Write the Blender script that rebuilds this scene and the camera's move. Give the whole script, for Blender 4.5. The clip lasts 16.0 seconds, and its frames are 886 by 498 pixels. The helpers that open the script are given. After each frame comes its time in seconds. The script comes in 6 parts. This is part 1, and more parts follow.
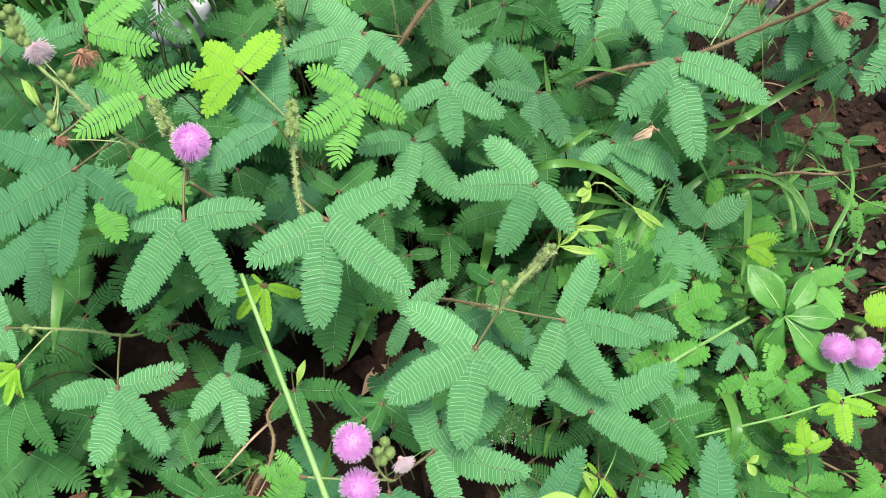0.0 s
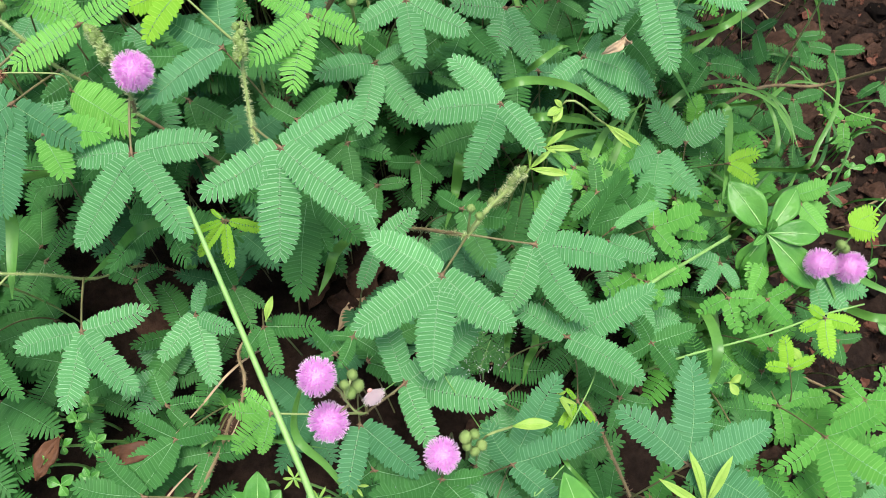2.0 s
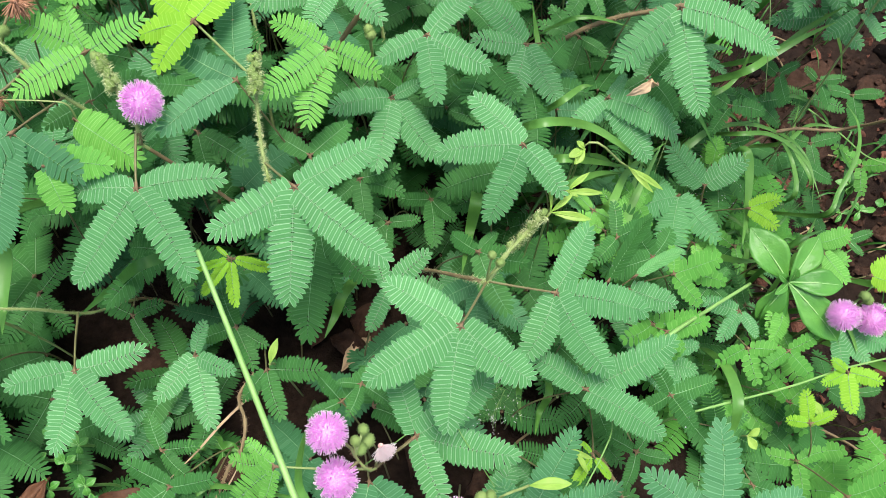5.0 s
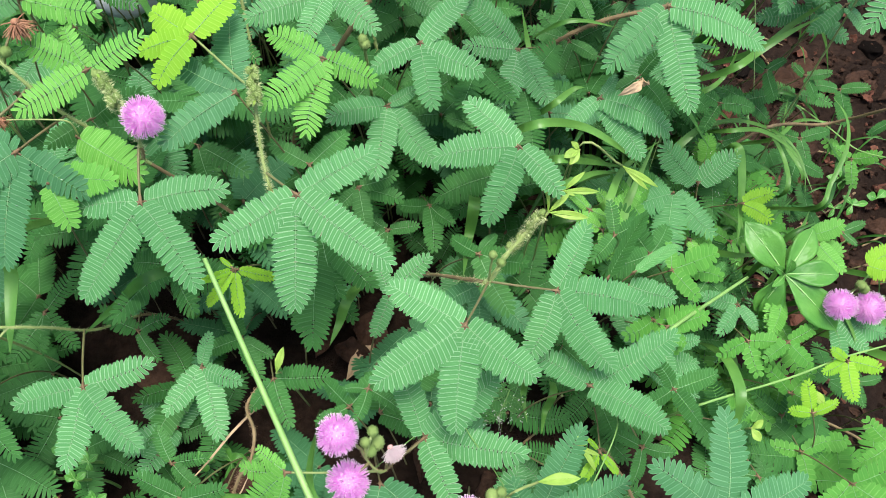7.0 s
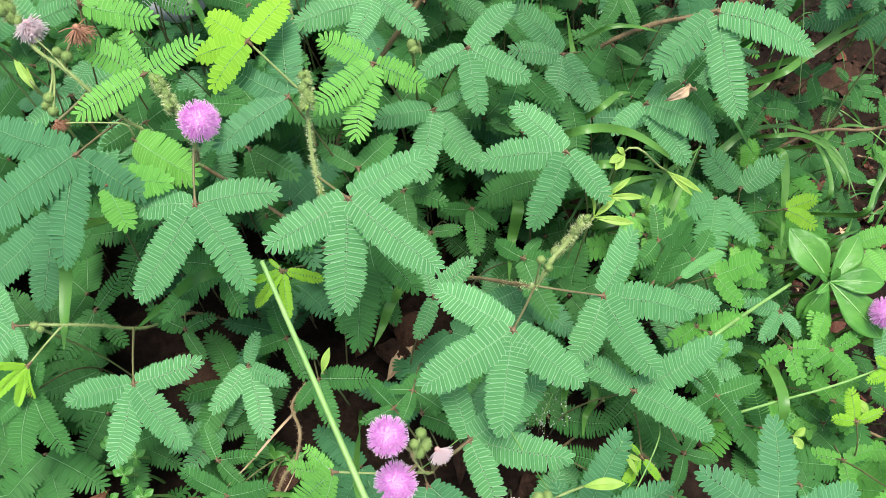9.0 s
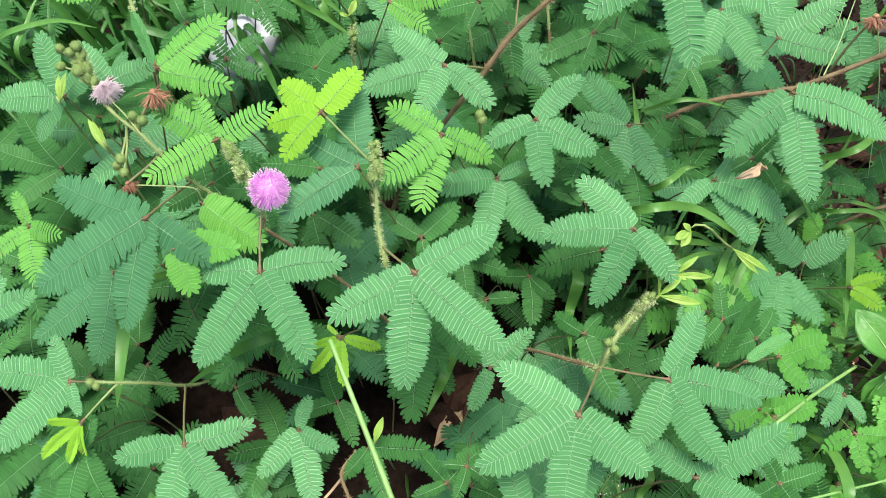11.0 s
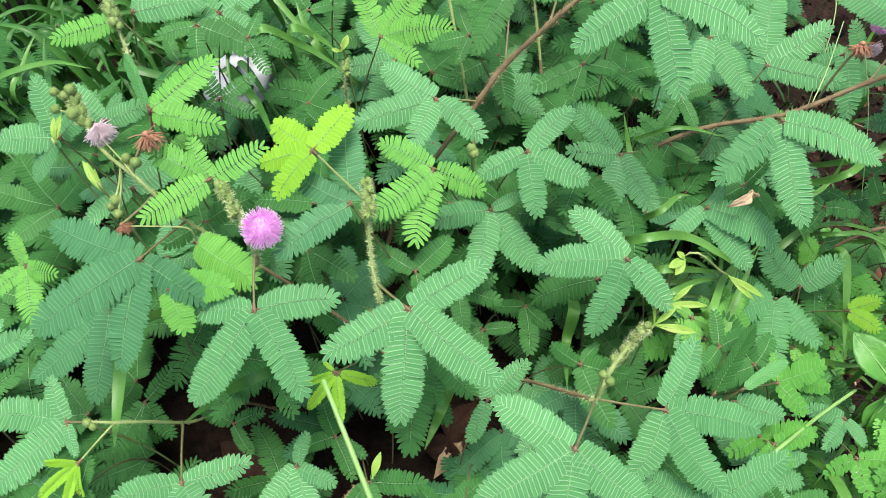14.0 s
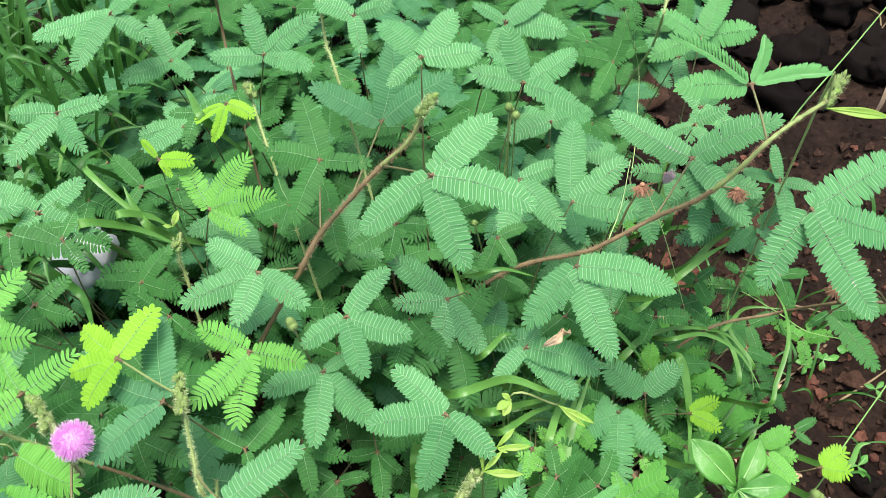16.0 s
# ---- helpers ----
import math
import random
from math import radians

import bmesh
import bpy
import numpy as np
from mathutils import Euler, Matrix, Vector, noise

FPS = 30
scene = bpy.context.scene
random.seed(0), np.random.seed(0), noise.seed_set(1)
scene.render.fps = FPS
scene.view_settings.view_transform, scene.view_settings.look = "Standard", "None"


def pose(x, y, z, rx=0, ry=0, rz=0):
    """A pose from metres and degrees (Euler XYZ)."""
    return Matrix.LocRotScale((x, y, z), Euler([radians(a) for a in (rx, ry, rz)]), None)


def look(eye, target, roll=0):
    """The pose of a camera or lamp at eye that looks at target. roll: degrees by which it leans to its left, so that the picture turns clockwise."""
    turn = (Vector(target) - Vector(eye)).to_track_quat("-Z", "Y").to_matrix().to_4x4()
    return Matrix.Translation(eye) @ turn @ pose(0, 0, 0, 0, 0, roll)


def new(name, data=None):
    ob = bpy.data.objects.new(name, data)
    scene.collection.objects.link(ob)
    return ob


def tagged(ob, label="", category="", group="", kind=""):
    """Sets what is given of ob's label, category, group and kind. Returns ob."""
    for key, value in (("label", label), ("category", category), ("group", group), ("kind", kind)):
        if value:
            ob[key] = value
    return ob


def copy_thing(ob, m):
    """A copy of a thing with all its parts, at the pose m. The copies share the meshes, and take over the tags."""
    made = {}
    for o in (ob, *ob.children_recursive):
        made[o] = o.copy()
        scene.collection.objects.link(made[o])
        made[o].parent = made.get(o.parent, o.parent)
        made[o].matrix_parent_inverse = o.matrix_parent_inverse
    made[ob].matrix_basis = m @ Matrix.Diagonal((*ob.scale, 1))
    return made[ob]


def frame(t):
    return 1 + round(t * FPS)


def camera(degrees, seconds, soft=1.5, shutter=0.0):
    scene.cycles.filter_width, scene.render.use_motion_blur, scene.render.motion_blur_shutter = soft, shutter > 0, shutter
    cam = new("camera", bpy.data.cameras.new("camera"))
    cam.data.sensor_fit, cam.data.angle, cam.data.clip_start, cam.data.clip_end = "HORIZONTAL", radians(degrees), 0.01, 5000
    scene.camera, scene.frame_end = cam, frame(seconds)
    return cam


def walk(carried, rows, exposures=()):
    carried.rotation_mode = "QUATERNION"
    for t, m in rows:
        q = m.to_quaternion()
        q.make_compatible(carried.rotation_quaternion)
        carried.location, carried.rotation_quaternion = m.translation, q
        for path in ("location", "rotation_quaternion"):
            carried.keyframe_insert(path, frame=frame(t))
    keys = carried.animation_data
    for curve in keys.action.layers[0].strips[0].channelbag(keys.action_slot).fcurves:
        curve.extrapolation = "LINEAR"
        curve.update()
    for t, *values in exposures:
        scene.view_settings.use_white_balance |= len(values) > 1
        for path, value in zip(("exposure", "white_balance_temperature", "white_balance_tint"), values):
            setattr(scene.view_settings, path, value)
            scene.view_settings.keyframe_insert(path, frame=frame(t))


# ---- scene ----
cam = camera(59.0, 16.0, soft=0.8, shutter=0.5)
METRES, EYE, TILT, LEAN, TURN = 0.267, 0.66, -58.0, 0.0, 0.0
ROWS = [
    (0.0, 0.0, 0.0, 0.0, 0.0, 0.0, -0.0),
    (0.5, 0.0059, 0.0052, 0.0013, -0.05, -0.14, 0.42),
    (1.0, 0.0083, 0.007, 0.0018, -0.15, -0.64, 0.58),
    (1.5, 0.0289, 0.0313, -0.0137, -0.45, -2.85, 0.91),
    (2.0, 0.0494, 0.0488, -0.0204, -0.38, -4.58, 2.19),
    (2.5, 0.0793, 0.0672, -0.0445, 0.28, -4.14, 3.81),
    (3.0, 0.0903, 0.0502, -0.0563, 0.12, -3.47, 4.18),
    (3.5, 0.1104, 0.0428, -0.0697, -0.84, -4.53, 4.64),
    (4.0, 0.0374, 0.0907, -0.07, -0.74, -5.85, 3.25),
    (4.5, 0.0065, 0.1018, -0.0289, -0.74, -4.6, 1.28),
    (4.7, 0.0081, 0.1127, 0.0153, -0.95, -3.51, 0.54),
    (6.8, 0.0, 0.1, -0.0079, -1.51, -2.09, 2.67),
    (7.0, -0.0014, 0.0935, -0.0032, -1.38, -1.98, 2.76),
    (7.5, -0.0022, 0.0844, -0.0097, -0.99, -2.11, 2.7),
    (8.0, -0.0208, 0.0786, 0.0025, -0.53, -1.97, 2.27),
    (8.5, -0.0435, 0.0817, 0.0066, 0.01, -1.99, 2.07),
    (9.0, -0.0388, 0.0841, 0.0057, 0.36, -1.94, 2.19),
    (9.5, -0.0327, 0.0739, 0.0072, 0.78, -1.31, 3.52),
    (10.0, -0.0363, 0.0964, 0.0214, 1.51, -0.22, 3.02),
    (10.2, -0.0687, 0.0915, 0.0366, 1.9, 0.82, 1.81),
    (12.3, -0.1019, 0.113, 0.0861, 2.63, 0.47, -0.65),
    (12.5, -0.0946, 0.1142, 0.0797, 2.94, 0.84, -0.29),
    (13.0, -0.0952, 0.1071, 0.0795, 2.81, 1.35, 0.64),
    (13.5, -0.0983, 0.0841, 0.0776, 2.76, 2.34, 1.06),
    (14.0, -0.0793, 0.0996, 0.0886, 2.66, 2.17, 1.01),
    (14.5, -0.0278, 0.0699, 0.1491, 2.64, 1.2, 2.73),
    (15.0, 0.0939, 0.0359, 0.229, 2.5, 3.12, 5.6),
    (15.5, 0.1808, 0.0351, 0.2656, 0.86, 6.11, 7.3),
    (16.0, 0.1651, 0.0311, 0.2452, -0.36, 6.42, 7.62),
]
walk(cam, [(t, pose(0, 0, EYE, TILT, LEAN, TURN) @ pose(METRES * x, METRES * y, METRES * z, 90 + pitch, roll, yaw)) for t, x, y, z, yaw, pitch, roll in ROWS],
     [(0.0, 1.64), (13.5, 1.67), (16.0, 1.77)])

# ---- world and light: overcast garden light ----
world = bpy.data.worlds.new("overcast_sky")
scene.world = world
world.use_nodes = True
wn = world.node_tree
sky = wn.nodes.new("ShaderNodeTexSky")
sky.sky_type = "NISHITA"
sky.sun_disc = False
sky.sun_elevation, sky.sun_rotation = radians(85), radians(135)
sky.air_density, sky.dust_density, sky.ozone_density = 1.0, 4.0, 1.0
bg = wn.nodes["Background"]
bg.inputs["Strength"].default_value = 0.085
wn.links.new(sky.outputs["Color"], bg.inputs["Color"])
sun = new("sun", bpy.data.lights.new("sun", "SUN"))
sun.data.energy, sun.data.angle, sun.data.color = 1.5, radians(24), (1.0, 0.96, 0.9)
sun.matrix_world = look((0.06, -0.06, 0.95), (0, 0, 0))


# ---- materials ----
def shader(name):
    m = bpy.data.materials.new(name)
    m.use_nodes = True
    nt = m.node_tree
    return m, nt, nt.nodes["Principled BSDF"], nt.nodes["Material Output"]


def node(nt, kind, **sets):
    n = nt.nodes.new(kind)
    for k, v in sets.items():
        n.inputs[k.replace("_", " ")].default_value = v
    return n


def ramp(nt, source, stops):
    r = nt.nodes.new("ShaderNodeValToRGB")
    while len(r.color_ramp.elements) < len(stops):
        r.color_ramp.elements.new(0.5)
    for e, (p, c) in zip(r.color_ramp.elements, stops):
        e.position, e.color = p, (*c, 1)
    nt.links.new(source, r.inputs["Fac"])
    return r.outputs["Color"]


def mixed(nt, fac, a, b, how="MIX"):
    m = nt.nodes.new("ShaderNodeMix")
    m.data_type, m.blend_type = "RGBA", how
    for sock, v in ((m.inputs["Factor"], fac), (m.inputs["A"], a), (m.inputs["B"], b)):
        if isinstance(v, (int, float)):
            sock.default_value = v
        elif isinstance(v, tuple):
            sock.default_value = (*v, 1)
        else:
            nt.links.new(v, sock)
    return m.outputs["Result"]


def times(nt, a, b, how="MULTIPLY"):
    m = nt.nodes.new("ShaderNodeMath")
    m.operation = how
    for sock, v in zip(m.inputs, (a, b)):
        if isinstance(v, (int, float)):
            sock.default_value = v
        else:
            nt.links.new(v, sock)
    return m.outputs[0]


def bumped(nt, bsdf, height, strength, distance=0.001):
    b = nt.nodes.new("ShaderNodeBump")
    b.inputs["Strength"].default_value, b.inputs["Distance"].default_value = strength, distance
    nt.links.new(height, b.inputs["Height"])
    nt.links.new(b.outputs["Normal"], bsdf.inputs["Normal"])
    return b


def noise_tex(nt, scale, detail=4.0, rough=0.55, coord="Object"):
    tc = nt.nodes.new("ShaderNodeTexCoord")
    n = node(nt, "ShaderNodeTexNoise", Scale=scale, Detail=detail, Roughness=rough)
    nt.links.new(tc.outputs[coord], n.inputs["Vector"])
    return n.outputs["Fac"]


def leaflet_material(name, low, high, margin, rough=0.55, glow=0.18):
    """Thin leaf tissue: hue drifts from leaf to leaf and along the blade, pale margins, light passes through."""
    m, nt, bsdf, out = shader(name)
    info = nt.nodes.new("ShaderNodeObjectInfo")
    geo = nt.nodes.new("ShaderNodeNewGeometry")
    uv = nt.nodes.new("ShaderNodeUVMap")
    sep = nt.nodes.new("ShaderNodeSeparateXYZ")
    nt.links.new(uv.outputs["UV"], sep.inputs[0])
    blotch = noise_tex(nt, 55.0, 5.0)
    fac = times(nt, times(nt, info.outputs["Random"], 0.45), times(nt, blotch, 0.35), "ADD")
    fac = times(nt, fac, times(nt, geo.outputs["Random Per Island"], 0.34), "ADD")
    base = mixed(nt, fac, low, high)
    # pale thin rim of each leaflet
    edge = times(nt, times(nt, sep.outputs["X"], 0.5, "SUBTRACT"), 2.0)
    side = nt.nodes.new("ShaderNodeMath")
    side.operation = "ABSOLUTE"
    nt.links.new(edge, side.inputs[0])
    rim = times(nt, side.outputs[0], 7.0, "POWER")
    base = mixed(nt, times(nt, rim, times(nt, times(nt, info.outputs["Random"], 0.40), 0.54, "ADD")), base, margin)
    vein = times(nt, times(nt, side.outputs[0], -9.0), 1.0, "ADD")
    veinc = nt.nodes.new("ShaderNodeMath")
    veinc.operation, veinc.use_clamp = "MULTIPLY", True
    veinc.inputs[1].default_value = 0.12
    nt.links.new(vein, veinc.inputs[0])
    base = mixed(nt, veinc.outputs[0], base, margin)
    nt.links.new(base, bsdf.inputs["Base Color"])
    bsdf.inputs["Roughness"].default_value = rough
    bsdf.inputs["Specular IOR Level"].default_value = 0.13
    bumped(nt, bsdf, noise_tex(nt, 900.0, 3.0), 0.25, 0.0004)
    tr = nt.nodes.new("ShaderNodeBsdfTranslucent")
    bright = mixed(nt, 0.5, base, (high[0] * 1.6, high[1] * 1.3, high[2] * 0.5))
    nt.links.new(bright, tr.inputs["Color"])
    mx = nt.nodes.new("ShaderNodeMixShader")
    mx.inputs["Fac"].default_value = glow
    nt.links.new(bsdf.outputs[0], mx.inputs[1])
    nt.links.new(tr.outputs[0], mx.inputs[2])
    nt.links.new(mx.outputs[0], out.inputs["Surface"])
    return m


def plain_material(name, low, high, scale=120.0, rough=0.6, bump=0.4, metal=0.0, depth=0.001, glow=0.0, spec=0.4):
    m, nt, bsdf, out = shader(name)
    info = nt.nodes.new("ShaderNodeObjectInfo")
    n = noise_tex(nt, scale, 6.0, 0.6)
    fac = times(nt, times(nt, n, 1.5), 0.5, "SUBTRACT")
    fac = times(nt, fac, times(nt, info.outputs["Random"], 0.35), "ADD")
    base = mixed(nt, fac, low, high)
    nt.links.new(base, bsdf.inputs["Base Color"])
    bsdf.inputs["Roughness"].default_value = rough
    bsdf.inputs["Metallic"].default_value = metal
    bsdf.inputs["Specular IOR Level"].default_value = spec
    bumped(nt, bsdf, noise_tex(nt, scale * 3, 4.0), bump, depth)
    if glow:
        tr = nt.nodes.new("ShaderNodeBsdfTranslucent")
        nt.links.new(base, tr.inputs["Color"])
        mx = nt.nodes.new("ShaderNodeMixShader")
        mx.inputs["Fac"].default_value = glow
        nt.links.new(bsdf.outputs[0], mx.inputs[1])
        nt.links.new(tr.outputs[0], mx.inputs[2])
        nt.links.new(mx.outputs[0], out.inputs["Surface"])
    return m


MATURE = leaflet_material("mature_leaflet", (0.050, 0.190, 0.060), (0.096, 0.300, 0.097), (0.48, 0.70, 0.45))
# leaflet green and rim darkened to stand for shade inside the thicket
DARK = leaflet_material("shade_toned_leaflet", (0.025, 0.106, 0.023), (0.052, 0.188, 0.040), (0.14, 0.31, 0.12))
BLUISH = leaflet_material("bluish_leaflet", (0.036, 0.138, 0.052), (0.070, 0.224, 0.085), (0.21, 0.41, 0.23))
GREEN = leaflet_material("fresh_leaflet", (0.080, 0.275, 0.042), (0.140, 0.390, 0.064), (0.34, 0.60, 0.20))
YOUNG = leaflet_material("young_leaflet", (0.155, 0.390, 0.025), (0.260, 0.510, 0.040), (0.46, 0.66, 0.14), glow=0.3)
POWDERY = leaflet_material("powdery_leaflet", (0.064, 0.232, 0.066), (0.118, 0.340, 0.100), (0.32, 0.56, 0.27))
PALE = leaflet_material("pale_leaflet", (0.050, 0.198, 0.030), (0.096, 0.305, 0.046), (0.20, 0.42, 0.11))
RACHIS = plain_material("leaf_rachis", (0.13, 0.30, 0.12), (0.30, 0.48, 0.25), 300.0, 0.6, spec=0.15)
PETIOLE = plain_material("petiole_skin", (0.115, 0.090, 0.040), (0.19, 0.21, 0.080), 200.0, 0.5)
PULVINUS = plain_material("pulvinus_skin", (0.145, 0.095, 0.052), (0.25, 0.175, 0.10), 400.0, 0.7, spec=0.15)
STEM = plain_material("brown_stem_bark", (0.145, 0.098, 0.048), (0.29, 0.225, 0.110), 160.0, 0.6)
GREEN_STEM = plain_material("green_stem_skin", (0.19, 0.27, 0.075), (0.33, 0.39, 0.15), 160.0, 0.55)
BRISTLE = plain_material("bristle", (0.34, 0.43, 0.17), (0.54, 0.60, 0.32), 300.0, 0.5)
BROWN_BRISTLE = plain_material("brown_bristle", (0.24, 0.15, 0.08), (0.46, 0.32, 0.19), 300.0, 0.6)
PINK = plain_material("pink_filament", (0.95, 0.42, 0.91), (0.99, 0.58, 0.96), 500.0, 0.5, 0.1, glow=0.6)
ANTHER = plain_material("anther", (0.85, 0.72, 0.80), (0.95, 0.88, 0.90), 500.0, 0.5, 0.1)
FLOWER_CORE = plain_material("flower_core", (0.95, 0.42, 0.86), (0.98, 0.54, 0.90), 900.0, 0.6, glow=0.3)
FADED = plain_material("faded_filament", (0.98, 0.84, 0.88), (0.99, 0.94, 0.94), 500.0, 0.6, 0.1, glow=0.6)
FADED_CORE = plain_material("faded_core", (0.80, 0.40, 0.36), (0.92, 0.58, 0.54), 900.0, 0.7, glow=0.2)
DRIED = plain_material("dried_flower", (0.24, 0.10, 0.055), (0.50, 0.28, 0.16), 400.0, 0.8, 0.6)
BUD = plain_material("bud_skin", (0.135, 0.225, 0.06), (0.27, 0.36, 0.12), 700.0, 0.75, 0.3, spec=0.15)
STIPULE = plain_material("stipule", (0.23, 0.42, 0.055), (0.37, 0.55, 0.11), 200.0, 0.5, glow=0.25)
GRASS = plain_material("grass_blade_skin", (0.075, 0.225, 0.036), (0.155, 0.355, 0.068), 60.0, 0.38, 0.2, glow=0.25)
# darker copy of the grass skin, with shade put into its green
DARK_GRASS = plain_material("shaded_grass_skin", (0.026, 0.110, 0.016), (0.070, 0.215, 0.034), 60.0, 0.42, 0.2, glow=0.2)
STALK = plain_material("grass_stalk_skin", (0.15, 0.34, 0.07), (0.27, 0.45, 0.14), 120.0, 0.45, 0.3, glow=0.1)
BROAD = plain_material("broadleaf_skin", (0.050, 0.205, 0.030), (0.125, 0.350, 0.056), 70.0, 0.38, 0.8, glow=0.2)
BROAD_VEIN = plain_material("broadleaf_vein", (0.20, 0.42, 0.12), (0.32, 0.52, 0.20), 120.0, 0.4)
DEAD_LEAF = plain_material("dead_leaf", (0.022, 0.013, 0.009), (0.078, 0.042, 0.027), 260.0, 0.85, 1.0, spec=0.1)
TAN_LEAF = plain_material("withered_tan_leaf", (0.40, 0.27, 0.15), (0.58, 0.44, 0.28), 150.0, 0.8, 0.7)
RUSSET_LEAF = plain_material("russet_dead_leaf", (0.045, 0.020, 0.010), (0.125, 0.056, 0.026), 140.0, 0.6, 0.8, spec=0.2)
BRICK = plain_material("brick_crumb", (0.085, 0.036, 0.024), (0.175, 0.076, 0.050), 90.0, 0.85, 0.8, spec=0.1)
# stone colour taken near black to stand for deep shade at the back
STONE = plain_material("shade_dark_stone", (0.005, 0.0042, 0.0038), (0.018, 0.0145, 0.0125), 40.0, 0.8, 0.8, spec=0.0)
PLASTIC = plain_material("white_plastic", (0.42, 0.44, 0.45), (0.56, 0.58, 0.58), 30.0, 0.35, 0.1, glow=0.15)
STRAW = plain_material("dry_straw", (0.28, 0.42, 0.14), (0.42, 0.54, 0.24), 200.0, 0.6)


def soil_material():
    m, nt, bsdf, out = shader("garden_soil")
    big = noise_tex(nt, 9.0, 8.0, 0.65)
    fine = noise_tex(nt, 130.0, 8.0, 0.7)
    c = ramp(nt, big, [(0.3, (0.010, 0.0065, 0.0045)), (0.5, (0.023, 0.014, 0.0095)), (0.72, (0.044, 0.026, 0.0175))])
    c2 = ramp(nt, fine, [(0.35, (0.35, 0.33, 0.32)), (0.62, (1.0, 1.0, 1.0)), (0.8, (1.5, 1.4, 1.3))])
    nt.links.new(mixed(nt, 1.0, c, c2, "MULTIPLY"), bsdf.inputs["Base Color"])
    bsdf.inputs["Roughness"].default_value = 0.9
    bsdf.inputs["Specular IOR Level"].default_value = 0.1
    bumped(nt, bsdf, fine, 0.9, 0.004)
    return m


def drop_material():
    m, nt, bsdf, out = shader("water_drop")
    bsdf.inputs["Base Color"].default_value = (0.9, 0.95, 0.95, 1)
    bsdf.inputs["Roughness"].default_value = 0.03
    bsdf.inputs["Transmission Weight"].default_value = 0.85
    bsdf.inputs["IOR"].default_value = 1.33
    return m


DROP = drop_material()
SOIL = soil_material()


# ---- builders ----
def finish(name, verts, faces, mats, picks=None, uvs=None, smooth=True):
    me = bpy.data.meshes.new(name)
    me.from_pydata([tuple(v) for v in verts], [], faces)
    for mt in mats:
        me.materials.append(mt)
    if picks is not None:
        me.polygons.foreach_set("material_index", np.asarray(picks, dtype=np.int32))
    if smooth:
        me.polygons.foreach_set("use_smooth", np.ones(len(me.polygons), dtype=bool))
    if uvs is not None:
        layer = me.uv_layers.new(name="UVMap")
        idx = np.empty(len(me.loops), dtype=np.int32)
        me.loops.foreach_get("vertex_index", idx)
        layer.data.foreach_set("uv", np.asarray(uvs, dtype=np.float32)[idx].ravel())
    me.update()
    return me


def put(name, mesh, parent=None, m=None, label=""):
    ob = new(name, mesh)
    if parent is not None:
        ob.parent = parent
    if m is not None:
        ob.matrix_basis = m
    if label:
        ob["label"] = label
    return ob


def thing(name, at, label, category, group="", kind=""):
    return tagged(put(name, None, None, Matrix.Translation(at)), label, category, group, kind)


def smooth_path(points, steps=6):
    """Catmull-Rom through a few points."""
    p = [np.array(q, dtype=float) for q in points]
    if len(p) == 2:
        return [p[0] + (p[1] - p[0]) * k / steps for k in range(steps + 1)]
    p = [2 * p[0] - p[1]] + p + [2 * p[-1] - p[-2]]
    res = []
    for i in range(1, len(p) - 2):
        for k in range(steps):
            u = k / steps
            res.append(0.5 * (2 * p[i] + (p[i + 1] - p[i - 1]) * u + (2 * p[i - 1] - 5 * p[i] + 4 * p[i + 1] - p[i + 2]) * u * u
                              + (3 * p[i] - p[i - 1] - 3 * p[i + 1] + p[i + 2]) * u ** 3))
    res.append(p[-2])
    return res


def unit(v):
    return v / (np.linalg.norm(v) + 1e-12)


def tube(path, radii, sides=6, verts=None, faces=None):
    """A tapered tube along a path, added to verts and faces."""
    verts, faces = ([] if verts is None else verts), ([] if faces is None else faces)
    start, n = len(verts), len(path)
    ref = np.array((0.31, 0.17, 0.93))
    for i, p in enumerate(path):
        d = unit(path[min(i + 1, n - 1)] - path[max(i - 1, 0)])
        a = unit(np.cross(d, ref))
        b = np.cross(d, a)
        r = radii[i] if hasattr(radii, "__len__") else radii
        for k in range(sides):
            w = 2 * math.pi * k / sides
            verts.append(p + r * (math.cos(w) * a + math.sin(w) * b))
    for i in range(n - 1):
        for k in range(sides):
            q = (k + 1) % sides
            faces.append((start + i * sides + k, start + i * sides + q, start + (i + 1) * sides + q, start + (i + 1) * sides + k))
    faces.append(tuple(start + k for k in range(sides))[::-1])
    faces.append(tuple(start + (n - 1) * sides + k for k in range(sides)))
    return verts, faces


rng = np.random.default_rng(7)
ROW_V = np.array((0.0, 0.14, 0.45, 0.73, 0.90, 1.0))
ROW_W = np.array((0.60, 0.93, 1.0, 0.99, 0.70, 0.20))


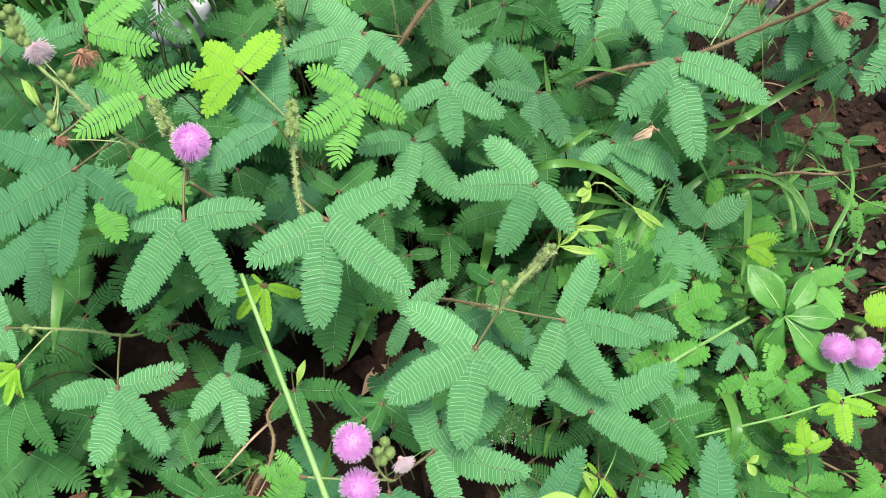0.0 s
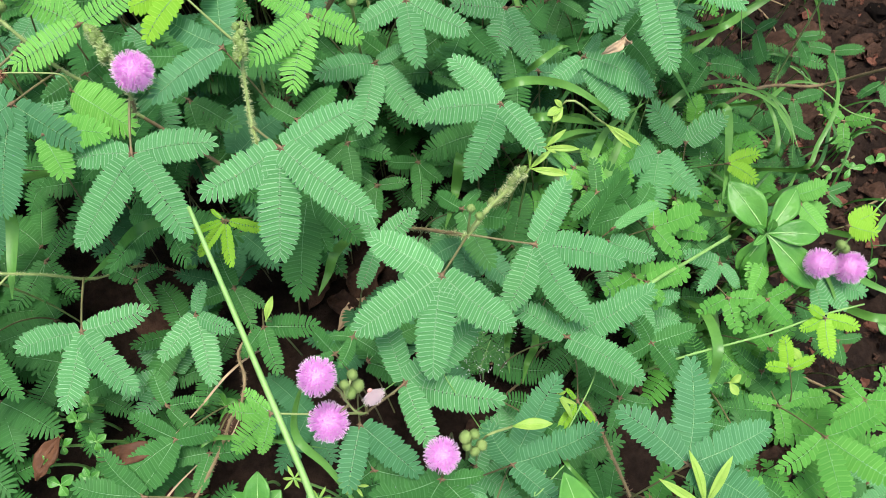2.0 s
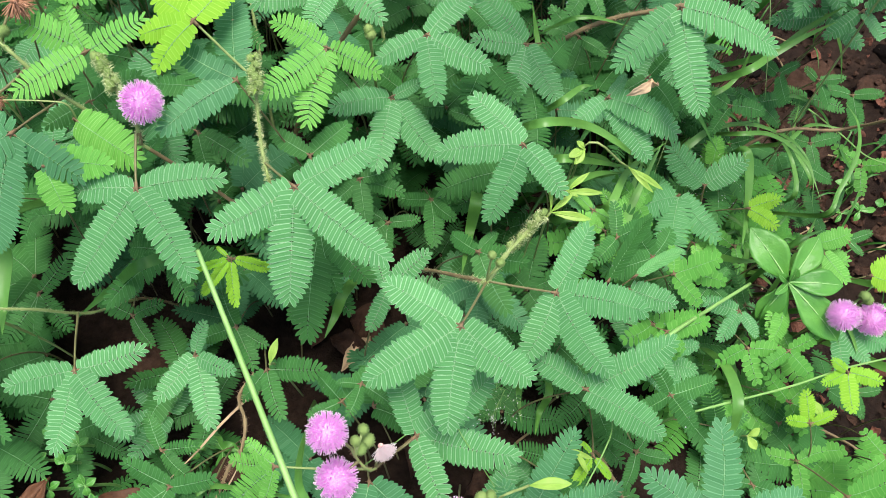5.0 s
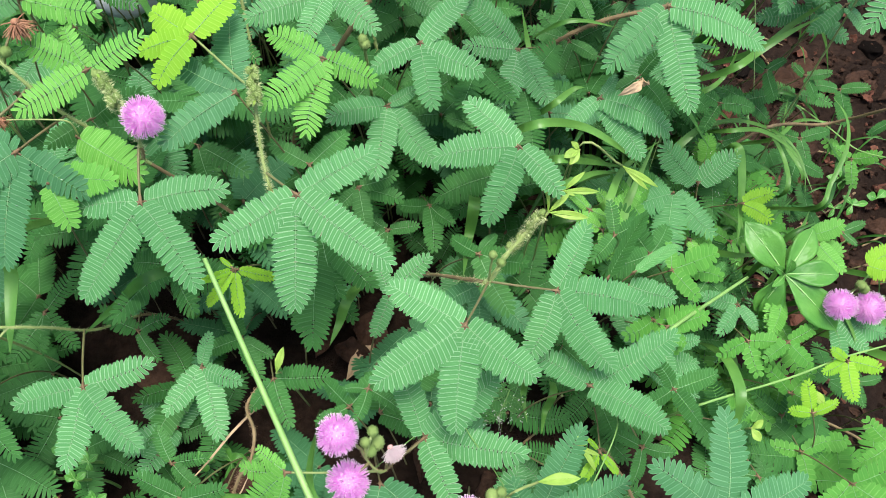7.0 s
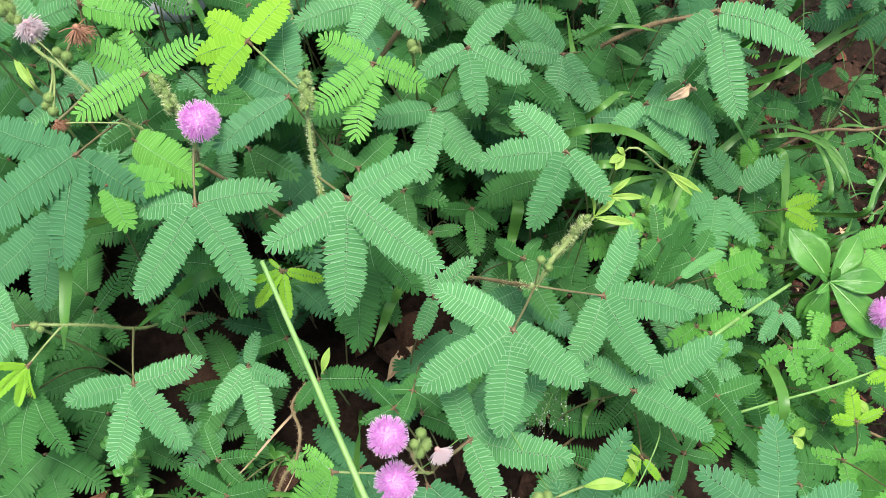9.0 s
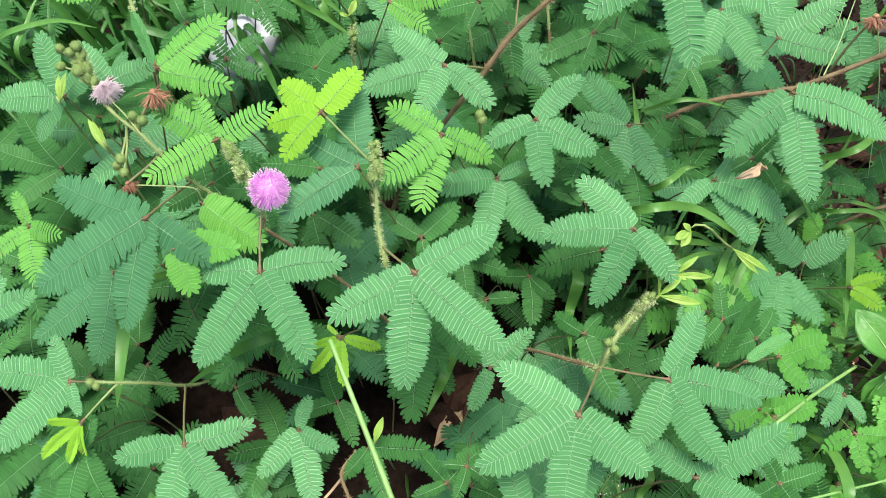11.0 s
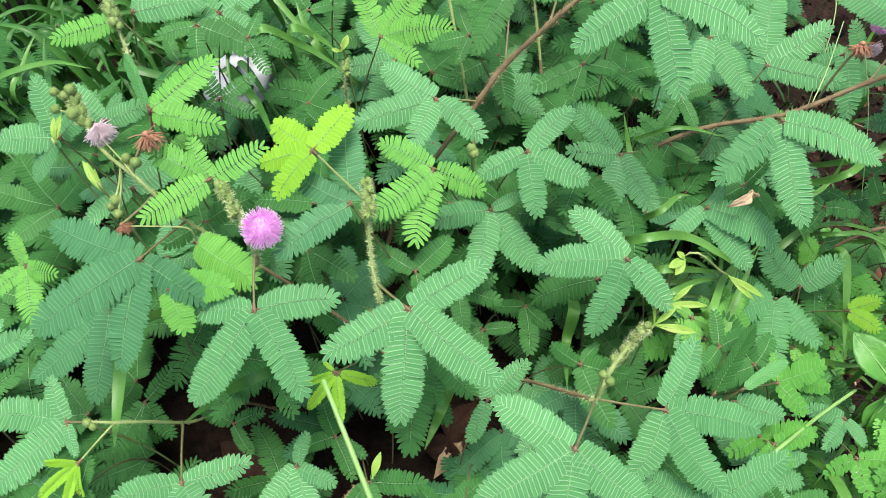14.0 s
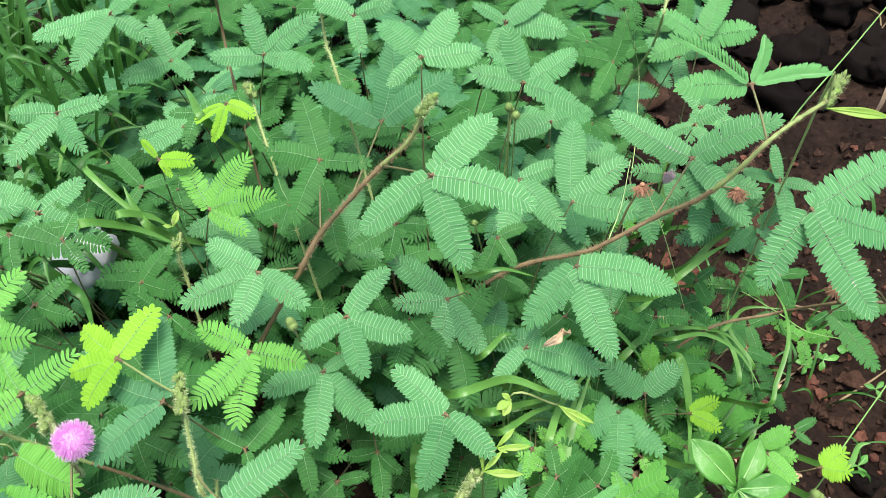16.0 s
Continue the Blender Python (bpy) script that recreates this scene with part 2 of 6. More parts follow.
def pinna_mesh(length, width, pairs, skin, arch=0.05, cup=0.10, fold=0.0, bend=0.0, blunt=0.0, lite=False, lap=1.17):
    """One pinna along +x: a rachis on a red joint, with pairs of oblong leaflets in an oval outline, top side +z."""
    verts, faces, picks, uvs = [], [], [], []
    reach = 0.5 * width * 0.30
    step = (length - reach) / (pairs - 0.25)
    ragged = rng.uniform(0.6, 1.3)

    def axis(x):
        s = min(max(x / length, 0), 1.1)
        return np.array((x, bend * length * 4 * s * (1 - s), arch * length * 4 * s * (1 - s)))

    for i in range(pairs):
        s = (i + 0.5) / pairs
        x = step * (i + 0.45)
        prof = (0.60 + 0.40 * math.sin(0.5 * math.pi * min(1, (s + 0.04) / 0.42))) * (1 - 0.50 * max(0, (s - 0.50) / 0.50) ** 2.5)
        lean = radians(87 - 12 * s - 58 * (max(0, s - 0.70) / 0.30) ** 2.4)
        if fold:
            lean *= 0.55
        root = axis(x)
        for sign in (1, -1):
            ln = 0.5 * width * prof * (1 + ragged * rng.uniform(-0.085, 0.05))
            wd = step * (lap - 0.05 * blunt) * (1 - 0.12 * s * s) * rng.uniform(0.96, 1.03) * 0.5
            aim = lean + rng.normal(0, 0.034 * ragged)
            d = np.array((math.cos(aim), sign * math.sin(aim), 0))
            up = cup + fold + rng.normal(0, 0.04)
            d = np.array((d[0] * math.cos(up), d[1] * math.cos(up), math.sin(up)))
            cross = unit(np.array((abs(d[1]), -sign * d[0], 0)))
            roll = 0.11 + fold * 0.8 + rng.normal(0, 0.06)
            cross = cross * math.cos(roll) + np.array((0, 0, 1)) * math.sin(roll)
            nz = np.array((0, 0, 1.0))
            base = len(verts)
            if lite:
                for v, w in ((0.0, 0.8), (0.25, 1.0), (0.8, 0.85), (1.0, 0.2)):
                    p = root + d * ln * v - nz * 0.10 * ln * v * v
                    verts += [p - cross * wd * w, p + cross * wd * w]
                    uvs += [(0.5 - 0.5 * w, v), (0.5 + 0.5 * w, v)]
                for r in range(3):
                    a = base + r * 2
                    q = (a, a + 1, a + 3, a + 2)
                    faces.append(q if sign < 0 else q[::-1])
                    picks.append(0)
                continue
            hook = 0.10 * ln
            for v, w in zip(ROW_V, ROW_W):
                sag = -0.12 * ln * v * v
                p = root + d * ln * v + nz * sag + np.array((hook * v * v, 0, 0))
                half = wd * w
                verts.append(p - cross * half)
                verts.append(p - nz * wd * 0.10 * w)
                verts.append(p + cross * half)
                uvs += [(0.5 - 0.5 * w if v > 0.9 else 0.0, v), (0.5, v), (0.5 + 0.5 * w if v > 0.9 else 1.0, v)]
            for r in range(len(ROW_V) - 1):
                for c in range(2):
                    a = base + r * 3 + c
                    q = (a, a + 1, a + 4, a + 3)
                    faces.append(q if sign < 0 else q[::-1])
                    picks.append(0)
    before = len(faces)
    reach = step * (pairs - 0.3) / length
    tube([axis(length * k / 8 * reach) + np.array((0, 0, 0.00016)) for k in range(9)], [0.00013 - 0.000008 * k for k in range(9)], 5, verts, faces)
    picks += [1] * (len(faces) - before)
    before = len(faces)
    if not lite:
        tube([np.array((x, 0, 0.0001)) for x in (-0.0013, -0.0007, 0.0004, 0.0010)], [0.00036, 0.00044, 0.00038, 0.00022], 6, verts, faces)
    picks += [2] * (len(faces) - before)
    uvs += [(0.5, 0.5)] * (len(verts) - len(uvs))
    return finish("pinna", verts, faces, [skin, RACHIS, PULVINUS], picks, uvs)


def frame_from(axis, normal):
    x = unit(np.array(axis, dtype=float))
    z = np.array(normal, dtype=float)
    z = unit(z - x * x.dot(z))
    y = np.cross(z, x)
    return Matrix(((x[0], y[0], z[0], 0), (x[1], y[1], z[1], 0), (x[2], y[2], z[2], 0), (0, 0, 0, 1)))


SKINS = {"M": MATURE, "D": DARK, "B": BLUISH, "G": GREEN, "L": GREEN, "Y": YOUNG, "H": PALE, "P": POWDERY}
LEAF_WORDS = {
    "M": "blue-green feathery mimosa leaf with opened paired leaflets",
    "D": "mimosa leaf with opened paired leaflets, shade put into its deep green",
    "B": "blue-green mimosa leaf with opened paired leaflets",
    "G": "fresh light green mimosa leaf with opened leaflets",
    "L": "light green rounded mimosa leaf with crowded leaflets",
    "Y": "young yellow-green mimosa leaf still unfolding on its stalk",
    "H": "bright green mimosa leaf with broad blunt leaflets",
    "P": "pale green mimosa leaf with partly folded leaflets"}


def ground_height(x, y):
    """Soil level: a planted bed that falls away to a lower bare strip."""
    k = min(max((0.42 - x + 0.18 * (0.2 - y)) / 0.34, 0), 1)
    k = k * k * (3 - 2 * k)
    return 0.20 * k + 0.012 * noise.noise((x * 9, y * 9, 0.3)) + 0.006 * noise.noise((x * 31, y * 31, 1.3))


def petiole_mesh(hub, foot, thick=0.00042, skin=None, straight=False):
    """Thin stalk from the foot up to the hub, with a swollen joint at the top; relative to foot."""
    hub, foot = np.array(hub), np.array(foot)
    rise = hub - foot
    mid = foot + rise * np.array((0.45, 0.45, 0.72))
    path = smooth_path([foot, foot + rise * np.array((0.12, 0.12, 0.4)), mid, hub] if not straight else [foot, foot + rise * 0.5 + np.array((0, -0.0006, 0.0008)), hub], 5)
    path = [p - foot for p in path]
    n = len(path)
    radii = [thick * (1.25 - 0.35 * k / n) for k in range(n)]
    verts, faces = tube(path, radii, 6)
    split = len(faces)
    d = unit(path[-1] - path[-2])
    knot = [path[-1] + d * x for x in (-0.0026, -0.0012, 0.0002, 0.0011)]
    tube(knot, [thick, thick * 1.35, thick * 1.65, thick * 0.7], 8, verts, faces)
    r = np.random.default_rng(len(path) + int(abs(hub[0]) * 1e5))
    for _ in range(14):
        o = unit(r.normal(0, 1, 3))
        side = unit(np.cross(o, d)) * 0.00007
        b = len(verts)
        root = path[-1] + o * thick * 0.8
        verts += [root - side, root + side, root + o * r.uniform(0.0009, 0.0017)]
        faces.append((b, b + 1, b + 2))
    return finish("petiole", verts, faces, [skin or PETIOLE, PULVINUS], [0] * split + [1] * (len(faces) - split))


def pinnae(parent, at, kind, tips, face, lite=False):
    """Hangs pinnae on parent; tips are millimetres from the hub: (x, y, z) or (x, y, z, width ratio)."""
    lap = rng.choice((1.14, 1.08, 1.02, 0.92), p=(0.35, 0.3, 0.2, 0.15)) if kind == "D" else rng.uniform(0.86, 0.98) if kind == "G" else rng.uniform(1.10, 1.22)
    above = unit(np.array(face, dtype=float))
    for order, tip in enumerate(tips):
        v = np.array(tip[:3]) * 0.001
        ln = np.linalg.norm(v) * 0.97
        ratio = tip[3] if len(tip) > 3 else {"L": 0.62, "Y": 0.36, "H": 0.50}.get(kind, 0.44) * rng.uniform(0.94, 1.06)
        fold = 0.0
        if ratio < 0.33:
            fold, ratio = 0.62, 0.44 if kind == "Y" else 0.34
        elif kind == "Y" and ratio < 0.5:
            fold, ratio = 0.3, 0.46
        per = {"H": 0.0030, "Y": (0.0012 if fold > 0.6 else 0.0017) if ratio < 0.5 else 0.0022, "L": 0.0015}.get(kind, 0.00188)
        pairs = int(min(27, max(7, round(ln / per))))
        if kind != "H":
            pairs = max(pairs, 12)
        wide = ln * ratio if ln > 0.02 else ln * ratio * 1.1
        if len(tip) < 4 and kind in "MDBGP":
            wide = min(0.47 * ln, 0.0088 + 0.19 * ln) * rng.uniform(0.95, 1.05)
        if len(tip) < 4 and kind == "H":
            wide = min(wide, 0.0085 + 0.20 * ln)
        me = pinna_mesh(ln, wide, pairs, SKINS[kind], rng.uniform(0.02, 0.08), rng.uniform(-0.06, 0.06), fold,
                        rng.uniform(-0.045, 0.045), 1.0 if kind == "H" else 0.0, lite, 0.90 if fold else 1.45 if kind == "L" else rng.uniform(1.08, 1.18) if kind == "H" else lap)
        lay = frame_from(v, np.array(face) + rng.normal(0, 0.10, 3))
        start = unit(v) * 0.0012 + above * 0.0006 * (order - 0.5 * len(tips))
        put("pinna", me, parent, Matrix.Translation(np.array(at) + start) @ lay)


TOPS = []


def mimosa_leaf(kind, hub, tips, face=(0, -0.5, 0.87), foot=None, label=""):
    """A free-standing compound leaf: stalk rooted under the canopy, pinnae fanned round the hub."""
    hub = np.array(hub)
    if foot is None:
        back = -np.mean([np.array(t[:3]) for t in tips], axis=0) * 0.001
        back = unit(back * np.array((1, 1, 0)) + np.array((0, 0.004, 0)))
        fx, fy = hub[0] + back[0] * 0.03, hub[1] + back[1] * 0.03 + 0.012
        foot = (fx, fy, ground_height(fx, fy) - 0.004)
    TOPS.append(hub)
    ob = thing("mimosa_leaf", foot, label or LEAF_WORDS[kind], "leaf", "mimosa leaves")
    put("petiole", petiole_mesh(hub, foot), ob)
    pinnae(ob, hub - np.array(foot), kind, tips, face)
    return ob


def bristles(path, radius, count, length, seed, skin=None):
    """Stiff hairs standing off a stem: many thin three-sided spikes in one mesh."""
    r = np.random.default_rng(seed)
    verts, faces = [], []
    n = len(path)
    for _ in range(count):
        u = r.uniform(0, n - 1.001)
        i = int(u)
        p = path[i] + (path[i + 1] - path[i]) * (u - i)
        d = unit(path[i + 1] - path[i])
        o = r.normal(0, 1, 3)
        o = unit(o - d * d.dot(o))
        rad = radius[i] if hasattr(radius, "__len__") else radius
        tip = p + o * (rad + length * r.uniform(0.5, 1.2)) + d * length * r.uniform(-0.2, 0.6)
        root = p + o * rad * 0.8
        side = unit(np.cross(o, d)) * length * 0.045
        b = len(verts)
        verts += [root - side, root + side, root + d * length * 0.1, tip]
        faces += [(b, b + 1, b + 3), (b + 1, b + 2, b + 3), (b + 2, b, b + 3)]
    return finish("bristles", verts, faces, [skin or BRISTLE], smooth=False)


def branch(name, points, r0, r1, label, hairs=120, green=0.0, hair=0.0022):
    """A bristly mimosa stem as a thing; returns the thing, for leaves and flowers to be hung on."""
    base = np.array(points[0])
    path = [p - base for p in smooth_path(points, 7)]
    n = len(path)
    radii = [0.86 * (r0 + (r1 - r0) * k / (n - 1)) for k in range(n)]
    radii = [r * (1 + 0.10 * math.sin(k * 2.3) + (0.25 if k % 7 == 0 else 0)) for k, r in enumerate(radii)]
    verts, faces = tube(path, radii, 9)
    cut = int((1 - green) * (n - 1)) * 9
    picks = [0 if i < cut else 1 for i in range(len(faces))]
    ob = thing(name, base, label, "stem", "mimosa stems")
    st = put("stem", finish("stem", verts, faces, [STEM, GREEN_STEM], picks), ob)
    put("bristle_coat", bristles(path, radii, int(hairs * 3.2), hair, len(faces), None if green > 0.4 else BROWN_BRISTLE), st)
    return ob


def on_branch(ob, kind, node_at, hub, tips, face=(0, -0.5, 0.87)):
    """A leaf carried by a branch: its stalk is a part, the pinnae its pieces."""
    base = np.array(ob.location)
    TOPS.append(np.array(hub))
    leaf = put("leaf", petiole_mesh(hub, node_at, 0.00048, GREEN_STEM if kind in "YG" else PETIOLE, True), ob, Matrix.Translation(np.array(node_at) - base), LEAF_WORDS[kind])
    pinnae(leaf, np.array(hub) - np.array(node_at), kind, tips, face)
    return leaf


def ball(radius, rings=7, segs=10, squash=1.0):
    verts, faces = [], []
    for i in range(rings + 1):
        th = math.pi * i / rings
        for k in range(segs):
            ph = 2 * math.pi * k / segs
            verts.append(np.array((radius * math.sin(th) * math.cos(ph), radius * math.sin(th) * math.sin(ph), radius * squash * math.cos(th))))
    for i in range(rings):
        for k in range(segs):
            q = (k + 1) % segs
            faces.append((i * segs + k, (i + 1) * segs + k, (i + 1) * segs + q, i * segs + q))
    return verts, faces


def filament_mesh(radius, count, seed, skin, top, lower=-0.9, ragged=0.07, stout=1.0):
    """Hundreds of stamens with pale tips, radiating from the middle."""
    r = np.random.default_rng(seed)
    verts, faces, picks = [], [], []
    for i in range(count):
        z = 1 - (i + 0.5) / count * (1 - lower)
        ph = i * 2.39996
        d = np.array((math.sqrt(max(0, 1 - z * z)) * math.cos(ph), math.sqrt(max(0, 1 - z * z)) * math.sin(ph), z)) + r.normal(0, ragged, 3)
        d = unit(d)
        ln = radius * r.uniform(0.86 - 1.6 * (ragged - 0.07), 1.05)
        a = unit(np.cross(d, (0.3, 0.5, 0.8)))
        b = np.cross(d, a)
        thick = radius * (0.015 if count > 500 else 0.012) * stout
        path = [d * radius * 0.22, d * ln * 0.62 + a * r.normal(0, 0.02) * radius, d * ln + a * r.normal(0, ragged) * 0.4 * radius]
        s = len(verts)
        for p, t in zip(path, (1.2, 1.0, 0.8)):
            for k in range(3):
                w = 2.0944 * k
                verts.append(p + thick * t * (math.cos(w) * a + math.sin(w) * b))
        for j in range(2):
            for k in range(3):
                q = (k + 1) % 3
                faces.append((s + j * 3 + k, s + j * 3 + q, s + j * 3 + 3 + q, s + j * 3 + 3 + k))
                picks.append(0)
        tip, g = path[2], radius * 0.025
        s = len(verts)
        verts += [tip + d * g, tip - d * g] + [tip + g * (math.cos(w) * a + math.sin(w) * b) for w in (0, 1.571, 3.1416, 4.712)]
        for k in range(4):
            q = (k + 1) % 4
            faces += [(s, s + 2 + k, s + 2 + q), (s + 1, s + 2 + q, s + 2 + k)]
            picks += [1, 1]
    return finish("filaments", verts, faces, [skin, top], picks)


def stalked(at, foot, thick=0.0006, skin=None):
    foot, at = np.array(foot), np.array(at)
    rise = at - foot
    path = [p - foot for p in smooth_path([foot, foot + rise * np.array((0.35, 0.35, 0.5)), at], 6)]
    v, f = tube(path, thick, 6)
    return finish("stalk", v, f, [skin or PETIOLE])


def flower(at, foot, radius, seed, label="pink globe mimosa flower with pale-tipped filaments"):
    ob = thing("mimosa_flower", foot, label, "flower", "mimosa flowers")
    put("stalk", stalked(at, foot), ob)
    m = Matrix.Translation(np.array(at) - np.array(foot)) @ pose(0, 0, 0, 25 + 13 * (seed % 5), 0, 40 * seed)
    radius *= 0.95
    v, f = ball(radius * 0.66)
    core = put("core", finish("core", v, f, [FLOWER_CORE]), ob, m)
    put("filament_puff", filament_mesh(radius, 760, seed, PINK, ANTHER), core)
    return ob


def faded_flower(at, foot, radius, seed, dry=False):
    ob = thing("dried_flower" if dry else "faded_flower", foot,
               "dry brown shrivelled mimosa flower on its stalk" if dry else "faded whitish-pink mimosa flower hanging limp on its stalk", "flower", "spent mimosa flowers")
    put("stalk", stalked(at, foot), ob)
    r = np.random.default_rng(seed)
    aim = np.array((r.uniform(-0.3, 0.3), -0.35, -0.8) if dry else (r.uniform(0.3, 0.6), -0.6, -0.1))
    m = Matrix.Translation(np.array(at) - np.array(foot)) @ frame_from(aim, (0.1, -0.5, 0.85)) @ pose(0, 0, 0, 0, 90, 0)
    v, f = ball(radius * (0.30 if dry else 0.24), squash=0.8)
    core = put("core", finish("core", v, f, [DRIED if dry else FADED_CORE]), ob, m)
    if dry:
        put("filament_puff", filament_mesh(radius * 1.5, 130, seed, DRIED, DRIED, 0.55, 0.28, 2.4), core)
    else:
        put("filament_puff", filament_mesh(radius * 1.25, 420, seed, FADED, FADED, 0.60, 0.15, 1.5), core)
    return ob


def bud_mesh(radius, seed):
    """A green flower bud: bumpy globe."""
    r = np.random.default_rng(seed)
    verts, faces = [], []
    v, f = ball(radius * 0.9, 6, 8)
    verts, faces = list(v), list(f)
    for i in range(130):
        z = 1 - 2 * (i + 0.5) / 130
        ph = i * 2.39996
        d = np.array((math.sqrt(1 - z * z) * math.cos(ph), math.sqrt(1 - z * z) * math.sin(ph), z))
        side = unit(np.cross(d, (0.3, 0.5, 0.8)))
        other = np.cross(d, side)
        tip = d * radius * r.uniform(1.02, 1.22) + r.normal(0, 0.05, 3) * radius
        n = len(verts)
        verts += [d * radius * 0.85 + (side * math.cos(w) + other * math.sin(w)) * radius * 0.085 for w in (0, 2.094, 4.189)] + [tip]
        faces += [(n, n + 1, n + 3), (n + 1, n + 2, n + 3), (n + 2, n, n + 3)]
    return finish("bud", verts, faces, [BUD])


BUD_MESH = bud_mesh(1.0, 3)


def bud_cluster(points, foot, radius, label="cluster of round green hairy mimosa flower buds"):
    ob = thing("bud_cluster", foot, label, "flower bud", "mimosa buds")
    foot = np.array(foot)
    for i, p in enumerate(points):
        p = np.array(p)
        put("stalk", stalked(p, foot, 0.0005, GREEN_STEM), ob)
        r = radius * (0.85 + 0.08 * (i % 4))
        put("bud", BUD_MESH, ob, Matrix.Translation(p - foot) @ pose(0, 0, 0, 37 * i, 21 * i, 0) @ Matrix.Diagonal((r, r, r * 1.12, 1)))
    return ob


def scale_mesh(seed):
    """A pointed bract, hollow inside, that hugs a flowering tip."""
    verts, faces = [], []
    for i in range(6):
        u = i / 5
        half = 0.34 * math.sin(math.pi * min(1, 0.18 + 0.82 * u)) + 0.015
        for k in range(5):
            w = k / 2 - 1
            verts.append(np.array((u, half * w, 0.22 * math.sin(2.4 * u) - 0.25 * half * w * w)))
    for i in range(5):
        for k in range(4):
            a = i * 5 + k
            faces.append((a, a + 1, a + 6, a + 5))
    return finish("bract", verts, faces, [BUD if seed else STIPULE])


SCALES = [scale_mesh(0), scale_mesh(1)]


def bud_spike(ob, path_points, count, radius):
    """Shaggy flowering tip on a branch: small buds along the end, wrapped in pointed bracts and bristles."""
    base = np.array(ob.location)
    path = smooth_path(path_points, 6)
    r0 = np.random.default_rng(count + int(radius * 1e6))
    n = len(path) - 1
    for i in range(int(count * 1.8)):
        k = int(i * n / max(1, count * 1.8 - 1))
        d = unit(path[min(k + 1, n)] - path[max(k - 1, 0)])
        o = np.array((math.cos(i * 2.4), math.sin(i * 2.4) * 0.6, math.sin(i * 2.4) * 0.6)) * radius * 0.55
        r = radius * (0.56 + 0.26 * ((i * 7) % 5) / 5)
        put("bud", BUD_MESH, ob, Matrix.Translation(path[k] + o - base) @ frame_from(d + o / radius * 0.6, (0.2, -0.6, 0.7)) @ Matrix.Diagonal((r * 1.4, r, r, 1)))
    for i in range(count * 4):
        k = r0.integers(0, n + 1)
        d = unit(path[min(k + 1, n)] - path[max(k - 1, 0)])
        o = r0.normal(0, 1, 3)
        o = unit(o - d * d.dot(o))
        ln = radius * r0.uniform(0.6, 1.2)
        put("bract", SCALES[int(i % 4 > 0)], ob, Matrix.Translation(path[k] + o * radius * 0.45 - base) @ frame_from(d + o * r0.uniform(0.25, 0.6), o) @ Matrix.Diagonal((ln, ln * 0.7, ln * 0.7, 1)))
    rel = [p - base for p in path]
    put("bristle_coat", bristles(rel, radius * 0.9, 64 * count, 0.0018, 91 + count), ob)


def blade_mesh(points, width, skin, keel=0.14, face=(0, -0.5, 0.87), tipped=True):
    """A grass blade: a keeled ribbon with thickness that tapers to its tip."""
    base = np.array(points[0])
    path = [p - base for p in smooth_path(points, 7)]
    n = len(path)
    verts, faces = [], []
    nz = np.array(face, dtype=float)
    for i, p in enumerate(path):
        d = unit(path[min(i + 1, n - 1)] - path[max(i - 1, 0)])
        side = unit(np.cross(d, nz))
        up = np.cross(side, d)
        s = i / (n - 1)
        w = width * 0.5 * (min(1, 0.65 + 1.2 * s) * (1 - max(0, (s - 0.55) / 0.45) ** 1.7 * (0.96 if tipped else 0.35)))
        th = min(0.00022, w * 0.4)
        row = [p - side * w + up * w * keel, p - side * w * 0.5 + up * w * keel * 0.3, p - up * th * 0.6, p + side * w * 0.5 + up * w * keel * 0.3, p + side * w + up * w * keel]
        verts += row + [q - up * th for q in row]
    for i in range(n - 1):
        a, b = i * 10, i * 10 + 10
        for k in range(4):
            faces.append((a + k, a + k + 1, b + k + 1, b + k))
            faces.append((a + 5 + k, b + 5 + k, b + 6 + k, a + 6 + k))
    # the rim gets corners of its own, so that the faces stay flat
    for k in (0, 4):
        s = len(verts)
        for i in range(n):
            verts += [verts[i * 10 + k], verts[i * 10 + 5 + k]]
        for i in range(n - 1):
            q = (s + 2 * i, s + 2 * i + 2, s + 2 * i + 3, s + 2 * i + 1)
            faces.append(q if k else q[::-1])
    return finish("blade", verts, faces, [skin])


def grass_blade(points, width, label="long arching bright green grass blade", skin=None, keel=0.14):
    ob = thing("grass_shoot", points[0], label, "grass", "single grass shoots")
    put("blade", blade_mesh(points, width, skin or GRASS, keel), ob)
    return ob


def rooted(points):
    """Leads a path's first point down to the soil."""
    p = np.array(points[0])
    q = np.array(points[1])
    flat = unit((p - q) * np.array((1, 1, 0)) + np.array((0, 1e-4, 0)))
    back = flat * max(0.02, 0.5 * (p[2] - ground_height(p[0], p[1])))
    fx, fy = p[0] + back[0], p[1] + back[1] + 0.008
    z = ground_height(fx, fy)
    foot = np.array((fx, fy, z - 0.004))
    return [tuple(foot), tuple(foot + (p - foot) * np.array((0.42, 0.42, 0.60)))] + [tuple(x) for x in points]


def sprung(points):
    """Leads a grass blade's first point back to its root; blades lean out of the bed towards the light."""
    p, q = np.array(points[0]), np.array(points[1])
    flat = unit((p - q) * np.array((1, 1, 0)) + np.array((0, 1e-4, 0)))
    h = max(0.02, p[2] - ground_height(p[0], p[1] + 0.06))
    fx, fy = p[0] + flat[0] * 0.18 * h, p[1] + 0.55 * h + flat[1] * 0.1 * h
    foot = np.array((fx, fy, ground_height(fx, fy) - 0.004))
    return [tuple(foot), tuple(foot + (p - foot) * np.array((0.5, 0.45, 0.55)))] + [tuple(x) for x in points]


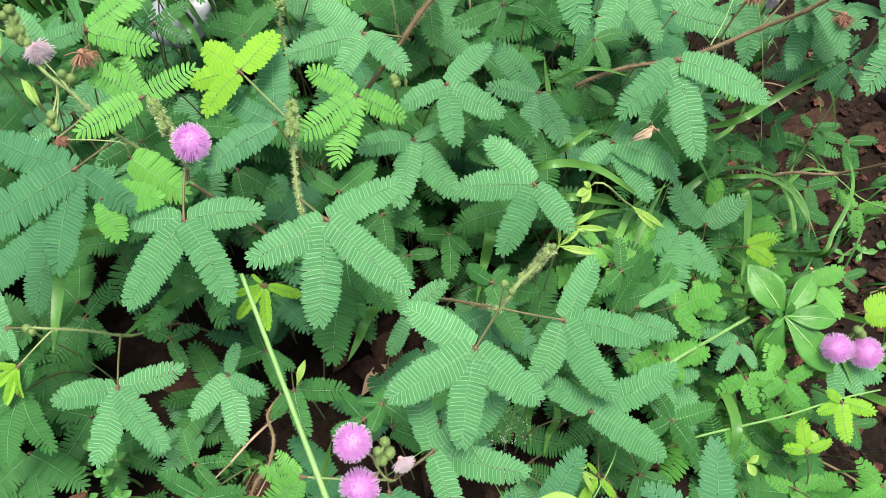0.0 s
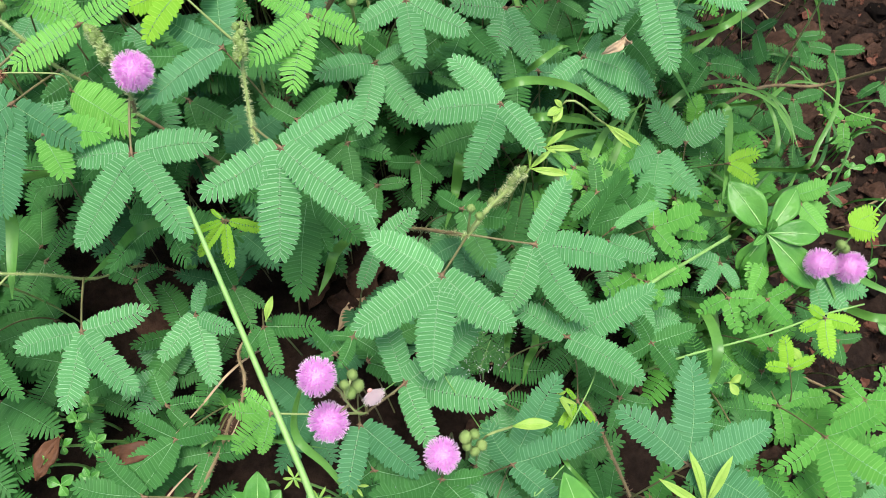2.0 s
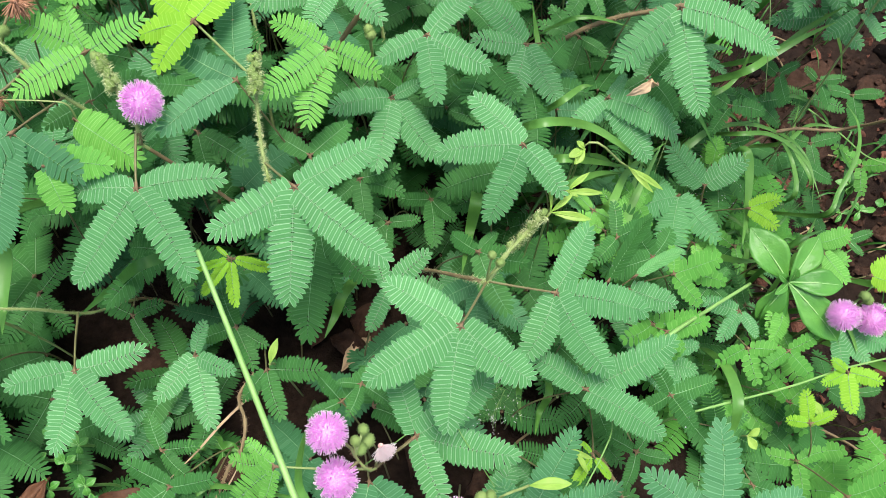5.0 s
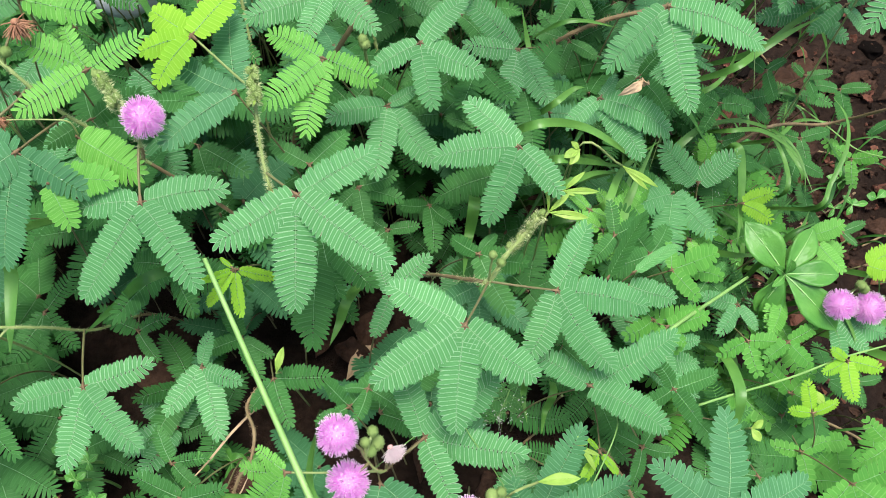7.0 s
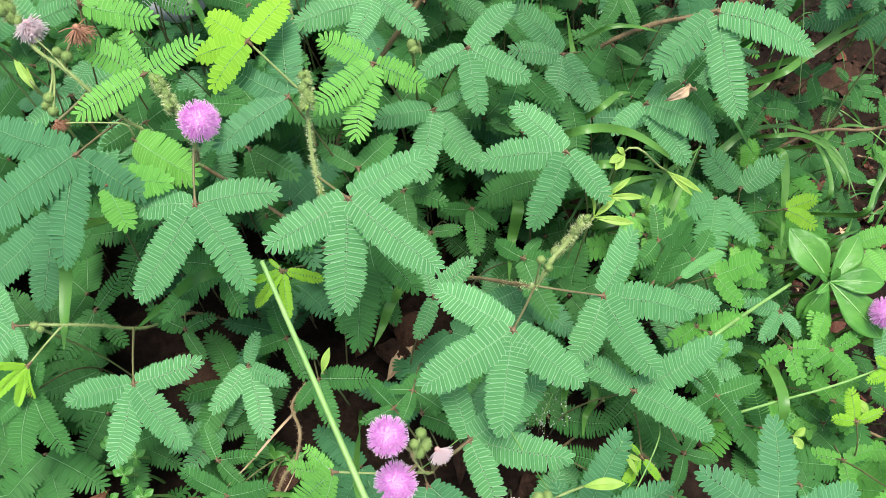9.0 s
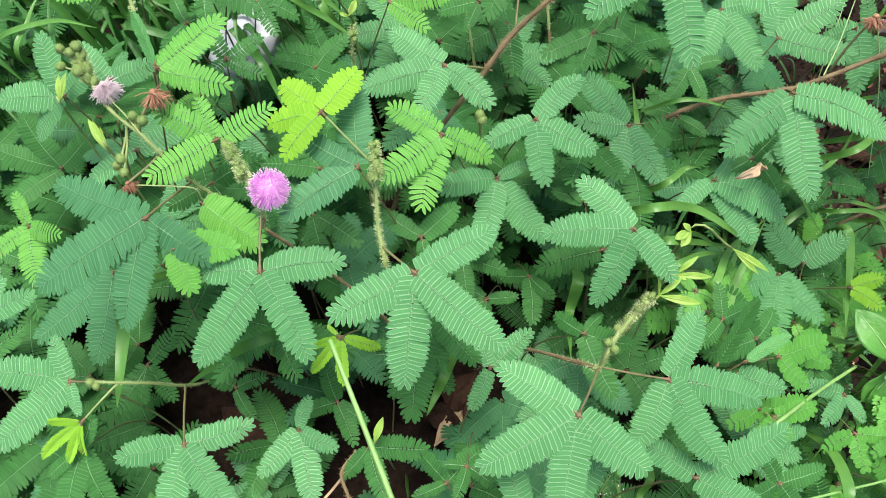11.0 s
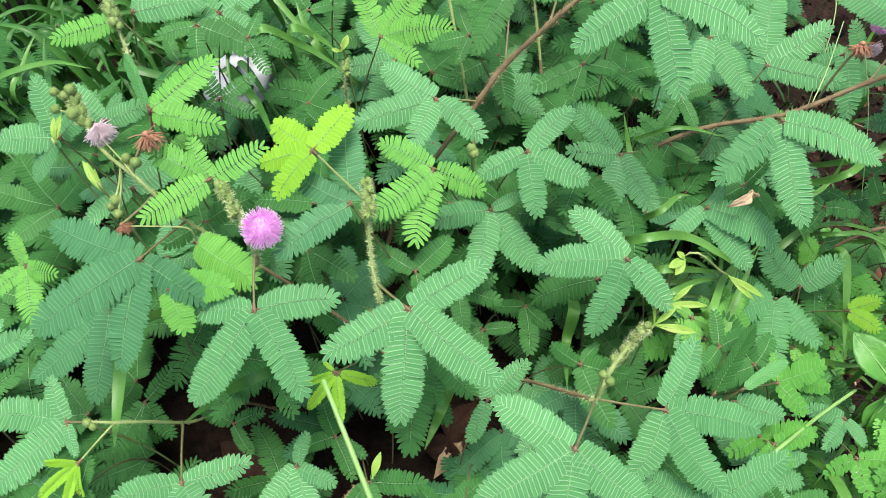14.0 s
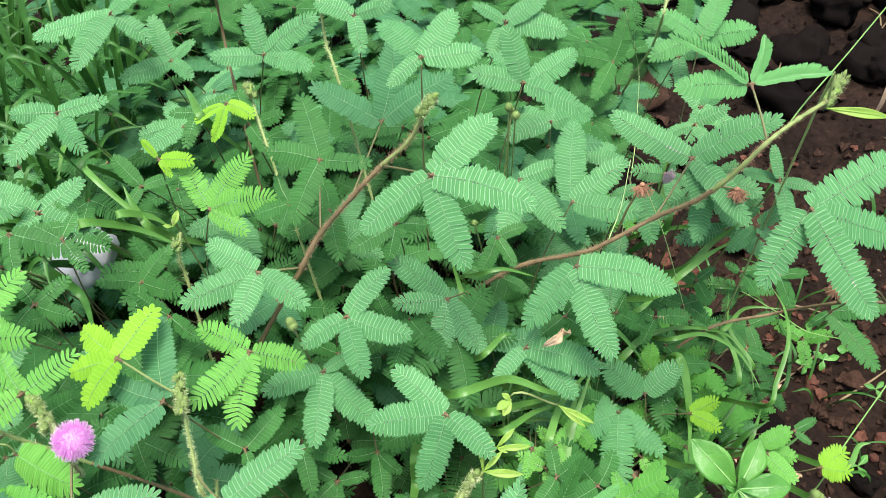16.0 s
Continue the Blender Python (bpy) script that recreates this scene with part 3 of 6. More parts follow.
def stem_to(points, r0, r1, label, name="grass_stalk", skin=None):
    base = np.array(points[0])
    path = [p - base for p in smooth_path(points, 7)]
    n = len(path)
    v, f = tube(path, [r0 + (r1 - r0) * k / (n - 1) for k in range(n)], 7)
    return tagged(put(name, finish(name, v, f, [skin or STALK]), None, Matrix.Translation(base)), label, "grass" if "grass" in name else "stem", "loose stalks")


def broad_mesh(length, width, curl=0.12, wave=0.05, skin=None, seed=0, rib_skin=None, crumple=0.0, shape=1.15):
    """An elliptic broad leaf along +x with midrib groove and side veins, solid underneath."""
    r = np.random.default_rng(seed)
    verts, faces, picks = [], [], []
    nu, nv = 15, 8
    ph = r.uniform(0, 6)
    for layer in (0, 1):
        for i in range(nu):
            u = i / (nu - 1)
            half = 0.5 * width * (math.sin(math.pi * min(1, u ** shape)) ** 0.9 * 0.95 + 0.05)
            for j in range(nv + 1):
                v = j / nv * 2 - 1
                z = curl * length * math.sin(math.pi * u) * 0.5 - curl * length * 0.5 * u * u + 0.30 * half * abs(v) ** 1.3
                z += wave * half * math.sin(u * 9 + ph) * v * v + 0.06 * half * math.cos(u * 34 - abs(v) * 7) * (1 - abs(v))
                z += crumple * width * noise.noise((u * 4 + seed, v * 2.1, seed * 0.7)) + crumple * 0.5 * width * noise.noise((u * 11, v * 5, seed * 1.3))
                y = v * half * (1 + crumple * 0.8 * noise.noise((u * 6, seed * 2.0 + (1 if v > 0 else 0), 0.4)))
                verts.append(np.array((u * length, y, z - layer * 0.00035)))
    m = nu * (nv + 1)
    for layer in (0, 1):
        for i in range(nu - 1):
            for j in range(nv):
                a = layer * m + i * (nv + 1) + j
                q = (a, a + 1, a + nv + 2, a + nv + 1)
                faces.append(q[::-1] if layer == 0 else q)
                picks.append(0)
    for i in range(nu - 1):
        for j in (0, nv):
            a = i * (nv + 1) + j
            q = (a, a + nv + 1, m + a + nv + 1, m + a)
            faces.append(q if j else q[::-1])
            picks.append(0)
    s = len(faces)
    rib = []
    for i in range(nu):
        u = i / (nu - 1) * 0.96
        z = curl * length * math.sin(math.pi * u) * 0.5 - curl * length * 0.5 * u * u
        rib.append(np.array((u * length, 0, z + 0.0002)))
    tube(rib, [0.00048 * min(1, length / 0.028) * (1.1 - i / nu) for i in range(nu)], 5, verts, faces)
    picks += [1] * (len(faces) - s)
    return finish("blade", verts, faces, [skin or BROAD, rib_skin or BROAD_VEIN], picks)


def flat_leaf(name, at, axis, length, width, skin, label, seed=1, normal=(0, -0.2, 1), curl=0.25):
    me = broad_mesh(length, width, curl, 0.25, skin, seed, skin, 0.30)
    ob = put(name, me, None, Matrix.Translation(at) @ frame_from(axis, normal))
    return tagged(ob, label, "leaf", "fallen leaves")


def lump_mesh(r, seed, rough=0.3, soft=False):
    bm = bmesh.new()
    bmesh.ops.create_icosphere(bm, subdivisions=3, radius=1.0)
    for v in bm.verts:
        n = noise.noise(Vector(v.co) * 1.4 + Vector((seed * 3.1, 0, 0)))
        n2 = noise.noise(Vector(v.co) * 3.7 + Vector((0, seed * 1.7, 0)))
        v.co *= 1 + rough * n + rough * 0.4 * n2 + 0.05 * noise.noise(Vector(v.co) * 9)
        for k in range(3):
            v.co[k] = max(-0.86, min(0.86, v.co[k]))
    me = bpy.data.meshes.new("lump")
    bm.to_mesh(me)
    bm.free()
    me.polygons.foreach_set("use_smooth", np.full(len(me.polygons), soft))
    return me


def shoot(hub, tips, bend, foot, ratio):
    """Young folded leaves or bracts on a thin stalk."""
    ob = thing("young_shoot", foot, "pale yellow-green unfolding shoot on a thin stalk", "shoot", "young shoots")
    foot_v, hub_v = np.array(foot), np.array(hub)
    path = [p - foot_v for p in smooth_path([foot, bend, hub], 6)]
    v, f = tube(path, 0.0006, 6)
    put("stalk", finish("stalk", v, f, [GREEN_STEM]), ob)
    for i, t in enumerate(tips):
        a = np.array(t) * 0.001
        ln = np.linalg.norm(a)
        put("bract", broad_mesh(ln, max(ln * ratio, 0.0016), 0.10, 0.10, STIPULE, i, STIPULE), ob,
            Matrix.Translation(hub_v - foot_v) @ frame_from(a, np.array((0, -0.5, 0.87)) + rng.normal(0, 0.25, 3)))
    return ob


def star_weed(at):
    """Whorls of narrow spiky bracts on a sedge stalk."""
    at = np.array(at)
    fx, fy = at[0] + 0.004, at[1] + 0.01
    foot = np.array((fx, fy, ground_height(fx, fy) - 0.004))
    ob = thing("sedge", foot, "green sedge with spiky star-shaped flower whorls", "sedge")
    for k, (dx, dy, dz) in enumerate(((0.0, 0.0, 0.0), (0.016, 0.004, 0.006), (-0.010, 0.008, 0.005), (0.006, -0.010, -0.006))):
        top = at + np.array((dx, dy, dz))
        path = [p - foot for p in smooth_path([foot, (foot + top) / 2 + np.array((0.004, 0, 0.01)), top], 6)]
        v, f = tube(path, 0.0006, 6)
        stem = put("stem", finish("stem", v, f, [STALK]), ob)
        for j in range(6):
            a = np.array((math.cos(j * 1.05 + k), math.sin(j * 1.05 + k) * 0.8, 0.5 * math.sin(j * 2.1 + k)))
            put("bract", broad_mesh(0.0060, 0.0013, 0.1, 0.1, STIPULE, j), stem, Matrix.Translation(top - foot) @ frame_from(a, (0, -0.5, 0.87)))
    return ob


def broadleaf_weed(at, leaves, label):
    """A rosette of oval leaves; each is (x, y, z, width) of its tip in millimetres from the crown."""
    at = np.array(at)
    foot = np.array((at[0] + 0.003, at[1] + 0.008, ground_height(at[0] + 0.003, at[1] + 0.008) - 0.003))
    ob = thing("broadleaf_weed", foot, label, "weed", "broadleaf weeds")
    path = [p - foot for p in smooth_path([foot, (foot + at) / 2 + np.array((0.002, 0.002, 0)), at], 5)]
    v, f = tube(path, [0.0016 if len(leaves) > 5 else 0.0008] * len(path), 7)
    put("stem", finish("stem", v, f, [STALK]), ob)
    for i, (x, y, z, w) in enumerate(leaves):
        a = np.array((x, y, z)) * 0.001
        me = broad_mesh(np.linalg.norm(a), w * 0.001, 0.14, 0.12, BROAD, i, None, 0.03, 1.28)
        put("leaf", me, ob, Matrix.Translation(at - foot) @ frame_from(a, np.array((0, -0.45, 0.9)) + rng.normal(0, 0.12, 3)))
    return ob


def panicle(at, seed):
    """Hair-fine grass flower head with tiny pale spikelets."""
    r = np.random.default_rng(seed)
    at = np.array(at)
    foot = np.array((at[0] + 0.004, at[1] + 0.01, ground_height(at[0] + 0.004, at[1] + 0.01) - 0.003))
    ob = thing("panicle_grass", foot, "hair-fine grass flower head with tiny pale spikelets", "grass")
    axis = [p - foot for p in smooth_path([foot, (foot + at) / 2, at + np.array((0, 0, -0.012)), at + np.array((0.004, 0.004, 0.014))], 6)]
    v, f = tube(axis, 0.0002, 5)
    stem = put("stem", finish("stem", v, f, [STALK]), ob)
    v, f, sv, sf = [], [], [], []
    for i in range(40):
        p = axis[int(r.integers(10, len(axis)))]
        tip = p + unit(r.normal(0, 1, 3) + np.array((0, -0.2, 0.5))) * r.uniform(0.006, 0.015)
        tube([p, (p + tip) / 2 + r.normal(0, 0.0008, 3), tip], 0.00005, 3, v, f)
        for _ in range(3):
            c = tip + r.normal(0, 0.0011, 3)
            bv, bf = ball(0.00024, 3, 5)
            s = len(sv)
            sv += [c + q for q in bv]
            sf += [tuple(s + j for j in q) for q in bf]
    put("branchwork", finish("branchwork", v, f, [STALK]), ob)
    put("spikelet_cloud", finish("spikelet_cloud", sv, sf, [ANTHER]), ob)
    return ob


def white_cup(at):
    """Crumpled white plastic wrapper lying among the stems: a dented shell with an open side."""
    bm = bmesh.new()
    bmesh.ops.create_icosphere(bm, subdivisions=4, radius=1.0)
    for v in bm.verts:
        c = v.co
        n = 0.22 * noise.noise(c * 1.3 + Vector((4, 1, 2))) + 0.10 * abs(noise.noise(c * 3.1)) + 0.03 * noise.noise(c * 9)
        k = 0.86 + n
        v.co = Vector((c.x * 0.025 * k, c.y * 0.020 * k, c.z * 0.016 * k))
    me = bpy.data.meshes.new("plastic_wrapper")
    bm.to_mesh(me)
    bm.free()
    me.materials.append(PLASTIC)
    me.polygons.foreach_set("use_smooth", np.ones(len(me.polygons), dtype=bool))
    z = ground_height(at[0], at[1])
    ob = put("plastic_wrapper", me, None, Matrix.Translation((at[0], at[1], max(at[2], z + 0.02))) @ pose(0, 0, 0, 12, -24, 20))
    return tagged(ob, "crumpled white plastic wrapper lying among the stems", "litter")


# ---- the ground ----
def ground():
    xs = np.concatenate([np.linspace(-60, -1.2, 14)[:-1], np.linspace(-1.2, 1.6, 150), np.linspace(1.6, 60, 14)[1:]])
    ys = np.concatenate([np.linspace(-60, -0.8, 14)[:-1], np.linspace(-0.8, 2.0, 150), np.linspace(2.0, 60, 14)[1:]])
    verts, faces = [], []
    for y in ys:
        for x in xs:
            near = max(0.0, 1 - max(abs(x - 0.2), abs(y - 0.6)) / 3)
            z = ground_height(x, y)
            z += near * (0.006 * noise.noise((x * 60, y * 60, 2.0)) + 0.003 * noise.noise((x * 140, y * 140, 5.0)))
            verts.append((x, y, z))
    w = len(xs)
    for j in range(len(ys) - 1):
        for i in range(w - 1):
            a = j * w + i
            faces.append((a, a + 1, a + w + 1, a + w))
    ob = put("ground", finish("ground", verts, faces, [SOIL]))
    return tagged(ob, "dark damp garden soil with crumbs and litter", "ground", "", "structure")


ground()


# ---- stems ----
branch_s1 = branch("mimosa_branch", rooted([(0.0710, 0.3143, 0.3277), (0.0963, 0.3112, 0.3477), (0.1232, 0.3002, 0.3660), (0.1365, 0.2987, 0.3746), (0.1575, 0.2991, 0.3881), (0.1711, 0.2912, 0.4059), (0.1799, 0.2874, 0.4205), (0.1878, 0.2865, 0.4338), (0.1947, 0.2872, 0.4441), (0.2099, 0.2944, 0.4484), (0.2293, 0.3076, 0.4436)]), 0.0014, 0.0011, "long bristly mimosa branch, brown below and green towards its budding tip", 620, 0.35, 0.0015)
branch_s2 = branch("mimosa_branch", rooted([(-0.0201, 0.3087, 0.3734), (-0.0070, 0.3146, 0.3911), (0.0123, 0.3153, 0.4139), (0.0289, 0.3170, 0.4304), (0.0432, 0.3172, 0.4440), (0.0529, 0.3200, 0.4616)]), 0.0016, 0.0011, "thick bristly brown mimosa stem with hairy green tip", 520, 0.28, 0.0017)
branch_s3 = branch("mimosa_branch", rooted([(-0.1305, 0.2239, 0.3775), (-0.1450, 0.2272, 0.3929), (-0.1570, 0.2318, 0.4132), (-0.1783, 0.2521, 0.4075), (-0.1936, 0.2721, 0.4070)]), 0.0010, 0.0008, "hairy green-brown mimosa stem bearing buds", 200, 0.70, 0.0016)
branch_s4 = branch("mimosa_branch", rooted([(-0.0627, 0.1971, 0.3525), (-0.0617, 0.1952, 0.3753), (-0.0633, 0.2015, 0.3802), (-0.0654, 0.2101, 0.3803), (-0.0660, 0.2212, 0.3912), (-0.0665, 0.2340, 0.4008)]), 0.0009, 0.0008, "short hairy mimosa flowering stem with green buds", 420, 0.80, 0.0017)
branch_s5 = branch("mimosa_branch", rooted([(-0.1254, 0.2196, 0.3574), (-0.1111, 0.2079, 0.3873), (-0.1112, 0.2109, 0.4018), (-0.1167, 0.2191, 0.4030), (-0.1259, 0.2341, 0.4060)]), 0.0010, 0.0008, "reddish bristly mimosa stem beneath the open flower", 220, 0.45, 0.0022)
branch_s6 = branch("mimosa_branch", rooted([(-0.1676, 0.1836, 0.2785), (-0.1757, 0.1708, 0.3103), (-0.1868, 0.1643, 0.3260), (-0.1984, 0.1646, 0.3271)]), 0.0008, 0.0006, "thin horizontal brown mimosa stem with small bracts", 260, 0.75, 0.0010)
branch_s8 = branch("mimosa_branch", rooted([(-0.1183, 0.0730, 0.2355), (-0.1077, 0.0867, 0.2466), (-0.0989, 0.0989, 0.2574), (-0.0922, 0.1075, 0.2704), (-0.0850, 0.1122, 0.2807), (-0.0823, 0.1235, 0.2884), (-0.0887, 0.1389, 0.2796), (-0.0817, 0.1489, 0.2832)]), 0.0010, 0.0008, "rough brown mimosa stem low in the shade", 200, 0.00, 0.0016)
branch_s9 = branch("mimosa_branch", rooted([(-0.0058, 0.1112, 0.3044), (-0.0170, 0.0990, 0.3163), (-0.0222, 0.0916, 0.3295), (-0.0267, 0.0936, 0.3430), (-0.0272, 0.0937, 0.3543)]), 0.0006, 0.0005, "slender reddish mimosa stem carrying flowers and buds", 110, 0.40, 0.0010)
branch_s10 = branch("mimosa_branch", rooted([(0.0903, 0.1040, 0.2490), (0.0944, 0.0784, 0.2631), (0.0992, 0.0585, 0.2675), (0.1036, 0.0484, 0.2575)]), 0.0009, 0.0008, "hairy olive mimosa stem", 160, 0.25, 0.0018)
branch_s11 = branch("mimosa_branch", rooted([(0.2156, 0.3118, 0.2517), (0.2669, 0.3274, 0.2328), (0.2839, 0.3017, 0.2795), (0.2985, 0.2826, 0.3049)]), 0.0014, 0.0010, "long thin reddish-brown mimosa runner over bare soil", 160, 0.00, 0.0014)
branch_s12 = branch("mimosa_branch", rooted([(0.0190, 0.1708, 0.3364), (0.0254, 0.1640, 0.3472), (0.0350, 0.1818, 0.3367), (0.0449, 0.1967, 0.3273), (0.0517, 0.2008, 0.3365)]), 0.0010, 0.0012, "short hairy mimosa flowering shoot with swelling buds", 200, 0.55, 0.0018)
branch_s13 = branch("mimosa_branch", rooted([(-0.1791, 0.3093, 0.4031), (-0.1784, 0.3061, 0.4161), (-0.1863, 0.3230, 0.4226)]), 0.0010, 0.0008, "hairy green mimosa shoot with a budding tip", 140, 0.80, 0.0020)
branch_s14 = branch("mimosa_branch", rooted([(-0.0896, 0.3327, 0.3465), (-0.0900, 0.3367, 0.3593), (-0.0903, 0.3540, 0.3615)]), 0.0010, 0.0008, "hairy green mimosa shoot with a pale bract", 140, 0.80, 0.0020)
branch_s15 = branch("mimosa_branch", rooted([(-0.0360, 0.3855, 0.3856), (-0.0432, 0.4145, 0.3862), (-0.0504, 0.4443, 0.3858)]), 0.0010, 0.0008, "hairy green mimosa shoot tip", 140, 0.80, 0.0020)
branch_s16 = branch("mimosa_branch", rooted([(0.0060, 0.4243, 0.4015), (0.0019, 0.4440, 0.4071), (0.0023, 0.4537, 0.4310)]), 0.0010, 0.0008, "upright hairy mimosa shoot with buds", 140, 0.70, 0.0020)
branch_s17 = branch("mimosa_branch", rooted([(-0.0625, 0.4627, 0.3725), (-0.0647, 0.4860, 0.3946), (-0.0599, 0.4804, 0.4298)]), 0.0010, 0.0009, "upright reddish mimosa stem", 80, 0.00, 0.0012)
branch_s18 = branch("mimosa_branch", rooted([(0.2212, 0.5351, 0.2669), (0.2082, 0.4684, 0.3528), (0.1947, 0.4252, 0.4075), (0.1973, 0.4294, 0.4193)]), 0.0010, 0.0009, "upright olive mimosa shoot", 80, 0.60, 0.0016)
branch_s19 = branch("mimosa_branch", rooted([(0.0563, 0.1375, 0.2232), (0.0636, 0.1467, 0.2347), (0.0649, 0.1432, 0.2585)]), 0.0008, 0.0007, "reddish mimosa petiole in the shade", 10, 0.00, 0.0016)

# budding tips
bud_spike(branch_s4, [(-0.0670, 0.2367, 0.4025), (-0.0648, 0.2266, 0.4018), (-0.0654, 0.2215, 0.3984)], 6, 0.0026)
bud_spike(branch_s5, [(-0.1245, 0.2306, 0.4098), (-0.1206, 0.2259, 0.4061), (-0.1156, 0.2161, 0.4065)], 6, 0.0026)
bud_spike(branch_s12, [(0.0379, 0.1892, 0.3292), (0.0450, 0.1972, 0.3264), (0.0510, 0.2018, 0.3334), (0.0537, 0.2035, 0.3349)], 7, 0.0025)
bud_spike(branch_s2, [(0.0481, 0.3146, 0.4598), (0.0528, 0.3164, 0.4639), (0.0554, 0.3198, 0.4646)], 5, 0.0022)
bud_spike(branch_s1, [(0.2338, 0.3137, 0.4359), (0.2428, 0.3229, 0.4351), (0.2502, 0.3308, 0.4349)], 6, 0.0029)
bud_spike(branch_s13, [(-0.1801, 0.3099, 0.4250), (-0.1849, 0.3205, 0.4245), (-0.1900, 0.3271, 0.4243)], 5, 0.0029)
bud_spike(branch_s15, [(-0.0447, 0.4242, 0.3931), (-0.0482, 0.4368, 0.3916)], 3, 0.0028)
bud_spike(branch_s14, [(-0.0885, 0.3353, 0.3686), (-0.0883, 0.3431, 0.3701)], 2, 0.0021)
bud_spike(branch_s3, [(-0.1909, 0.2679, 0.4077), (-0.1932, 0.2728, 0.4115), (-0.1956, 0.2770, 0.4143)], 5, 0.0033)


# ---- the canopy: leaf by leaf ----
on_branch(branch_s5, "M", (-0.1112, 0.2090, 0.3927), (-0.1106, 0.1877, 0.3837), [(32, 6, -3), (-26, 2, -6), (-30, -25, -32), (18, -27, -25)])
on_branch(branch_s4, "M", (-0.0633, 0.2015, 0.3802), (-0.0488, 0.1838, 0.3894), [(30, 22, -3), (-33, -14, -10), (-5, -32, -36), (35, -18, -28)])
on_branch(branch_s12, "M", (0.0254, 0.1640, 0.3472), (0.0134, 0.1373, 0.3630), [(-29, 21, -4), (-37, -14, -22), (-5, -32, -32), (29, -13, -25)])
on_branch(branch_s3, "B", (-0.1432, 0.2268, 0.3910), (-0.1537, 0.2015, 0.4006), [(-44, 21, -4), (23, -11, -15), (-14, -30, -35), (-50, -16, -27)])
mimosa_leaf("B", (-0.1985, 0.2190, 0.3311), [(-40, -26, -21), (-9, -36, -26)])
mimosa_leaf("M", (0.0017, 0.2728, 0.3769), [(22, 21, 5), (-22, -8, -8), (5, -22, -20), (29, -4, -17)])
on_branch(branch_s1, "M", (0.0710, 0.3143, 0.3277), (0.0517, 0.2981, 0.3437), [(-27, 15, 21), (-28, -4, 9), (-11, -31, -8), (15, -31, -8)])
mimosa_leaf("G", (-0.0396, 0.2502, 0.3930), [(-24, 16, 0), (-26, -20, -5), (-9, -27, -18), (21, 0, -17)])
mimosa_leaf("M", (0.0432, 0.2219, 0.3628), [(-21, 26, 2), (-37, 6, -13), (-15, -21, -29), (18, -15, -18)])
on_branch(branch_s12, "M", (0.0254, 0.1640, 0.3472), (0.0552, 0.1626, 0.3383), [(17, 30, 4), (43, -2, -18), (-13, -21, -22), (25, -27, -26)])
mimosa_leaf("M", (0.0712, 0.1331, 0.2994), [(-24, 13, 7), (45, 24, -1), (37, -17, -20)])
on_branch(branch_s6, "M", (-0.1697, 0.1804, 0.2864), (-0.1595, 0.1458, 0.2986), [(-31, -7, -3), (30, 10, 1), (-11, -32, -20), (24, -25, -17)])
mimosa_leaf("M", (-0.1103, 0.1578, 0.2857), [(-18, -19, -9), (8, -32, -13), (19, -8, -2), (6, 12, 11)])
on_branch(branch_s9, "M", (-0.0142, 0.1021, 0.3133), (-0.0047, 0.1088, 0.3147), [(-10, 27, 12), (43, -8, -5), (11, -27, -5), (33, 25, 7)])
mimosa_leaf("M", (-0.0152, 0.2630, 0.3462), [(-28, -11, 5), (-8, -33, -13), (24, -23, -19), (14, 4, 6)])
mimosa_leaf("M", (0.0868, 0.2590, 0.3492), [(-17, -13, -5), (8, 9, 5), (23, -17, -27), (37, -7, -21)])
on_branch(branch_s1, "M", (0.1232, 0.3002, 0.3660), (0.1130, 0.2752, 0.3901), [(-26, -15, -22), (14, -31, -36), (48, -7, -21)])
on_branch(branch_s4, "Y", (-0.0663, 0.2292, 0.3972), (-0.0851, 0.2367, 0.4217), [(-19, 19, -4, .5), (-22, 1, -8, .5), (-15, -13, -12, .5), (12, 24, -2, .5)])
mimosa_leaf("B", (-0.0724, 0.2257, 0.4013), [(-4, 38, 7), (-23, 11, 7), (-29, -18, -9)])
on_branch(branch_s3, "G", (-0.1465, 0.2278, 0.3955), (-0.1294, 0.2339, 0.4087), [(-26, 11, 6), (-9, 17, 7), (21, 15, 3), (-28, -13, -8)])
mimosa_leaf("L", (-0.1393, 0.2186, 0.3873), [(26, -16, -7)])
mimosa_leaf("L", (-0.1440, 0.1931, 0.3911), [(5, -11, -14)])
mimosa_leaf("L", (-0.1450, 0.1971, 0.3891), [(25, -3, 0, .58)])
on_branch(branch_s2, "M", (-0.0201, 0.3087, 0.3734), (-0.0403, 0.3031, 0.3814), [(-39, -10, -5), (-11, -26, -4), (22, -20, -7), (-26, 24, 0)])
mimosa_leaf("D", (-0.1008, 0.3281, 0.3608), [(-25, -3, 10), (-9, 13, 15), (14, -21, -1), (-15, -18, 1)])
mimosa_leaf("G", (-0.1537, 0.2575, 0.4248), [(28, -1, -8), (23, 26, 4)])
mimosa_leaf("P", (-0.1537, 0.2585, 0.4258), [(-12, 23, 6, .28)])
mimosa_leaf("D", (0.0029, 0.2435, 0.2862), [(-16, -4, 8), (18, -1, 11), (1, -26, -4), (12, -14, 3)])
mimosa_leaf("D", (-0.0476, 0.2004, 0.3331), [(-7, -44, -31, .37), (23, -21, -17, .42), (7, -22, -22)])
mimosa_leaf("G", (-0.0706, 0.3565, 0.3744), [(-12, 22, 16), (26, 19, 18), (39, -6, 8), (20, -16, -5)])
on_branch(branch_s2, "M", (0.0289, 0.3170, 0.4304), (0.0500, 0.2829, 0.4554), [(-31, -7, -21), (30, 28, 1), (10, -25, -32), (42, -7, -21)])
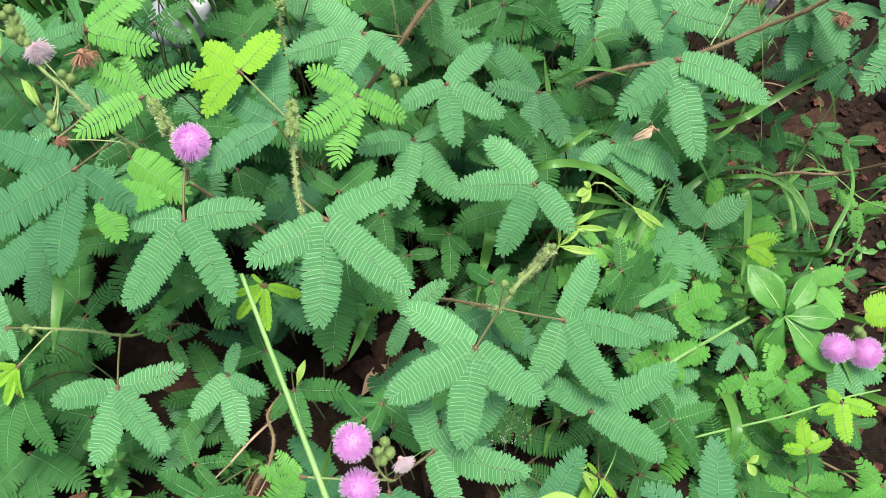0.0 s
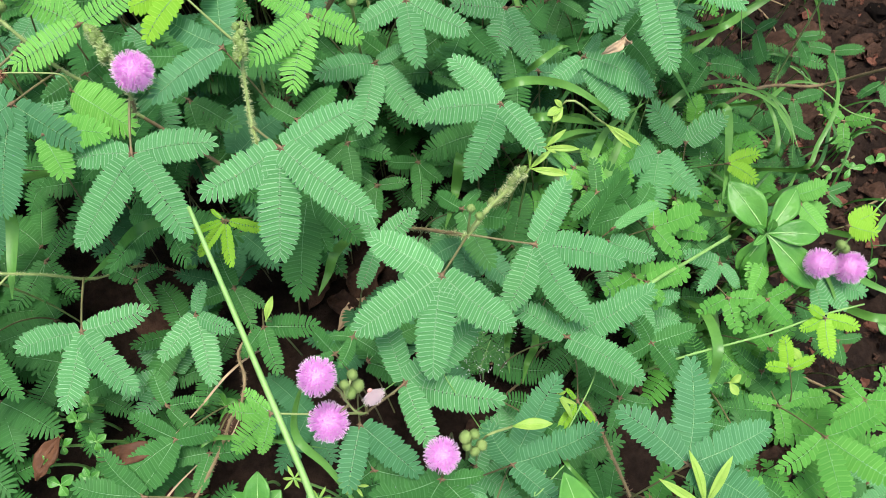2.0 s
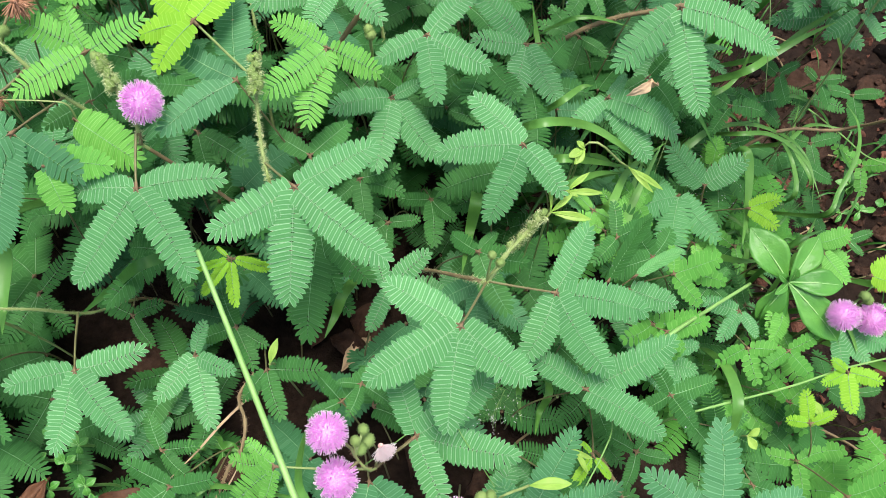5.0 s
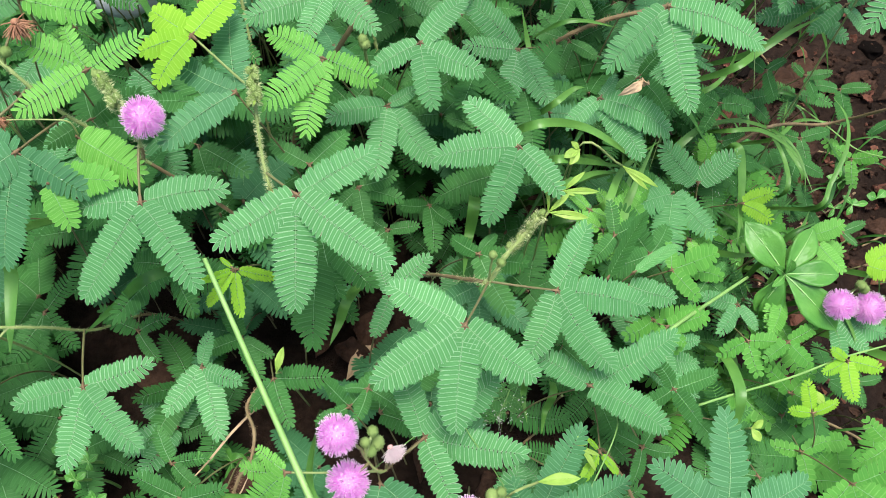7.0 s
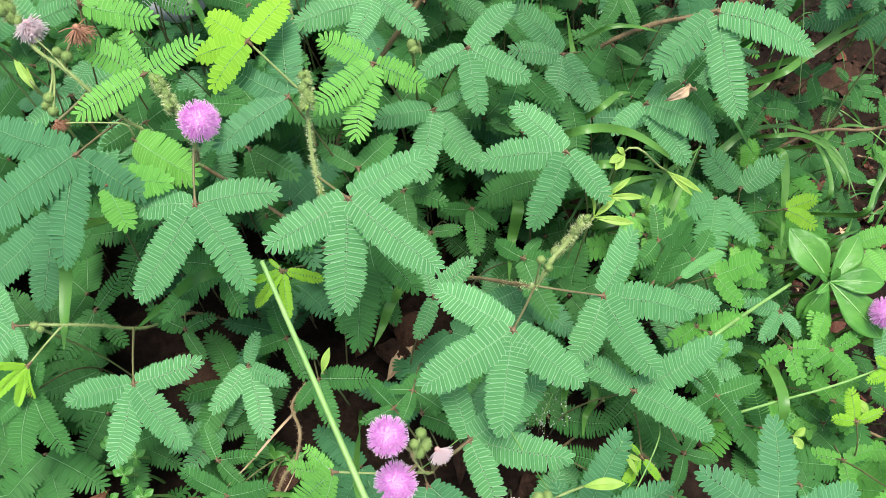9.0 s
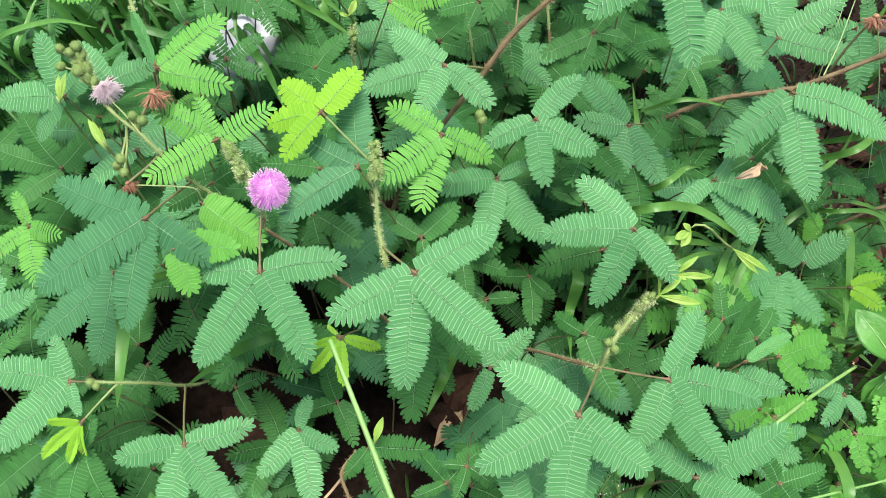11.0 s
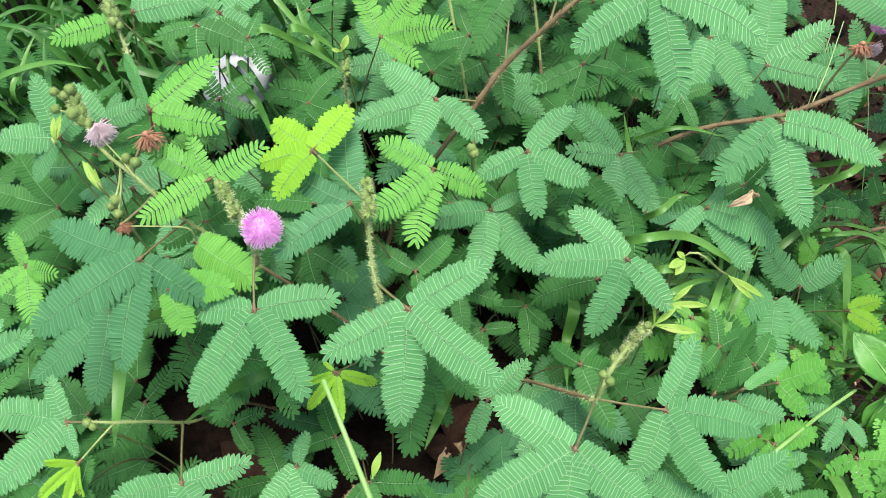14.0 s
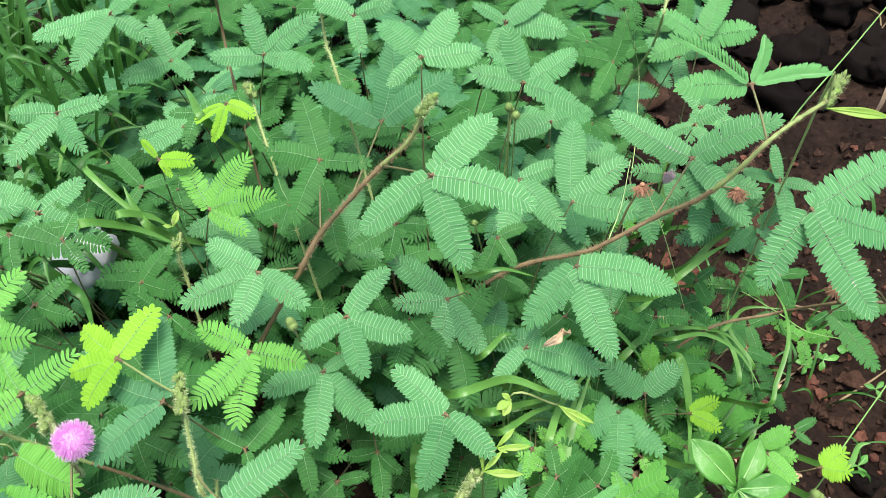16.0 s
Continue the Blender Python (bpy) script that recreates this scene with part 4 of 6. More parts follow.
on_branch(branch_s2, "B", (0.0123, 0.3153, 0.4139), (0.0288, 0.3908, 0.3908), [(-36, 19, 16), (13, 33, 32), (42, 9, 18)])
on_branch(branch_s2, "D", (-0.0070, 0.3146, 0.3911), (-0.0033, 0.3472, 0.4098), [(-8, 41, 9), (-27, 11, 0), (25, -6, -1), (-17, -25, -17)])
mimosa_leaf("M", (-0.0388, 0.4618, 0.3929), [(-31, 0, 4), (-5, 22, 21), (36, 8, 17), (29, -19, 0)])
mimosa_leaf("M", (0.0534, 0.3589, 0.4560), [(-17, 28, 2), (19, 28, 3), (29, 11, -9), (-16, -8, -8)])
mimosa_leaf("M", (0.0212, 0.4351, 0.4310), [(-21, 17, 0), (21, -1, 5), (2, -21, -9)])
mimosa_leaf("M", (-0.1527, 0.4196, 0.4024), [(-25, -27, -8), (15, -24, -10), (-29, 7, -3), (27, 6, 0)])
mimosa_leaf("M", (-0.1265, 0.4868, 0.4180), [(-54, 6, -12), (-22, -30, -15), (19, -11, -15), (21, 9, 8)])
mimosa_leaf("M", (-0.1423, 0.3348, 0.4107), [(23, -7, -11), (16, 22, -2), (-11, -18, -4), (-25, 20, 3)])
mimosa_leaf("M", (-0.1039, 0.4900, 0.3764), [(-9, 25, 18), (16, 7, 8), (-31, -12, -1), (14, -17, -3)])
mimosa_leaf("M", (0.1105, 0.4015, 0.3963), [(-29, 1, 12), (-6, 22, 23), (35, 24, -1), (32, -10, -17)])
mimosa_leaf("M", (0.1055, 0.4308, 0.4167), [(36, 4, -14), (-11, -16, -9), (24, 13, 3), (-17, 5, 10)])
mimosa_leaf("M", (0.1000, 0.3534, 0.3698), [(19, -26, -16), (26, 7, 0), (-14, -28, -15)])
mimosa_leaf("M", (0.1250, 0.3329, 0.3684), [(11, 46, 15), (30, 13, 14), (34, -13, 0)])
on_branch(branch_s1, "M", (0.1575, 0.2991, 0.3881), (0.1856, 0.3311, 0.3927), [(-33, 35, 6), (45, 5, 15), (2, -17, -19), (21, -29, -19)])
on_branch(branch_s1, "P", (0.1947, 0.2872, 0.4441), (0.1927, 0.3096, 0.4575), [(-27, 13, -8), (-26, 34, 4, .31), (15, 28, 1, .25), (40, 9, -9, .28)])
on_branch(branch_s11, "M", (0.2857, 0.2993, 0.2827), (0.2040, 0.2563, 0.4340), [(-19, -17, -27), (50, 24, -1), (42, -6, -20), (25, -33, -37)])
mimosa_leaf("P", (0.2192, 0.4221, 0.3951), [(39, 11, -7), (-19, 19, 8), (20, 21, 13), (-27, 4, -14)])
mimosa_leaf("D", (0.2083, 0.5389, 0.2885), [(-34, 1, 13), (15, 25, 27), (-22, -31, -7)])
mimosa_leaf("M", (0.1641, 0.2721, 0.2528), [(-23, 15, 21, .58), (22, 10, 13, .66)])
mimosa_leaf("L", (0.1727, 0.2886, 0.2490), [(1, 11, 14, .6)])
mimosa_leaf("G", (0.1727, 0.2867, 0.2334), [(1, 19, 17)])
on_branch(branch_s6, "M", (-0.1955, 0.1646, 0.3268), (-0.2067, 0.1650, 0.3253), [(-41, 4, -1), (-37, -25, -19), (-8, 17, 9), (4, -12, -8)])
mimosa_leaf("M", (-0.2608, 0.1930, 0.3256), [(27, 13, 5), (10, 21, 6)])
mimosa_leaf("G", (-0.2525, 0.2493, 0.3248), [(-18, -15, -4), (9, -28, -8), (22, -9, 6), (-6, 13, 10)])
mimosa_leaf("D", (-0.2507, 0.2920, 0.3183), [(-32, 3, 14), (-23, -23, -3), (-17, 19, 23), (24, 12, 20)])
mimosa_leaf("M", (-0.2172, 0.2826, 0.3837), [(-37, 3, -6), (-10, 22, 18), (21, 12, 15), (-19, -7, -21)])
mimosa_leaf("M", (-0.1902, 0.2813, 0.3955), [(7, 9, 7), (23, 1, 9), (-16, 15, 7)])
mimosa_leaf("D", (-0.2040, 0.1407, 0.3035), [(15, -23, -17), (-7, -27, -20), (-15, -10, -7), (5, 13, 9)])
mimosa_leaf("D", (-0.1198, 0.1006, 0.2652), [(-21, 10, 7), (-30, -20, -12), (-19, -22, -13), (22, 3, 5)])
on_branch(branch_s9, "G", (-0.0216, 0.0925, 0.3278), (-0.0608, 0.0956, 0.3216), [(-21, 6, -12, .40), (-13, 12, -5, .36), (-20, -10, -23, .42), (-7, -12, -16, .36)])
on_branch(branch_s6, "Y", (-0.1854, 0.1651, 0.3240), (-0.2014, 0.1499, 0.3154), [(-18, -13, -10, .3), (-15, 0, 0, .3), (-6, -14, -11, .32), (2, -11, -9, .3)])
mimosa_leaf("G", (-0.1460, 0.2718, 0.3956), [(-13, 9, 8), (-12, -8, -3), (5, -4, -2)])
mimosa_leaf("B", (0.1059, 0.0643, 0.3373), [(6, 40, 8), (-23, 23, -2), (37, 15, -7), (37, -16, -27)])
mimosa_leaf("H", (0.2182, 0.1004, 0.2182), [(-25, -15, -9), (10, -35, -20), (38, -23, -13), (30, 11, 6)])
mimosa_leaf("B", (0.0417, 0.0771, 0.2892), [(24, 37, 11), (42, 15, 1), (20, -16, -11), (-11, 14, 20)])
mimosa_leaf("D", (0.1208, 0.1418, 0.2625), [(-21, -10, 3), (-11, 12, 12), (25, 9, -5), (14, -12, -16)])
mimosa_leaf("H", (0.1442, 0.2127, 0.2550), [(-13, -2, 5), (18, 17, -2), (-4, -13, -2), (21, -2, -7)])
mimosa_leaf("D", (0.1176, 0.2101, 0.2801), [(-16, 21, 16), (-29, -11, 5), (13, 19, -4)])
mimosa_leaf("D", (0.1916, 0.2143, 0.2097), [(-30, 5, 10), (-23, -19, -1), (-6, 18, 9)])
mimosa_leaf("H", (0.1141, 0.1755, 0.2738), [(33, 6, -12), (-10, 8, 8), (-17, -9, 2), (13, -13, -12)])
mimosa_leaf("G", (0.1957, 0.2037, 0.2445), [(-6, -22, -7, .55)])
mimosa_leaf("Y", (0.1857, 0.2552, 0.2546), [(18, 4, 3, .55), (15, -11, -3, .55)])
mimosa_leaf("L", (0.2230, 0.2297, 0.2481), [(15, -7, 0, .7)])
mimosa_leaf("H", (0.2006, 0.1920, 0.2253), [(-20, -7, -1), (-14, -25, -10), (11, -27, -14), (7, -15, -7)])
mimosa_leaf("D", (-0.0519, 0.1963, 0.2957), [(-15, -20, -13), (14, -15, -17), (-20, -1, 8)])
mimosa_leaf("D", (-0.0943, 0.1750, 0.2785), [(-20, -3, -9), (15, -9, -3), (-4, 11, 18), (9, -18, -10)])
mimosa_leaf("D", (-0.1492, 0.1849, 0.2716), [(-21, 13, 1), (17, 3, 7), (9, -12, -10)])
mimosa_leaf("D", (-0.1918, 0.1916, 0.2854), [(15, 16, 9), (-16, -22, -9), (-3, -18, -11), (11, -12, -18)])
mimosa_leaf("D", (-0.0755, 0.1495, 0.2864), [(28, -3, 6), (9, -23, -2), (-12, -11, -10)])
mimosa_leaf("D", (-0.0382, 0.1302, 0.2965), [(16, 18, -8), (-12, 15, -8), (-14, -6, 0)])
mimosa_leaf("M", (-0.0185, 0.1833, 0.3016), [(-9, -15, -13), (20, 18, 3), (-6, 16, 8)])
mimosa_leaf("D", (0.0242, 0.1927, 0.3202), [(14, -25, -14), (-11, 14, -8), (9, 10, -1), (24, 2, -15)])
mimosa_leaf("D", (0.0101, 0.0679, 0.3098), [(-30, -5, -7), (13, -12, -17), (-9, -13, -14), (17, 3, -8)])
mimosa_leaf("B", (-0.0223, 0.0871, 0.3303), [(23, -18, -16, .44), (-6, -24, -12)])
mimosa_leaf("M", (0.0330, 0.0613, 0.2743), [(-21, -6, 0), (12, -12, -10), (-7, 5, 6)])
mimosa_leaf("D", (-0.0187, 0.0732, 0.3080), [(-11, -7, -7), (13, -11, -10), (24, -4, -1), (-5, 10, 6)])
mimosa_leaf("D", (-0.0291, 0.1360, 0.3028), [(12, -7, -6), (-10, -1, 4), (-5, -15, 3)])
mimosa_leaf("D", (0.0589, 0.1019, 0.2648), [(16, -10, -8), (-11, 2, 5), (10, 11, 0)])
mimosa_leaf("H", (0.1553, 0.0640, 0.2374), [(19, 11, -7), (28, -7, -21), (-8, 8, 17), (-19, -7, 4)])
mimosa_leaf("H", (0.2037, 0.1540, 0.2098), [(-13, 12, 9), (14, 11, 6), (9, -15, -10), (23, -7, -5)])
mimosa_leaf("H", (0.2537, 0.1239, 0.2036), [(-11, 13, 5), (20, -1, -1), (6, -15, -9), (-18, -8, -3)])
mimosa_leaf("H", (0.2827, 0.1373, 0.2073), [(-20, -1, -1), (12, -15, -8), (-6, 9, 4)])
mimosa_leaf("H", (0.2657, 0.0636, 0.1466), [(-21, 13, 11), (23, 7, 7), (5, -13, -6)])
mimosa_leaf("D", (0.2423, 0.0656, 0.1461), [(-16, -11, -3), (15, -7, -7), (-11, 9, 10)])
mimosa_leaf("D", (0.1619, 0.1414, 0.2061), [(17, 5, 2), (-7, 18, 18), (23, -9, -9)])
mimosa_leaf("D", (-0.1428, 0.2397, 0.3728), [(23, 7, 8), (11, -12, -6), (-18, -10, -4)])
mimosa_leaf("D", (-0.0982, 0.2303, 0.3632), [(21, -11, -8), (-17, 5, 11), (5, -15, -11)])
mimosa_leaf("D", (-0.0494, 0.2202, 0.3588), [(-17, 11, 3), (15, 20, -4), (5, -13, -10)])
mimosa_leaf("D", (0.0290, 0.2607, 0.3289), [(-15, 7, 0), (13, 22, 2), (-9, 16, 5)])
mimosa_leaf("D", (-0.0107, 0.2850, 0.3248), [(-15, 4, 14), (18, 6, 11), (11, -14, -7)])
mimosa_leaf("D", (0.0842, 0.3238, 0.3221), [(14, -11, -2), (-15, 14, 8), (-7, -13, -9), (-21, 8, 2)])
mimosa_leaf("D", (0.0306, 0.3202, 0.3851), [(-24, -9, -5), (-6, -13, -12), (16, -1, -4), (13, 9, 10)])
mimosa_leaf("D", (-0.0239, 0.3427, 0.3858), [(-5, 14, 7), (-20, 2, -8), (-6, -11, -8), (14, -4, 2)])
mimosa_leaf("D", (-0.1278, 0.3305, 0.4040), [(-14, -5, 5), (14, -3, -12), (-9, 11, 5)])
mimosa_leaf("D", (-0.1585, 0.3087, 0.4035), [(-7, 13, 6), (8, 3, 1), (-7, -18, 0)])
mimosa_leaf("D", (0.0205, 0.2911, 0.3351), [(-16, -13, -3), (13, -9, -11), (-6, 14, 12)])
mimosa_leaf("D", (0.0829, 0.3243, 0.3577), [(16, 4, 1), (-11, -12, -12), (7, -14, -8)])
mimosa_leaf("M", (0.1598, 0.3310, 0.3764), [(16, -7, -19), (-13, 3, -10), (4, -20, -24)])
mimosa_leaf("D", (-0.0795, 0.4271, 0.3833), [(-17, 4, -1), (20, 10, 1), (13, -13, -4), (-7, -21, -7)])
mimosa_leaf("D", (-0.1126, 0.3850, 0.3705), [(-15, 17, 9), (19, 5, 0), (-10, -15, -6)])
mimosa_leaf("D", (-0.0484, 0.4102, 0.3843), [(20, 2, 4), (-7, 26, 4), (13, -22, -3)])
mimosa_leaf("D", (-0.0912, 0.2989, 0.3602), [(-14, 8, 12), (15, -14, -3), (-6, -17, 1)])
mimosa_leaf("D", (-0.1333, 0.2792, 0.4093), [(-12, 15, 8), (13, 13, 1), (16, -5, -5), (-8, -15, -3)])
mimosa_leaf("D", (-0.1073, 0.3210, 0.3634), [(-19, -4, 9), (16, 15, 7), (22, -11, 1), (-1, -21, -1)])
mimosa_leaf("M", (0.2025, 0.3702, 0.3776), [(16, -1, 11), (-16, -1, -5), (6, -15, -8)])
mimosa_leaf("D", (0.2531, 0.3164, 0.2083), [(-11, 17, 6), (19, -7, -8), (-13, -22, -12)])
mimosa_leaf("D", (0.1122, 0.2820, 0.3367), [(-17, -9, -4), (18, -8, -21), (9, 5, 12)])
mimosa_leaf("D", (0.2052, 0.3242, 0.2904), [(12, 5, 3), (-15, 1, 11), (10, -6, -18)])
mimosa_leaf("D", (0.2500, 0.3496, 0.2558), [(-11, 2, 9), (16, 0, 2), (11, -7, -16)])
mimosa_leaf("D", (0.2015, 0.3240, 0.2650), [(-17, 1, 11), (18, -6, -15), (23, 7, -4)])
mimosa_leaf("D", (0.1892, 0.3097, 0.2426), [(-14, 8, 14), (14, 2, 4), (11, -13, -8)])
mimosa_leaf("D", (0.1470, 0.2982, 0.3078), [(-8, -10, -14), (18, -2, -18), (5, 5, 9)])
mimosa_leaf("D", (0.2545, 0.1650, 0.1904), [(-10, 7, 4), (14, 2, 1), (2, -13, -6)])
mimosa_leaf("H", (0.2732, 0.1059, 0.1909), [(-14, -5, -3), (17, 2, 1), (4, -14, -11), (-6, 12, 8)])
mimosa_leaf("H", (0.1331, 0.0522, 0.2364), [(-13, 9, 16), (15, 7, 2), (7, -9, -14)])
mimosa_leaf("H", (0.1135, 0.2468, 0.2781), [(-12, 6, 12), (15, 13, -7), (9, -10, -10)])
mimosa_leaf("G", (0.0847, 0.2268, 0.3005), [(-11, 7, 7), (11, -3, -6), (-5, -13, -3)])
mimosa_leaf("L", (0.1349, 0.2381, 0.2605), [(6, -6, -4), (-3, -9, 0)])
mimosa_leaf("H", (0.1462, 0.2647, 0.2370), [(22, 12, -5), (15, -9, -7), (-14, -17, 1)])
mimosa_leaf("D", (0.0940, 0.2085, 0.3044), [(-1, 16, 6), (17, 11, -7), (-14, -15, 2)])
mimosa_leaf("D", (0.1414, 0.2672, 0.2557), [(-23, 3, 13), (-15, -21, -1), (9, -7, -6)])
mimosa_leaf("H", (0.1275, 0.2011, 0.2783), [(29, 13, -7), (14, -12, -10), (0, 14, 3)])
mimosa_leaf("D", (0.0845, 0.1805, 0.3126), [(23, 32, 4, .31)])
mimosa_leaf("M", (0.0957, 0.1806, 0.3040), [(26, -2, -14)])
mimosa_leaf("P", (0.0964, 0.1813, 0.3157), [(25, 16, -7, .31)])
mimosa_leaf("D", (0.1575, 0.2103, 0.2458), [(13, -9, -7), (-12, -14, 0), (12, 10, 0)])
mimosa_leaf("M", (0.1744, 0.1975, 0.2391), [(-22, 3, 8), (-14, -16, -2), (8, -13, -5)])
mimosa_leaf("H", (0.1188, 0.1693, 0.2785), [(22, 8, -6), (9, -7, -7), (-10, -10, 0)])
mimosa_leaf("L", (0.2167, 0.2282, 0.2603), [(18, 5, 3, .6)])
mimosa_leaf("L", (0.2183, 0.2226, 0.2608), [(11, -16, -4, .55)])
mimosa_leaf("Y", (0.2528, 0.2174, 0.2414), [(17, 6, 3, .75), (17, -4, -3, .75)])
mimosa_leaf("D", (0.2497, 0.2437, 0.2355), [(14, 4, 2), (7, -8, -2)])
on_branch(branch_s11, "D", (0.2875, 0.2969, 0.2859), (0.2937, 0.3098, 0.2562), [(19, -37, -15), (32, -7, 7), (-11, -2, -11)])
mimosa_leaf("M", (0.2308, 0.1890, 0.2312), [(31, -7, -8), (4, -21, -15), (18, -15, -11)])
mimosa_leaf("D", (0.2545, 0.3530, 0.2334), [(-26, 0, 11), (-12, -13, -9), (24, -5, -6)])
mimosa_leaf("D", (0.1752, 0.3056, 0.2852), [(-19, 2, 13), (-8, -8, -15), (22, 1, -8)])
mimosa_leaf("H", (0.1747, 0.1759, 0.2383), [(-18, -9, 0), (5, -17, -9), (18, -1, -2)])
mimosa_leaf("D", (-0.1235, 0.3100, 0.4159), [(16, 1, -11), (-12, 6, 6), (8, -11, -11), (4, 14, 2)])
mimosa_leaf("M", (0.2186, 0.3302, 0.3301), [(-30, -1, -2), (20, -12, -11), (-3, 18, 13), (17, 7, 16)])
mimosa_leaf("M", (0.2032, 0.3842, 0.3218), [(-27, -1, 11), (13, -14, 2), (-11, -27, -5), (-7, 12, 19)])
mimosa_leaf("M", (0.2337, 0.3238, 0.3744), [(-11, 16, -6), (14, -8, 1), (-2, -20, -9), (0, 15, 10)])
mimosa_leaf("M", (0.2177, 0.3982, 0.3632), [(-7, 23, 4), (16, 4, 11), (-10, -16, -11), (14, -21, -1)])
mimosa_leaf("M", (0.2167, 0.4420, 0.3671), [(-12, 22, -1), (21, -1, 2), (-1, -20, -10)])
mimosa_leaf("D", (0.2070, 0.1494, 0.1839), [(-17, 12, 10), (21, 2, 0), (-6, -18, -8), (15, 17, 10)])
mimosa_leaf("H", (0.2092, 0.1254, 0.1902), [(-19, 5, -1), (17, 5, 2), (1, -19, -7)])
mimosa_leaf("D", (0.1725, 0.1082, 0.2118), [(-15, 4, 1), (20, -6, -7), (2, -19, 0)])
mimosa_leaf("M", (0.1203, 0.1647, 0.2643), [(-15, 7, 9), (20, 5, -6), (2, -16, -9)])
mimosa_leaf("G", (0.0978, 0.2286, 0.2956), [(-7, 8, 7, .5), (17, 15, -5, .5), (3, -14, -6, .5)])
mimosa_leaf("M", (0.0870, 0.2280, 0.2980), [(-15, 4, 6), (-11, -15, -2), (15, -9, -10)])
mimosa_leaf("Y", (-0.0858, 0.1844, 0.3322), [(17, -4, -2, 0.42), (2, -18, -10, 0.36), (-12, -13, -8, 0.3), (-14, -4, -2, 0.3), (-5, 4, 2, 0.45)])
mimosa_leaf("M", (0.1966, 0.3360, 0.3727), [(-8, -27, -21), (19, -26, -14), (25, -19, 0)])
mimosa_leaf("D", (-0.1359, 0.0762, 0.2540), [(-34, 6, 3), (-20, 20, 10)])
mimosa_leaf("D", (-0.1260, 0.1176, 0.2653), [(17, 1, 2), (13, -11, -7), (-6, 15, 8)])
mimosa_leaf("D", (-0.1063, 0.0967, 0.2516), [(-21, -3, -3), (-8, -17, -10), (23, 1, 11)])
mimosa_leaf("L", (0.1977, 0.1981, 0.2441), [(-9, -18, -5, .6)])
mimosa_leaf("H", (0.1965, 0.1736, 0.2388), [(16, 7, 4), (12, -12, -7), (-14, -8, -3)])
mimosa_leaf("G", (0.1511, 0.2342, 0.2520), [(-9, 10, 4, .5), (15, 4, -3, .5), (5, -13, -4, .5)])
mimosa_leaf("M", (0.2059, 0.3453, 0.3523), [(-20, -4, -6), (-10, -22, -17), (14, -22, -12), (15, 4, 12)])
mimosa_leaf("M", (0.2273, 0.3188, 0.3444), [(-13, -2, -16), (11, -10, -10), (16, 0, 12)])
mimosa_leaf("H", (0.3052, 0.3309, 0.1866), [(-15, 16, 2), (17, -3, 8), (-1, -19, -8)])
mimosa_leaf("G", (-0.1818, 0.3179, 0.4226), [(-30, -9, -3, .42)])
mimosa_leaf("M", (-0.1778, 0.3239, 0.4215), [(32, 9, -1), (7, 15, 1)])
mimosa_leaf("D", (-0.1449, 0.3113, 0.4233), [(-18, -4, -2), (2, -16, -9), (28, -4, -13)])
mimosa_leaf("D", (-0.0342, 0.2612, 0.3426), [(-13, 2, 12), (-6, -15, -2), (17, -1, -8)])
mimosa_leaf("H", (0.1870, 0.2479, 0.2229), [(-14, 10, 4), (16, 7, 2), (2, -14, -4)])
mimosa_leaf("G", (0.0907, 0.2175, 0.2952), [(-13, 7, 6, .5), (18, 11, -7, .5), (2, -14, -5, .5)])
mimosa_leaf("H", (0.1730, 0.2697, 0.2221), [(-20, 1, 5), (15, 7, 3), (2, -15, -3)])
mimosa_leaf("D", (0.2638, 0.3383, 0.2041), [(-22, 4, 8), (22, 6, -1), (2, -20, -7)])
mimosa_leaf("D", (0.2889, 0.3616, 0.2267), [(-20, 3, 2), (16, -5, 6), (7, -17, -18)])


mimosa_leaf("D", (-0.0322, 0.2374, 0.3153), [(21, -6, -4), (-14, -10, -6), (3, -20, -12), (19, 5, 3)])
mimosa_leaf("D", (-0.0198, 0.2307, 0.2841), [(-13, 8, 5), (16, 1, 1), (-2, -18, -10), (-15, -10, -6)])
mimosa_leaf("Y", (0.0795, 0.1134, 0.2596), [(-10, -12, -7, 0.42), (-5, 5, 3, 0.42), (7, -9, -5, 0.42)])
mimosa_leaf("D", (0.1041, 0.1183, 0.2456), [(-14, 7, 4), (16, -3, -2), (-6, -15, -8), (7, 12, 7)])


# ---- flowers and buds ----
flower((-0.1055, 0.2114, 0.4056), (-0.1112, 0.2109, 0.4018), 0.0088, 1)
flower((-0.0350, 0.0968, 0.3642), (-0.0272, 0.0937, 0.3543), 0.0081, 2)
flower((-0.0340, 0.0866, 0.3376), (-0.0255, 0.0931, 0.3396), 0.0089, 3)
flower((0.0108, 0.0730, 0.3314), (0.0108, 0.0930, 0.1960), 0.0079, 4)
flower((0.2223, 0.1867, 0.2558), (0.2223, 0.2067, 0.1192), 0.0092, 5)
flower((0.2457, 0.1899, 0.2422), (0.2457, 0.2099, 0.0983), 0.0100, 6)
faded_flower((-0.1811, 0.2607, 0.4132), (-0.1840, 0.2596, 0.4073), 0.0069, 1)
faded_flower((-0.0180, 0.1000, 0.3340), (-0.0203, 0.0944, 0.3245), 0.0050, 2)
flower((0.1837, 0.3512, 0.3769), (0.1837, 0.3712, 0.1268), 0.0055, 7)
faded_flower((0.1790, 0.3440, 0.3690), (0.1812, 0.3670, 0.1297), 0.0046, 3)
faded_flower((0.2619, 0.2787, 0.3380), (0.2985, 0.2826, 0.3049), 0.0044, 4)
faded_flower((-0.1528, 0.2459, 0.4238), (-0.1596, 0.2343, 0.4125), 0.0054, 5, True)
faded_flower((0.1520, 0.3086, 0.4030), (0.1425, 0.3061, 0.3714), 0.0048, 6, True)
